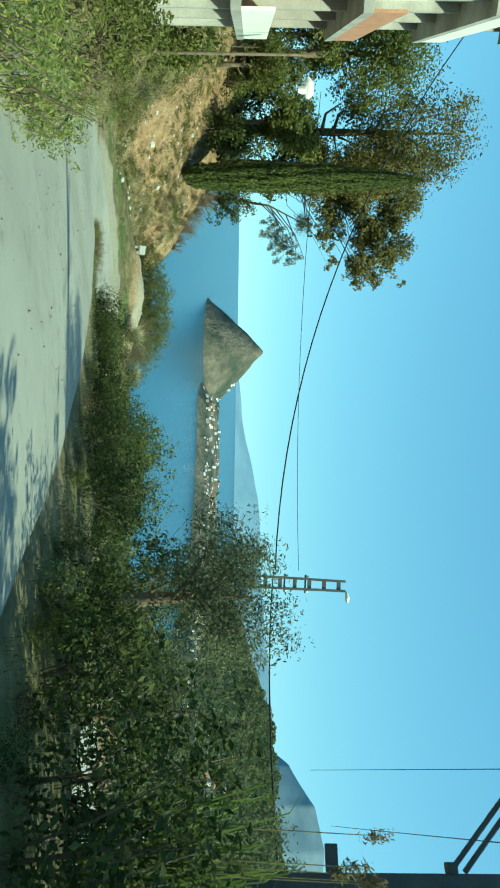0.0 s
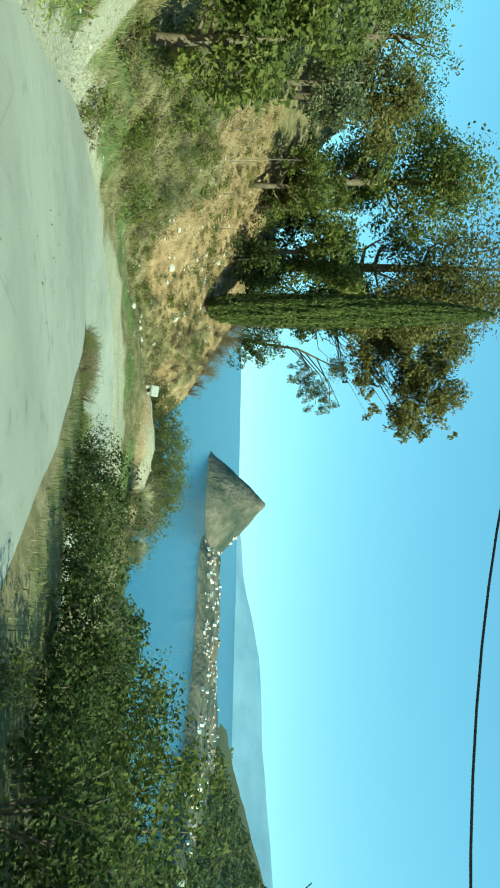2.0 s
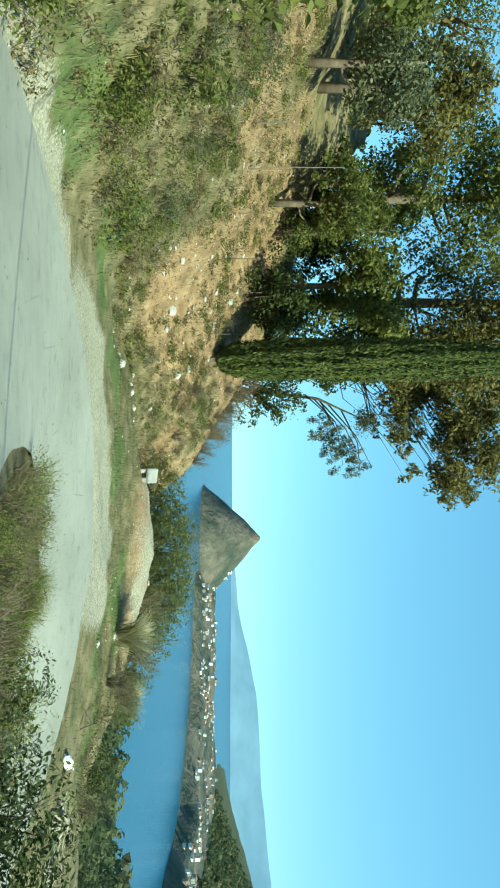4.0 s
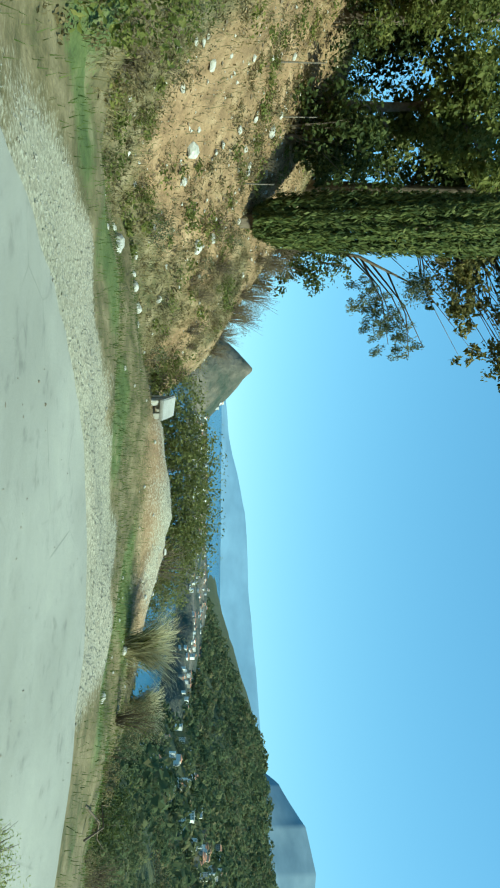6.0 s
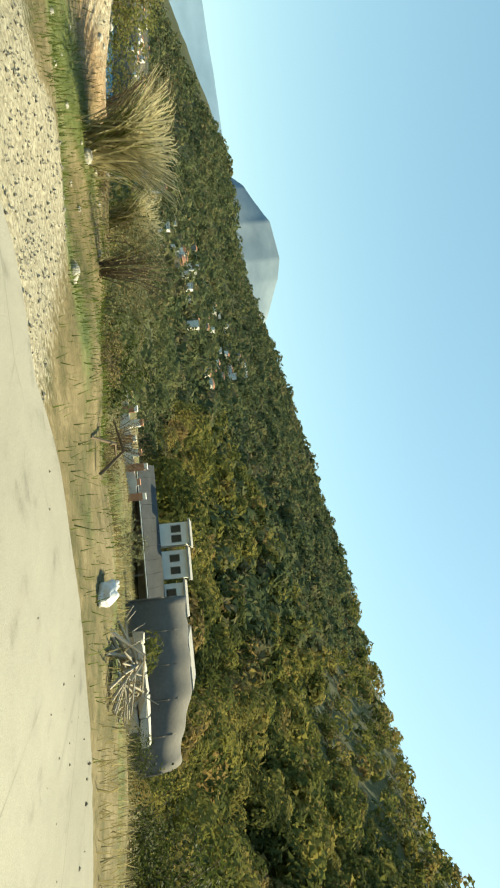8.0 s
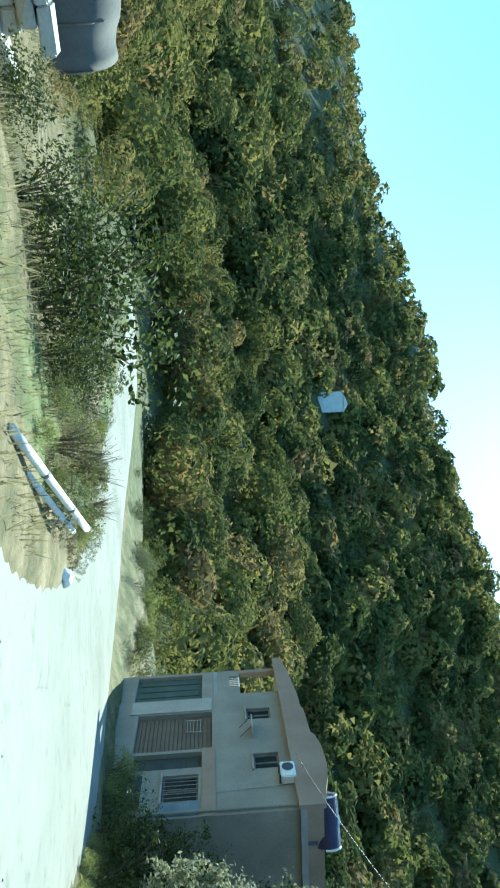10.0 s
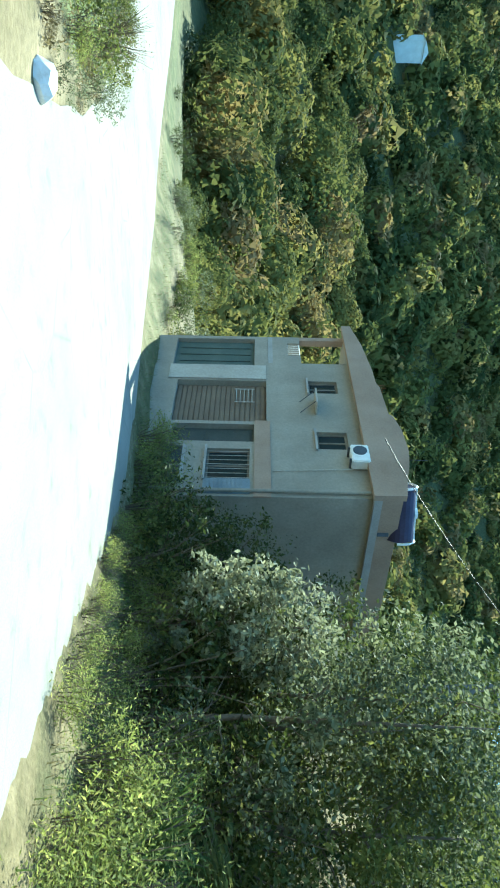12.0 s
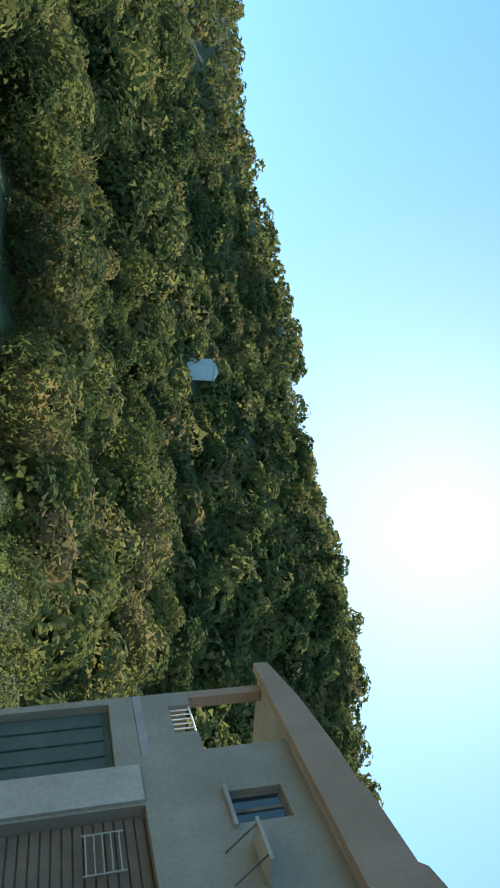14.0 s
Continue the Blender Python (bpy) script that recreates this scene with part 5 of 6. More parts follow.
def reeds(x, y, n, h, label):
    ob = thing("reed_clump", pose(x, y, height(x, y) - 0.1), label, "plant")
    rng = random.Random(90)
    for _ in range(n):
        a, q = rng.uniform(0, 6.28), rng.uniform(0, 0.7)
        px, py, hh = q * math.cos(a), q * math.sin(a), h * rng.uniform(0.86, 1.03)
        part("cane", tube([[(px, py, 0, 0.014), (px + 0.1, py, hh * 0.6, 0.011), (px + 0.25, py + 0.1, hh, 0.006)]], 5), GRASS_DRY, ob)
        part("plume", foliage(int(hh * 1000), [(px + 0.27, py + 0.1, hh + 0.12, 0.07, 0.07, 0.25)], 160, 0.09, 4.0, 8, 0.4, 0.1), LEAF_DRY, ob, "feathery brown plume")
    blades(91, 120, 0.35, h * 0.75, 0.02, 0.5, GRASS_GREEN, "leaf_blade", ob)


reeds(6.2, 9.6, 5, 4.6, "clump of tall reeds with feathery plumes")


def grass(name, seed, n, where, lo, hi, mat, label, uphill=False):
    """Loose blades over a stretch of the ground."""
    rng = np.random.default_rng(seed)
    x, y = where(rng, n)
    d, side = to_line(ROAD_LINE, x, y)
    ok = (d > half_width(x, y, side) - 0.45) & (cover(x, y)[:, 0] < 0.35)
    ok &= (cover(x, y)[:, 2] < 0.6) | (rng.random(n) < 0.3)
    if uphill:
        ok &= to_line(FOOT_LINE, x, y)[1] > 0
    x, y = x[ok], y[ok]
    z = land(x, y)
    m = len(x)
    L = rng.uniform(lo, hi, m)
    a = rng.uniform(0, 6.283, m)
    w = L * 0.035 + 0.004
    lean = L * rng.uniform(0.1, 0.6, m)
    b = rng.uniform(0, 6.283, m)
    v = np.stack([np.stack([x - w * np.cos(a), y - w * np.sin(a), z - 0.02], -1), np.stack([x + w * np.cos(a), y + w * np.sin(a), z - 0.02], -1), np.stack([x + lean * np.cos(b), y + lean * np.sin(b), z + L], -1)], 1)
    ob = mesh_object(name, v.reshape(-1, 3).tolist(), np.arange(3 * m).reshape(-1, 3).tolist(), mat)
    return tagged(ob, label, "grass", kind="stuff")


def along_road(lo, hi, sign):
    def where(rng, n):
        k = rng.integers(10, len(ROAD_LINE) - 30, n)
        t = np.gradient(ROAD_LINE[:, :2], axis=0)
        t /= np.linalg.norm(t, axis=1)[:, None]
        off = sign * (lo + (hi - lo) * rng.random(n) ** 1.5)
        j = rng.uniform(-0.4, 0.4, (n, 2))
        return ROAD_LINE[k, 0] - t[k, 1] * off + j[:, 0], ROAD_LINE[k, 1] + t[k, 0] * off + j[:, 1]
    return where


def patch(x0, x1, y0, y1):
    return lambda rng, n: (rng.uniform(x0, x1, n), rng.uniform(y0, y1, n))


grass("verge_grass", 101, 22000, along_road(2.8, 5.6, -1), 0.03, 0.13, GRASS_DRY, "dry pale grass on the inner verge")
grass("green_grass", 102, 7000, along_road(3.4, 6.0, -1), 0.04, 0.16, GRASS_GREEN, "green grass on the inner verge")
grass("hill_grass", 103, 60000, patch(-34, -12, 0, 62), 0.08, 0.42, GRASS_DRY, "dry grass over the hillside", True)
grass("hill_turf", 104, 20000, patch(-26, -4, 0, 56), 0.06, 0.22, GRASS_GREEN, "short green grass on the hillside foot")
grass("mound_grass", 105, 4500, patch(-20, 6, 47, 60), 0.04, 0.18, GRASS_DRY, "thin dry grass round the earth mound")
grass("shoulder_turf", 106, 6000, patch(-20, -2, 47.2, 52), 0.05, 0.16, GRASS_GREEN, "green turf beyond the gravel")
grass("bank_grass", 107, 9000, patch(-4, 14, 39, 50), 0.06, 0.28, GRASS_DRY, "tall dry grass on the valley bank")
grass("meadow_grass", 109, 16000, patch(8, 44, 50, 86), 0.15, 0.5, GRASS_DRY, "dry grass on the valley terraces")
grass("mound_tufts", 110, 1500, patch(-17, -7, 52.5, 56.5), 0.05, 0.22, GRASS_DRY, "thin dry tufts on the earth mound")
grass("yard_grass", 108, 7000, patch(2, 26, 29, 36), 0.08, 0.35, GRASS_GREEN, "green and yellow grass before the house")


def pebbles(n):
    rng = np.random.default_rng(120)
    x, y = rng.uniform(-21, -2, n), rng.uniform(37, 57, n)
    c = cover(x, y)
    ok = (c[:, 0] > 0.45) & (rng.random(n) < c[:, 0])
    d, _ = to_line(ROAD_LINE, x, y)
    ok &= d > half_width(x, y, np.ones(n)[:len(x)]) - 0.6
    x, y = x[ok], y[ok]
    z = land(x, y)
    m = len(x)
    r = 0.008 + 0.024 * rng.random(m) ** 3
    o = np.array([(1, 0, 0), (0, 1, 0), (-1, 0, 0), (0, -1, 0), (0, 0, 0.7), (0, 0, -0.5)])
    v = np.stack([x, y, z + r * 0.35], -1)[:, None] + o[None] * r[:, None, None] * rng.uniform(0.6, 1.4, (m, 6, 1))
    f = np.array([(0, 1, 4), (1, 2, 4), (2, 3, 4), (3, 0, 4), (1, 0, 5), (2, 1, 5), (3, 2, 5), (0, 3, 5)])
    fs = (np.arange(m)[:, None, None] * 6 + f[None]).reshape(-1, 3)
    tagged(mesh_object("gravel", v.reshape(-1, 3).tolist(), fs.tolist(), GRIT), "pale loose gravel on the shoulder of the bend", "gravel", kind="stuff")


pebbles(44000)


def slope_litter(n):
    """Broken stone, clods and fallen leaves over the bare earth of the slope."""
    rng = np.random.default_rng(131)
    x, y = rng.uniform(-36, -12, n), rng.uniform(6, 67, n)
    ok = (to_line(FOOT_LINE, x, y)[1] > 0) & (rng.random(n) < 0.12 + cover(x, y)[:, 2])
    x, y = x[ok], y[ok]
    z = land(x, y)
    m = len(x)
    o = np.array([(1, 0, 0), (0, 1, 0), (-1, 0, 0), (0, -1, 0), (0, 0, 0.7), (0, 0, -0.5)])
    f = np.array([(0, 1, 4), (1, 2, 4), (2, 3, 4), (3, 0, 4), (1, 0, 5), (2, 1, 5), (3, 2, 5), (0, 3, 5)])
    r = 0.018 + 0.07 * rng.random(m) ** 4
    v = np.stack([x, y, z + r * 0.3], -1)[:, None] + o[None] * r[:, None, None] * rng.uniform(0.6, 1.5, (m, 6, 1))
    pick = rng.random(m)
    for name, sel, mat, label in (("broken_stone", pick < 0.3, STONE, "pale broken stone over the bare slope"), ("earth_clods", pick > 0.6, BARK, "dark clods and bark over the bare slope")):
        w = v[sel]
        fs = (np.arange(len(w))[:, None, None] * 6 + f[None]).reshape(-1, 3)
        tagged(mesh_object(name, w.reshape(-1, 3).tolist(), fs.tolist(), mat), label, "rubble", kind="stuff")
    k = np.repeat(np.arange(m), 3)
    p = np.stack([x, y, z], -1)[k] + rng.normal(size=(len(k), 3)) * np.array([0.25, 0.25, 0.0])
    p[:, 2] = land(p[:, 0], p[:, 1]) + 0.03
    nrm = np.array([0.5, 0, 1.0]) + 0.5 * rng.normal(size=p.shape)
    q, g = leaf_quads(rng, p, nrm, 0.07, 1.8)
    tagged(mesh_object("leaf_litter", q.tolist(), g.tolist(), LEAF_DRY), "fallen brown leaves on the bare slope", "leaf litter", kind="stuff")


slope_litter(26000)


def road_grit(n):
    """Small dark stones and clods scattered over the asphalt."""
    rng = np.random.default_rng(130)
    k = rng.integers(20, len(ROAD_LINE) - 40, n)
    x, y = ROAD_LINE[k, 0] + rng.uniform(-2.2, 2.2, n), ROAD_LINE[k, 1] + rng.uniform(-2.2, 2.2, n)
    d, side = to_line(ROAD_LINE, x, y)
    ok = (d < np.minimum(half_width(x, y, side) - 0.7, 2.6)) & (x < -1)
    x, y = x[ok], y[ok]
    z = land(x, y) + 0.085
    r = 0.008 + 0.022 * rng.random(len(x)) ** 2
    o = np.array([(1, 0, 0), (0, 1, 0), (-1, 0, 0), (0, -1, 0), (0, 0, 0.7), (0, 0, -1.5)])
    v = np.stack([x, y, z], -1)[:, None] + o[None] * r[:, None, None] * rng.uniform(0.6, 1.4, (len(x), 6, 1))
    f = np.array([(0, 1, 4), (1, 2, 4), (2, 3, 4), (3, 0, 4), (1, 0, 5), (2, 1, 5), (3, 2, 5), (0, 3, 5)])
    fs = (np.arange(len(x))[:, None, None] * 6 + f[None]).reshape(-1, 3)
    tagged(mesh_object("road_grit", v.reshape(-1, 3).tolist(), fs.tolist(), WOOD), "small dark clods scattered over the road", "gravel", kind="stuff")


road_grit(900)


# ---- stones ----
def stone_mesh(seed, sx, sy, sz):
    bm = bmesh.new()
    bmesh.ops.create_icosphere(bm, subdivisions=2, radius=1)
    for v in bm.verts:
        k = 1 + 0.35 * noise.noise(v.co * 1.3 + Vector((seed * 3.1, 0, 0))) + 0.12 * noise.noise(v.co * 4 + Vector((0, seed, 0)))
        v.co = Vector((v.co.x * sx * k, v.co.y * sy * k, max(v.co.z, -0.4) * sz * k))
    me = bpy.data.meshes.new("stone")
    bm.to_mesh(me)
    bm.free()
    me.materials.append(STONE)
    return me


WHITE_STONE = stone_mesh(2, 1, 0.8, 0.7)
WHITE_STONE.materials[0] = WHITE
STONES = [stone_mesh(s, 1, 0.7 + 0.1 * s, 0.5 + 0.06 * s) for s in range(4)]
rng_s = random.Random(8)


def stone(x, y, r, label="pale weathered stone lying on the slope"):
    ob = new("stone", STONES[rng_s.randrange(4)])
    ob.matrix_world = pose(x, y, height(x, y) + r * 0.12, rng_s.uniform(-15, 15), rng_s.uniform(-15, 15), rng_s.uniform(0, 360)) @ Matrix.Scale(r, 4)
    return tagged(ob, label, "stone", "loose stones")


for x, y, r in ((-8.35, 51.0, 0.17), (-10.7, 54.6, 0.14), (-8.1, 48.0, 0.16), (-20.2, 50.7, 0.3), (-20.0, 50.1, 0.22), (-19.7, 49.5, 0.18), (-19.2, 51.6, 0.2), (-18.7, 52.4, 0.18), (-18.3, 53.2, 0.15), (-21.8, 55.9, 0.32), (-22.3, 56.4, 0.24), (-25.2, 50.2, 0.2), (-24.3, 49.8, 0.16), (-23.8, 52.5, 0.3), (-23.0, 53.0, 0.2), (-26.8, 57.2, 0.3), (-25.6, 58.4, 0.25)):
    stone(x, y, r)
for k in range(70):
    x, y = rng_s.uniform(-29, -19), rng_s.uniform(46, 62)
    stone(x, y, rng_s.uniform(0.05, 0.16))
for k in range(40):
    x, y = rng_s.uniform(-17, -6), rng_s.uniform(49.5, 56)
    stone(x, y, rng_s.uniform(0.03, 0.09), "small pale stone on the earth mound")
stone(4.33, 37.13, 0.2, "white stone at the road edge").data = WHITE_STONE


def concrete_block(x, y):
    """A broken slab that roofs a dark hollow in the end of the mound."""
    ob = thing("concrete_slab", pose(x, y, height(x, y) - 0.05, 0, 0, 104), "broken pale concrete slab over a hollow in the mound", "slab")
    bm = block(-0.55, 0.5, -0.36, 0.34, 0.0, 0.14, 0.025)
    for v in bm.verts:
        v.co += 0.05 * noise.noise_vector(v.co * 3.1)
    bmesh.ops.rotate(bm, cent=(0, 0, 0), matrix=Matrix.Rotation(radians(-17), 3, "Y") @ Matrix.Rotation(radians(9), 3, "X"), verts=bm.verts)
    bmesh.ops.translate(bm, vec=(0, 0, 0.42), verts=bm.verts)
    part("slab", bm, CONCRETE, ob)
    for k, (bx, by, h) in enumerate(((-0.38, -0.2, 0.34), (0.36, -0.16, 0.5), (0.32, 0.22, 0.52), (-0.36, 0.24, 0.36))):
        bm = block(bx - 0.13, bx + 0.13, by - 0.11, by + 0.11, -0.2, h, 0.03)
        for v in bm.verts:
            v.co += 0.06 * noise.noise_vector(v.co * 4.0 + Vector((k, 0, 0)))
        part("support_stone", bm, STONE, ob)


concrete_block(-15.65, 53.5)


def dead_branches(x, y, n, reach, label, rise=0.5):
    """A heap of bleached branches."""
    rng = random.Random(int(x * 7 + y))
    ob = thing("branch_heap", pose(x, y, height(x, y)), label, "branches")
    for _ in range(n):
        a, q = rng.uniform(0, 6.28), rng.uniform(0.5, 1.0) * reach
        c, s = math.cos(a), math.sin(a)
        hh = rng.uniform(0.1, rise)
        part("branch", tube([[(-c * q * 0.5, -s * q * 0.5, 0.02, 0.03), (0.1 * s, 0.1 * c, hh, 0.024), (c * q * 0.5, s * q * 0.5, hh * 0.7, 0.014), (c * q * 0.7 + 0.2 * s, s * q * 0.7, hh * 1.2, 0.006)]], 5), DEADWOOD if n > 3 else BARK, ob)


for (x, y), n, reach, rise in (((-3.1, 44.6), 16, 1.6, 0.5), ((-1.9, 44.7), 14, 1.3, 0.5), ((-5.6, 47), 2, 1.5, 0.55)):
    dead_branches(x, y, n, reach, "heap of bleached dead branches on the bank" if n > 3 else "single dead branch leaning in dry grass", rise)


def stake(x, y, h, tilt):
    ob = new("fence_stake", None)
    ob.matrix_world = pose(x, y, height(x, y) - 0.2, tilt, tilt * 0.6, 0)
    tagged(ob, "thin weathered wooden fence stake on the slope", "stake", "fence stakes")
    part("shaft", tube([[(0, 0, 0, 0.03), (0.01, 0, h * 0.6, 0.026), (0, 0.01, h, 0.02)]], 6), WOOD, ob)


for x, y, h, q in ((-28.0, 54.6, 1.9, 4), (-27.6, 57.6, 1.7, -5), (-28.6, 51.4, 1.9, 7), (-29.0, 48.6, 2.0, -3), (-24.4, 56.4, 1.5, 6), (-30.2, 50.0, 4.2, 2), (-29.4, 46.2, 1.8, 5)):
    stake(x, y, h, q)


def sack(x, y):
    ob = thing("white_sack", pose(x, y, height(x, y), 0, 0, 50) @ Matrix.Scale(0.52, 4), "crumpled white plastic sack lying by the road", "sack")
    bm = bmesh.new()
    bmesh.ops.create_icosphere(bm, subdivisions=3, radius=1)
    for v in bm.verts:
        k = 1 + 0.35 * noise.noise(v.co * 2.2) + 0.15 * noise.noise(v.co * 6)
        v.co = Vector((v.co.x * 0.62 * k, v.co.y * 0.3 * k, max(v.co.z + 0.4, 0) * 0.34 * k))
    part("bag", bm, SACKING, ob, shade=True)
    part("tied_end", tube([[(0.5, 0, 0.2, 0.09), (0.66, 0.02, 0.3, 0.03), (0.78, 0.05, 0.36, 0.08)]], 7), SACKING, ob)


sack(-4.7, 44.95)


# ---- poles and cables ----
def lattice_pole(x, y, top, lean):
    z0 = height(x, y) - 0.4
    h = top - z0
    ob = thing("utility_pole", pose(x, y, z0, 0, lean, -8), "concrete utility pole with a ladder of square holes", "pole")
    runs = []
    for s in (-1, 1):
        bm = bmesh.new()
        bmesh.ops.create_cube(bm, size=1)
        for v in bm.verts:
            k = 0.30 - 0.12 * (v.co.z + 0.5)
            v.co = Vector((s * k + v.co.x * 0.085, v.co.y * 0.17, (v.co.z + 0.5) * h))
        part("upright", bm, POLE, ob)
    z = 0.7
    while z < h - 0.1:
        k = 0.30 - 0.12 * z / h
        part("rung", block(-k, k, -0.06, 0.06, z, z + 0.14), POLE, ob)
        z += 0.56
    for zz, yy in ((h - 1.55, 0.1), (h - 2.35, 0.1)):
        part("bracket", block(-0.34, 0.34, yy, yy + 0.05, zz, zz + 0.06), STEEL, ob, "steel cable bracket")
        for q in (-0.28, 0.28):
            part("insulator", tube([[(q, yy + 0.03, zz + 0.05, 0.03), (q, yy + 0.03, zz + 0.1, 0.05), (q, yy + 0.03, zz + 0.16, 0.025)]], 8), WHITE, ob, "white porcelain insulator")
    part("lamp_head", tube([[(0.16, 0, h - 0.02, 0.03), (0.24, 0, h + 0.06, 0.05), (0.42, 0, h + 0.1, 0.09), (0.6, 0, h + 0.1, 0.05)]], 8), WHITE, ob, "white street lamp head")
    return ob


lattice_pole(4.75, 25.2, 3.95, 2.5)


def cable(name, a, b, sag, radius, label, bends=()):
    a, b = Vector(a), Vector(b)
    pts = []
    for k in range(25):
        t = k / 24
        p = a.lerp(b, t)
        p.z -= sag * 4 * t * (1 - t)
        pts.append((*p, radius))
    ob = mesh_object(name, *tube([pts], 5), CABLE)
    return tagged(ob, label, "cable")


cable("power_cable", (4.8, 25.25, 1.26), (-22.4, 29.7, 12.6), 2.6, 0.028, "thick black twisted overhead cable")
cable("thin_wire", (4.8, 25.2, 2.16), (-11.3, 21.0, 2.3), 0.3, 0.010, "thin black overhead wire")
cable("power_cable", (4.8, 25.25, 1.2), (10.5, 12.8, 1.0), 0.25, 0.024, "thick black twisted overhead cable")
cable("thin_wire", (12.4, 25.1, 2.7), (2.6, 5.4, 5.4), 0.2, 0.008, "thin black overhead wire")
cable("thin_wire", (14.0, 24.2, 3.4), (3.4, 5.4, 3.9), 0.1, 0.008, "thin black overhead wire")
cable("thin_wire", (8.6, 29.4, -6.2), (2.0, 26.0, -1.2), 0.4, 0.010, "thin black wire over the trees")


def street_lamp(x, y, ztop):
    z0 = height(x, y) - 0.3
    h = ztop - z0
    ob = thing("street_lamp", pose(x, y, z0, 0, 0, 25), "wooden pole with a white street lamp in the trees", "street lamp")
    part("pole", tube([[(0, 0, 0, 0.06), (0, 0, h * 0.5, 0.05), (0, 0, h, 0.04)]], 9), BARK, ob, shade=True)
    part("arm", tube([[(0, 0, h - 0.5, 0.025), (0.3, 0, h - 0.2, 0.025), (0.7, 0, h - 0.1, 0.025)]], 6), STEEL, ob)
    part("lamp_head", tube([[(0.6, 0, h - 0.12, 0.06), (0.75, 0, h - 0.06, 0.14), (1.05, 0, h - 0.05, 0.16), (1.2, 0, h - 0.1, 0.06)]], 10), WHITE, ob, "white metal lamp head")
    part("reflector", tube([[(0.95, 0, h - 0.15, 0.15), (0.95, 0, h - 0.4, 0.09)]], 10), WHITE, ob, "white reflector")


street_lamp(-12.1, 20.4, 1.95)


def steel_frame():
    """A tall steel post with a braced arm, beside the approach."""
    ob = thing("steel_gantry", pose(7.15, 10.75, height(7.15, 10.75) - 0.2, 0, 0, -33), "dark steel gantry post with a braced arm", "gantry")
    zb = -height(7.15, 10.75) + 0.2
    part("post", block(-0.14, 0.14, -0.1, 0.1, 0, zb + 7.4, 0.01), STEEL, ob)
    part("stub", block(-0.55, -0.14, -0.08, 0.08, zb + 1.45, zb + 1.65, 0.01), STEEL, ob)
    part("foot_plate", block(-0.3, -0.14, -0.15, 0.15, zb + 3.45, zb + 3.6, 0.01), STEEL, ob)
    for q in (0.0, 0.24):
        part("brace", tube([[(-0.16 - 0.0, 0, zb + 3.5 + q, 0.045), (-1.75, 0, zb + 5.1 + q, 0.045)]], 6), STEEL, ob)
    part("arm", block(-2.5, -0.14, -0.06, 0.06, zb + 5.15, zb + 5.3, 0.01), STEEL, ob)


steel_frame()


# ---- white pipe rails at the junction ----
def pipe_rail():
    ob = thing("pipe_barrier", pose(0, 0, 0), "two white painted pipes bolted together as a road barrier", "barrier")
    ends = (((-0.3, 41.0), (2.95, 38.6), 0.0, 0.058), ((-0.1, 40.85), (2.87, 38.6), -0.2, 0.045))
    for (x0, y0), (x1, y1), up, r in ends:
        z0 = z1 = -10.2 + up
        pts = [(x0 + (x1 - x0) * k / 6, y0 + (y1 - y0) * k / 6, z0 + (z1 - z0) * k / 6, r) for k in range(7)]
        p = part("pipe", tube([pts], 12), WHITE, ob, "white painted pipe with chipped paint", True)
    for f in (0.35, 0.72):
        a, b = ends
        x, y = a[0][0] + (a[1][0] - a[0][0]) * f, a[0][1] + (a[1][1] - a[0][1]) * f
        part("clamp", tube([[(x - 0.04, y + 0.03, -10.2, 0.065), (x + 0.02, y - 0.015, -10.2, 0.065)]], 12), STEEL, ob, "dark steel clamp")
    for f in (0.12, 0.88):
        x, y = ends[0][0][0] + (ends[0][1][0] - ends[0][0][0]) * f, ends[0][0][1] + (ends[0][1][1] - ends[0][0][1]) * f
        part("post", tube([[(x, y, height(x, y) - 0.3, 0.05), (x, y, -10.23, 0.03)]], 8), WHITE, ob, "short white post")


pipe_rail()


# ---- the house by the road ----
HOUSE = pose(17.35, 26.35, -12.0, 0, 0, math.degrees(math.atan2(0.47, -8.0)))


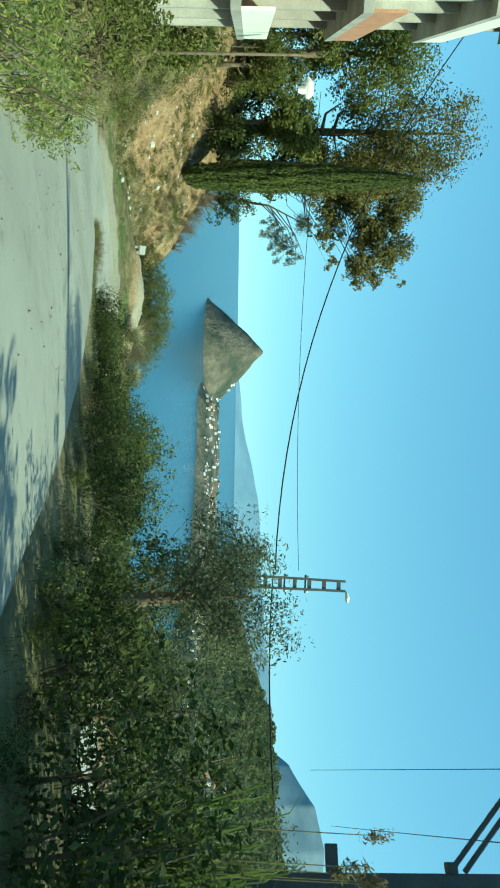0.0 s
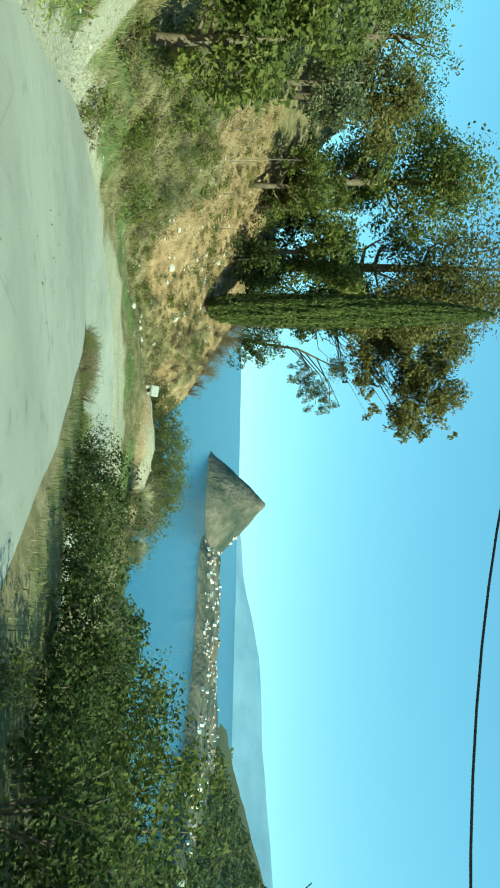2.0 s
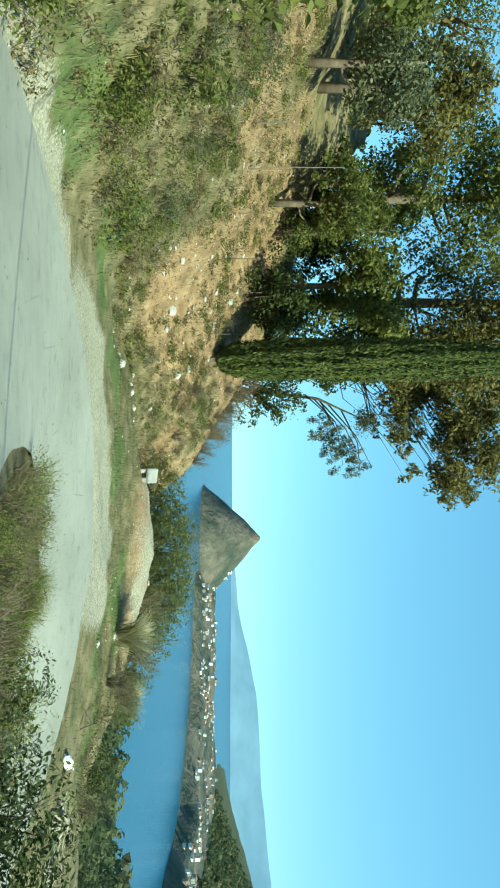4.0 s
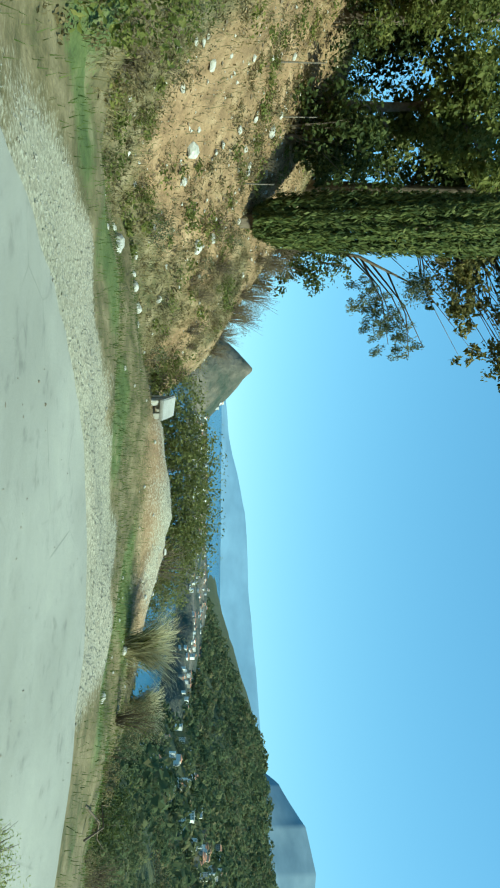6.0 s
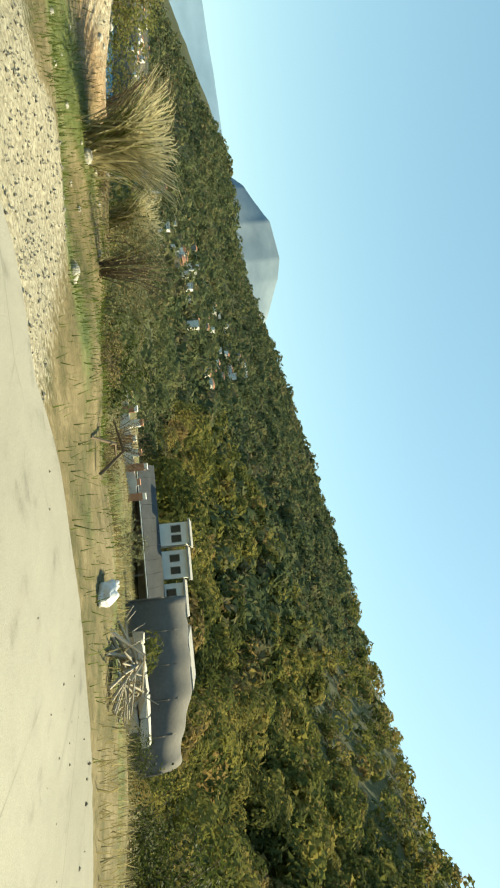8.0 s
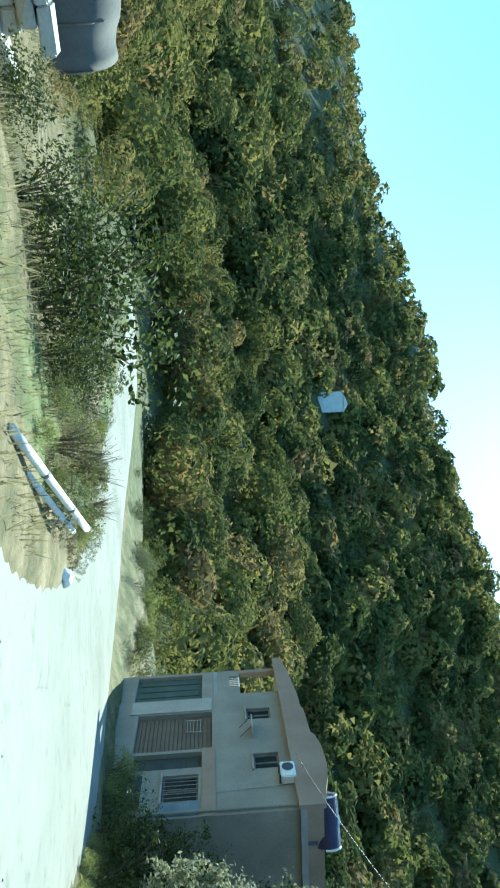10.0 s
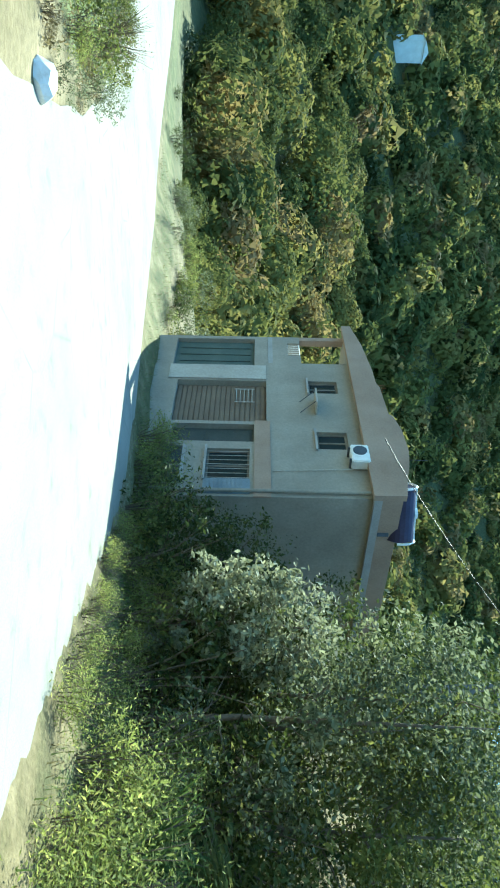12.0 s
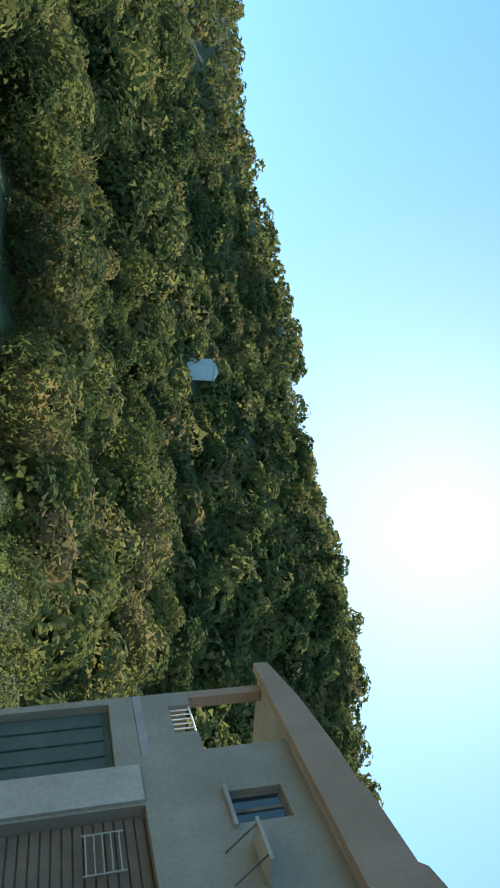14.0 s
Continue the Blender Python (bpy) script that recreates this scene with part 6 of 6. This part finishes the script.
def roadside_house():
    H = thing("roadside_house", HOUSE, "two storey grey plastered house with flat roof beside the road", "house")
    L, D, W = 8.06, 7.2, 0.3
    rows = []

    def wall_row(z0, z1, holes, x0, x1=L):
        """Front wall between two heights, with holes (x0, x1, bottom, top)."""
        x = x0
        for a, b, lo, hi in sorted(holes):
            if a > x:
                rows.append((x, a, 0, W, z0, z1))
            if lo > z0:
                rows.append((a, b, 0, W, z0, lo))
            if hi < z1:
                rows.append((a, b, 0, W, hi, z1))
            x = b
        if x < x1:
            rows.append((x, x1, 0, W, z0, z1))

    wall_row(-1.4, 3.42, [(0.06, 1.8, 0.35, 2.98), (2.72, 4.88, 0.6, 3.36), (5.02, 5.83, 0.7, 3.0), (6.15, 7.4, 1.75, 2.9)], -0.12)
    wall_row(3.42, 6.0, [(2.68, 3.36, 4.65, 5.55), (5.33, 6.1, 4.75, 5.6)], 1.62)
    for r in rows:
        part("front_wall", block(*r), PLASTER, H)
    part("near_wall", block(L - W, L, W, D, -1.4, 6.0), PLASTER, H)
    part("far_wall", blocks([(-0.12, W - 0.12, W, D, -1.4, 3.42), (1.62, 1.62 + W, W, D - W, 3.42, 6.0)]), PLASTER, H)
    part("back_wall", block(W - 0.12, L - W, D - W, D, -1.4, 6.0), PLASTER, H)
    part("floor_slab", blocks([(W - 0.12, L - W, W, D - W, 3.2, 3.4), (W - 0.12, L - W, W, D - W, -0.2, 0.0)]), CONCRETE, H)
    part("balcony_slab", block(-0.12, 1.62, 0.0, D - 2, 3.43, 3.58), CONCRETE, H)
    part("balcony_parapet", blocks([(-0.12, 0.3, 0.0, 0.14, 3.58, 4.5), (1.1, 1.62, 0.0, 0.14, 3.58, 4.5), (0.3, 1.1, 0.0, 0.14, 3.58, 4.08), (-0.12, 0.02, 0.14, D - 2, 3.58, 4.5)]), PLASTER, H)
    rail = part("balcony_rail", tube([[(0.3, 0.07, 4.48, 0.02), (1.1, 0.07, 4.48, 0.02)]], 6), WHITE, H, "white metal rail set in the parapet")
    for k in range(6):
        x = 0.36 + k * 0.136
        part("baluster", tube([[(x, 0.07, 4.07, 0.014), (x, 0.07, 4.48, 0.014)]], 5), WHITE, rail)
    part("balcony_post", block(-0.12, 0.1, 0.0, 0.22, 4.5, 6.0), REDWALL, H)
    part("balcony_door", block(0.5, 1.3, D - 2.1, D - 2.04, 3.58, 5.6), DARKWOOD, H, "dark door at the back of the balcony")
    part("back_partition", block(0.02, 1.62, D - 2.03, D - 1.9, 3.58, 6.0), PLASTER, H)
    part("string_course", blocks([(4.9, L + 0.04, -0.05, 0.0, 3.02, 3.46)]), REDWALL, H, "brown band between the storeys")
    roof = part("roof", block(-0.2, L + 0.15, -0.12, D + 0.15, 6.0, 6.2), CONCRETE, H, "flat concrete roof slab")
    outline = ((-0.45, 5.96), (L + 0.2, 5.96), (L + 0.2, 6.76), (7.6, 6.88), (7.15, 7.0), (6.5, 7.1), (5.6, 7.07), (4.9, 6.93), (4.8, 6.82), (3.4, 6.76), (3.2, 6.68), (2.4, 6.66), (0.8, 6.5), (-0.45, 6.26))
    bm = bmesh.new()
    rings = [[bm.verts.new((px, yy, pz)) for px, pz in outline] for yy in (-0.3, -0.13)]
    bm.faces.new(rings[0])
    bm.faces.new(rings[1][::-1])
    for k in range(len(outline)):
        n_ = (k + 1) % len(outline)
        bm.faces.new((rings[0][n_], rings[0][k], rings[1][k], rings[1][n_]))
    part("parapet", bm, REDWALL, roof, "brown rendered parapet with a rising uneven top")
    part("side_parapet", block(L + 0.0, L + 0.15, -0.12, D, 6.2, 6.7), REDWALL, roof)
    for x, up in ((2.75, 7.05), (3.0, 6.95), (7.55, 7.3)):
        for q in (0.0, 0.13):
            part("starter_bar", tube([[(x + q, 0.05, 6.15, 0.01), (x + q + 0.03, 0.05, up, 0.01)]], 4), RUST, roof, "rusty reinforcing bar")
    part("antenna_rod", tube([[(6.2, 0.2, 6.15, 0.012), (6.25, 0.2, 7.75, 0.008)]], 5), STEEL, roof, "thin antenna rod")
    door = part("garage_door", block(0.07, 1.79, 0.16, 0.22, 0.35, 2.97), GARAGE, H, "dark green garage door")
    for k in range(4):
        part("panel", block(0.13 + k * 0.42, 0.49 + k * 0.42, 0.13, 0.16, 0.5, 2.85, 0.01), GARAGE, door)
    part("pilaster", block(1.86, 2.66, -0.05, 0.0, 0.3, 3.36), PALE, H, "pale concrete pier")
    sh = part("shop_shutter", block(2.73, 4.87, 0.22, 0.27, 0.6, 3.35), BROWNDOOR, H, "brown roller shutter")
    for k in range(18):
        part("slat", block(2.75, 4.85, 0.18, 0.22, 0.64 + k * 0.15, 0.76 + k * 0.15), BROWNDOOR, sh)
    gr = part("grille", tube([[(3.05, 0.1, 2.45 + k * 0.12, 0.012), (3.75, 0.1, 2.45 + k * 0.12, 0.012)] for k in range(5)], 5), PALE, H, "pale iron grille")
    for gx in (3.05, 3.75):
        part("grille_frame", tube([[(gx, 0.1, 2.4, 0.016), (gx, 0.1, 3.0, 0.016)]], 5), PALE, gr)
    door2 = part("entrance_door", block(5.03, 5.82, 0.18, 0.23, 0.7, 2.99), DARKWOOD, H, "dark wooden entrance door")
    for z0, z1 in ((0.82, 1.6), (1.7, 2.45), (2.55, 2.9)):
        part("door_panel", block(5.13, 5.72, 0.15, 0.18, z0, z1, 0.01), DARKWOOD, door2)
    part("handle", tube([[(5.68, 0.1, 1.65, 0.015), (5.68, 0.1, 1.79, 0.015)]], 6), STEEL, door2)

    def window(x0, x1, z0, z1, shutters):
        f = part("window", blocks([(x0, x1, 0.1, 0.16, z0, z0 + 0.06), (x0, x1, 0.1, 0.16, z1 - 0.06, z1), (x0, x0 + 0.06, 0.1, 0.16, z0 + 0.06, z1 - 0.06), (x1 - 0.06, x1, 0.1, 0.16, z0 + 0.06, z1 - 0.06), ((x0 + x1) / 2 - 0.03, (x0 + x1) / 2 + 0.03, 0.1, 0.16, z0 + 0.06, z1 - 0.06)]), WOOD, H)
        part("pane", block(x0 + 0.06, (x0 + x1) / 2 - 0.03, 0.12, 0.135, z0 + 0.06, z1 - 0.06), GLASS, f)
        part("pane", block((x0 + x1) / 2 + 0.03, x1 - 0.06, 0.12, 0.135, z0 + 0.06, z1 - 0.06), GLASS, f)
        part("sill", block(x0 - 0.08, x1 + 0.08, -0.08, 0.1, z0 - 0.06, z0), CONCRETE, f)
        for a, b in shutters:
            s = part("shutter", block(a, b, -0.05, -0.003, z0 - 0.02, z1 + 0.02), FADED, H, "faded blue-grey louvred shutter")
            for k in range(int((z1 - z0) / 0.11) - 1):
                part("slat", block(a + 0.05, b - 0.05, -0.075, -0.051, z0 + 0.06 + k * 0.11, z0 + 0.13 + k * 0.11), FADED, s)
        return f

    window(2.68, 3.36, 4.65, 5.55, ())
    window(5.33, 6.1, 4.75, 5.6, ())
    w3 = window(6.15, 7.4, 1.75, 2.9, ((7.44, 7.98),))
    for k in range(7):
        part("bar", tube([[(6.24 + k * 0.18, 0.03, 1.72, 0.01), (6.24 + k * 0.18, 0.03, 2.92, 0.01)]], 5), PALE, w3, "pale window bar")
    for a, b in ((6.1, 6.8), (6.95, 7.55)):
        vent = part("cellar_window", block(a, b, -0.03, -0.004, 0.55, 1.08), DARKWOOD, H, "small dark cellar window")
        part("lintel", block(a - 0.06, b + 0.06, -0.06, -0.004, 1.09, 1.17), CONCRETE, vent)
    aw = part("awning", block(3.75, 4.5, -0.45, -0.02, 4.78, 4.83), PALE, H, "small pale awning")
    for x in (3.85, 4.4):
        part("strut", tube([[(x, -0.42, 4.78, 0.012), (x, -0.01, 4.35, 0.012)]], 5), STEEL, aw)
    ac = part("air_conditioner", block(6.28, 7.0, -0.34, -0.04, 5.56, 6.04, 0.03), WHITE, H, "white air conditioner on the wall")
    part("fan_grille", tube([[(6.55, -0.343, 5.8, 0.19), (6.55, -0.36, 5.8, 0.18)]], 16), STEEL, ac)
    for x in (6.4, 6.88):
        part("bracket", block(x - 0.02, x + 0.02, -0.32, -0.004, 5.5, 5.555), STEEL, ac)
    part("pipe", tube([[(7.05, -0.1, 5.6, 0.012), (7.05, -0.04, 4.4, 0.012), (7.1, -0.03, 3.5, 0.012)]], 6), PALE, ac)
    part("drain_pipe", tube([[(7.92, -0.08, 5.95, 0.05), (7.92, -0.08, 0.0, 0.05)]], 8), PLASTER, H)
    return H


roadside_house()


def water_tank():
    ob = thing("water_tank", HOUSE @ pose(7.75, 0.75, 6.2, 0, 0, 62), "dark plastic water tank with white rim on the roof", "water tank")
    part("barrel", tube([[(-0.72, 0, 0.62, 0.28), (-0.68, 0, 0.62, 0.37), (0.68, 0, 0.62, 0.37), (0.72, 0, 0.62, 0.28)]], 20), TANK, ob, shade=False)
    for x in (-0.72, 0.72):
        part("rim", tube([[(x, math.cos(q) * 0.39, 0.62 + math.sin(q) * 0.39, 0.03) for q in np.linspace(-0.3, 3.44, 13)]], 6), WHITE, ob, "white plastic rim")
    part("seam", tube([[(-0.7, 0, 1.01, 0.025), (0.7, 0, 1.01, 0.025)]], 6), WHITE, ob, "white plastic seam")
    part("lid", tube([[(0, 0, 0.97, 0.16), (0, 0, 1.05, 0.14)]], 12), WHITE, ob, "white lid")
    for x in (-0.5, 0.5):
        part("stand", block(x - 0.05, x + 0.05, -0.3, 0.3, 0.0, 0.29), STEEL, ob)


water_tank()


# ---- the house up on the hillside ----
def hillside_house():
    x, y = -16.3, 17.2
    z = height(-14.5, 18) - 0.8
    H = thing("hillside_house", pose(x, y, z, 0, 0, 28), "tall unfinished house of brick and concrete on the hillside", "house")
    for lvl in range(4):
        zb = lvl * 3.1
        part("slab", block(-4.6, 4.6, -4.6, 4.6, zb + 2.85, zb + 3.1), CONCRETE, H)
        part("wall", blocks([(-4, 4, -4, -3.75, zb, zb + 2.85), (-4, 4, 3.75, 4, zb, zb + 2.85), (-4, -3.75, -3.75, 3.75, zb, zb + 2.85)]), WHITEWASH if lvl in (0, 2) else BRICK, H)
        part("side_wall", blocks([(3.75, 4, -3.75, -1.2, zb, zb + 2.85), (3.75, 4, 0.3, 3.75, zb, zb + 2.85), (3.75, 4, -1.2, 0.3, zb, zb + 1.0)]), BRICK if lvl % 2 else WHITEWASH, H, "brick infill wall" if lvl % 2 else "")
        for q in (-4, -1.3, 1.4, 4):
            part("column", block(4.0, 4.25, q - 0.15, q + 0.15, zb, zb + 2.85), CONCRETE, H)
        part("railing", blocks([(4.5, 4.58, -4.5, 4.5, zb + 3.1, zb + 3.9)] if lvl < 3 else [(4.5, 4.58, -4.5, 4.5, zb + 3.1, zb + 3.4)]), BRICK if lvl % 2 else WHITEWASH, H, "bare brick balcony parapet" if lvl % 2 else "white balcony parapet")
        part("window_pane", block(3.85, 3.88, -1.15, 0.25, zb + 1.0, zb + 2.8), GLASS, H)
    dish = part("dish", tube([[(4.4, -3.0, 12.6, 0.06), (4.62, -3.1, 12.75, 0.42), (4.66, -3.12, 12.77, 0.44)]], 16), SHEET, H, "grey satellite dish")
    part("dish_mast", tube([[(4.4, -3, 12.3, 0.03), (4.4, -3, 12.9, 0.03)]], 6), STEEL, dish)


hillside_house()


# ---- down in the valley ----
def valley_shed():
    a, b = Vector((38.2, 85.0)), Vector((47.8, 71.2))
    ang = math.degrees(math.atan2(b.y - a.y, b.x - a.x))
    zz = height(43, 78)
    H = thing("long_shed", pose(a.x, a.y, zz, 0, 0, ang), "long low shed with grey sheet roof in the valley", "shed")
    L, top = 16.8, -15.0 - zz
    for k in range(7):
        part("post", block(k * 2.75, k * 2.75 + 0.18, -0.1, 0.1, -2, top - 1.25), WOOD, H)
    part("wall", blocks([(0, L, 3.2, 3.4, -2, top - 0.2), (0, 0.2, 0, 3.2, -2, top - 1.2), (L - 0.2, L, 0, 3.2, -2, top - 1.2)]), CONCRETE, H)
    for k in range(12):
        bm = block(k * 1.42 - 0.2, k * 1.42 + 1.2, -0.5, 3.7, 0, 0.06)
        bmesh.ops.rotate(bm, cent=(0, -0.5, 0), matrix=Matrix.Rotation(radians(17), 3, "X"), verts=bm.verts)
        bmesh.ops.translate(bm, vec=(0, 0, top - 1.35), verts=bm.verts)
        part("roof_sheet", bm, SHEET, H)
    g = part("gutter", tube([[(-0.2, -0.55, top - 1.4, 0.06), (L + 0.3, -0.55, top - 1.4, 0.06)]], 6), WHITE, H)


valley_shed()


def ruin():
    a, b = Vector((29.6, 87.0)), Vector((37.0, 78.4))
    zz = height(33.5, 82.5)
    H = thing("unfinished_wall", pose(a.x, a.y, zz, 0, 0, math.degrees(math.atan2(b.y - a.y, b.x - a.x))), "row of unfinished brick piers and white blocks", "ruin")
    base = -16.9 - zz
    for k in range(8):
        h = 1.0 + 0.4 * (k % 3)
        part("pier", block(k * 1.4, k * 1.4 + 0.7, -0.3, 0.4, base - 3, base + h), BRICK if k % 2 else WHITEWASH, H)
        part("block", block(k * 1.4 + 0.05, k * 1.4 + 0.65, -0.25, 0.35, base + h, base + h + 0.3), WHITEWASH if k % 2 else BRICK, H)
    part("low_wall", block(0.05, 10.4, 0.0, 0.25, base - 1, base + 0.85), WHITEWASH, H, "pale unfinished wall")
    part("footing", block(-0.4, 11.4, -0.5, 0.7, base - 3, base - 0.2), CONCRETE, H)


ruin()


def valley_house(x, y, w, d, h, turn, wall, label, gable=False):
    zz = height(x, y)
    H = thing("valley_house", pose(x, y, zz - 0.3, 0, 0, turn), label, "house")
    part("wall", block(-w / 2, w / 2, -d / 2, d / 2, -2, h), wall, H)
    if gable:
        bm = bmesh.new()
        e, r = 0.35, h + w * 0.22
        pts = [bm.verts.new(p) for p in ((-w / 2 - e, -d / 2 - e, h - 0.1), (w / 2 + e, -d / 2 - e, h - 0.1), (0, -d / 2 - e, r), (-w / 2 - e, d / 2 + e, h - 0.1), (w / 2 + e, d / 2 + e, h - 0.1), (0, d / 2 + e, r))]
        for f in ((0, 1, 2), (5, 4, 3), (0, 2, 5, 3), (2, 1, 4, 5), (1, 0, 3, 4)):
            bm.faces.new([pts[k] for k in f])
        part("roof", bm, wall, H)
    else:
        part("roof", block(-w / 2 - 0.3, w / 2 + 0.3, -d / 2 - 0.3, d / 2 + 0.3, h, h + 0.2), CONCRETE, H)
    for q in () if gable else (-0.22, 0.22):
        f = part("window", block(q * w - 0.4, q * w + 0.4, -d / 2 - 0.04, -d / 2 + 0.02, h - 1.9, h - 0.8), WOOD, H)
        part("pane", block(q * w - 0.33, q * w + 0.33, -d / 2 - 0.06, -d / 2 - 0.045, h - 1.83, h - 0.87), GLASS, f)
    return H


def tarpaulin_shed(x, y):
    """A low hangar under one big grey sheet that sags between its hoops."""
    H = thing("tarpaulin_shed", pose(x, y, height(x, y) - 0.3, 0, 0, -62), "low hangar covered with a faded grey tarpaulin", "shed")
    rows, L, w, h = [], 10.6, 3.1, 5.3
    n, m = 23, 13
    for a in range(n):
        px = -L / 2 + L * a / (n - 1)
        sag = 0.16 * abs(math.sin(a / (n - 1) * math.pi * 5))
        low = 1 - 0.22 * smooth(0.5, 1.0, np.float64(a / (n - 1)))
        for b in range(m):
            q = math.pi * b / (m - 1)
            rows.append((px, -w * math.cos(q), (h - sag) * low * math.sin(q) ** 0.42 - 0.4 + 0.05 * noise.noise((px, b, 3.0))))
    faces = [(a * m + b, a * m + b + 1, (a + 1) * m + b + 1, (a + 1) * m + b) for a in range(n - 1) for b in range(m - 1)]
    faces += [tuple(range(m))[::-1], tuple((n - 1) * m + b for b in range(m))]
    part("sheet", (rows, faces), TARP, H, shade=True)
    for k in range(6):
        px = -L / 2 + L * k / 5
        part("hoop", tube([[(px, -w * 1.02 * math.cos(q), h * 0.97 * math.sin(q) ** 0.42 * (1 - 0.22 * float(smooth(0.5, 1.0, np.float64(k / 5)))) - 0.38, 0.05) for q in np.linspace(0, math.pi, 13)]], 5), WOOD, H)


def retaining_wall():
    """A short dry-stone wall that holds the bank below the bend."""
    a, b = Vector((4.3, 49.2)), Vector((6.2, 45.9))
    e = (b - a).normalized()
    z0 = height(5.0, 48.0)
    H = thing("retaining_wall", pose(a.x, a.y, z0, 0, 0, math.degrees(math.atan2(e.y, e.x))), "pale dry-stone wall holding the bank", "wall")
    rng = random.Random(41)
    top = -10.5 - z0
    z = -0.5
    while z < top:
        hgt, x = rng.uniform(0.24, 0.42), rng.uniform(0, 0.4)
        while x < 3.4 - 0.5 * max(z, 0):
            wd = rng.uniform(0.3, 0.8)
            bm = block(x, x + wd - 0.02, -0.2 + rng.uniform(-0.05, 0.05), 0.25, z, z + hgt - 0.015, 0.03)
            for v in bm.verts:
                v.co += 0.09 * noise.noise_vector(v.co * 2.7)
            part("stone", bm, PALESTONE, H)
            x += wd
        z += hgt


retaining_wall()


for dx, dy, w, hh in ((0, 0, 3.4, 3.4), (-2.2, 3.0, 3.0, 4.2), (-4.2, 5.6, 2.4, 4.6), (1.4, -3.2, 2.6, 2.6)):
    valley_house(52.0 + dx, 77 + dy, w, 3.2, hh + 1.3, -60, WHITEWASH, "small white terraced house behind the long shed")
valley_house(56, 72, 5, 5, 4.6, -50, WHITEWASH, "small white house among the trees")
tarpaulin_shed(30.5, 58.8)


for x, y, w, d, h, mt, lb in ((181.1, 6.1, 5.0, 3.6, 6.5, WHITEWASH, "white hut high on the wooded hill"), (108.0, 8.9, 3.6, 2.6, 3.0, STONE, "pale stone ruin among the trees on the hill")):
    valley_house(x, y, w, d, h, 100, mt, lb, mt is WHITEWASH)

for ob in PROTOS + [S_DENSE, S_WEED, S_STRAW, S_BROAD, S_FROND, S_HEDGE, S_THICK, S_DARK, S_DARK2, S_MID, S_OLIVE, S_YELLOW, S_DRY, S_TWIG, S_BELT]:
    try:
        for o in (*ob.children_recursive, ob):
            bpy.data.objects.remove(o)
    except ReferenceError:
        pass
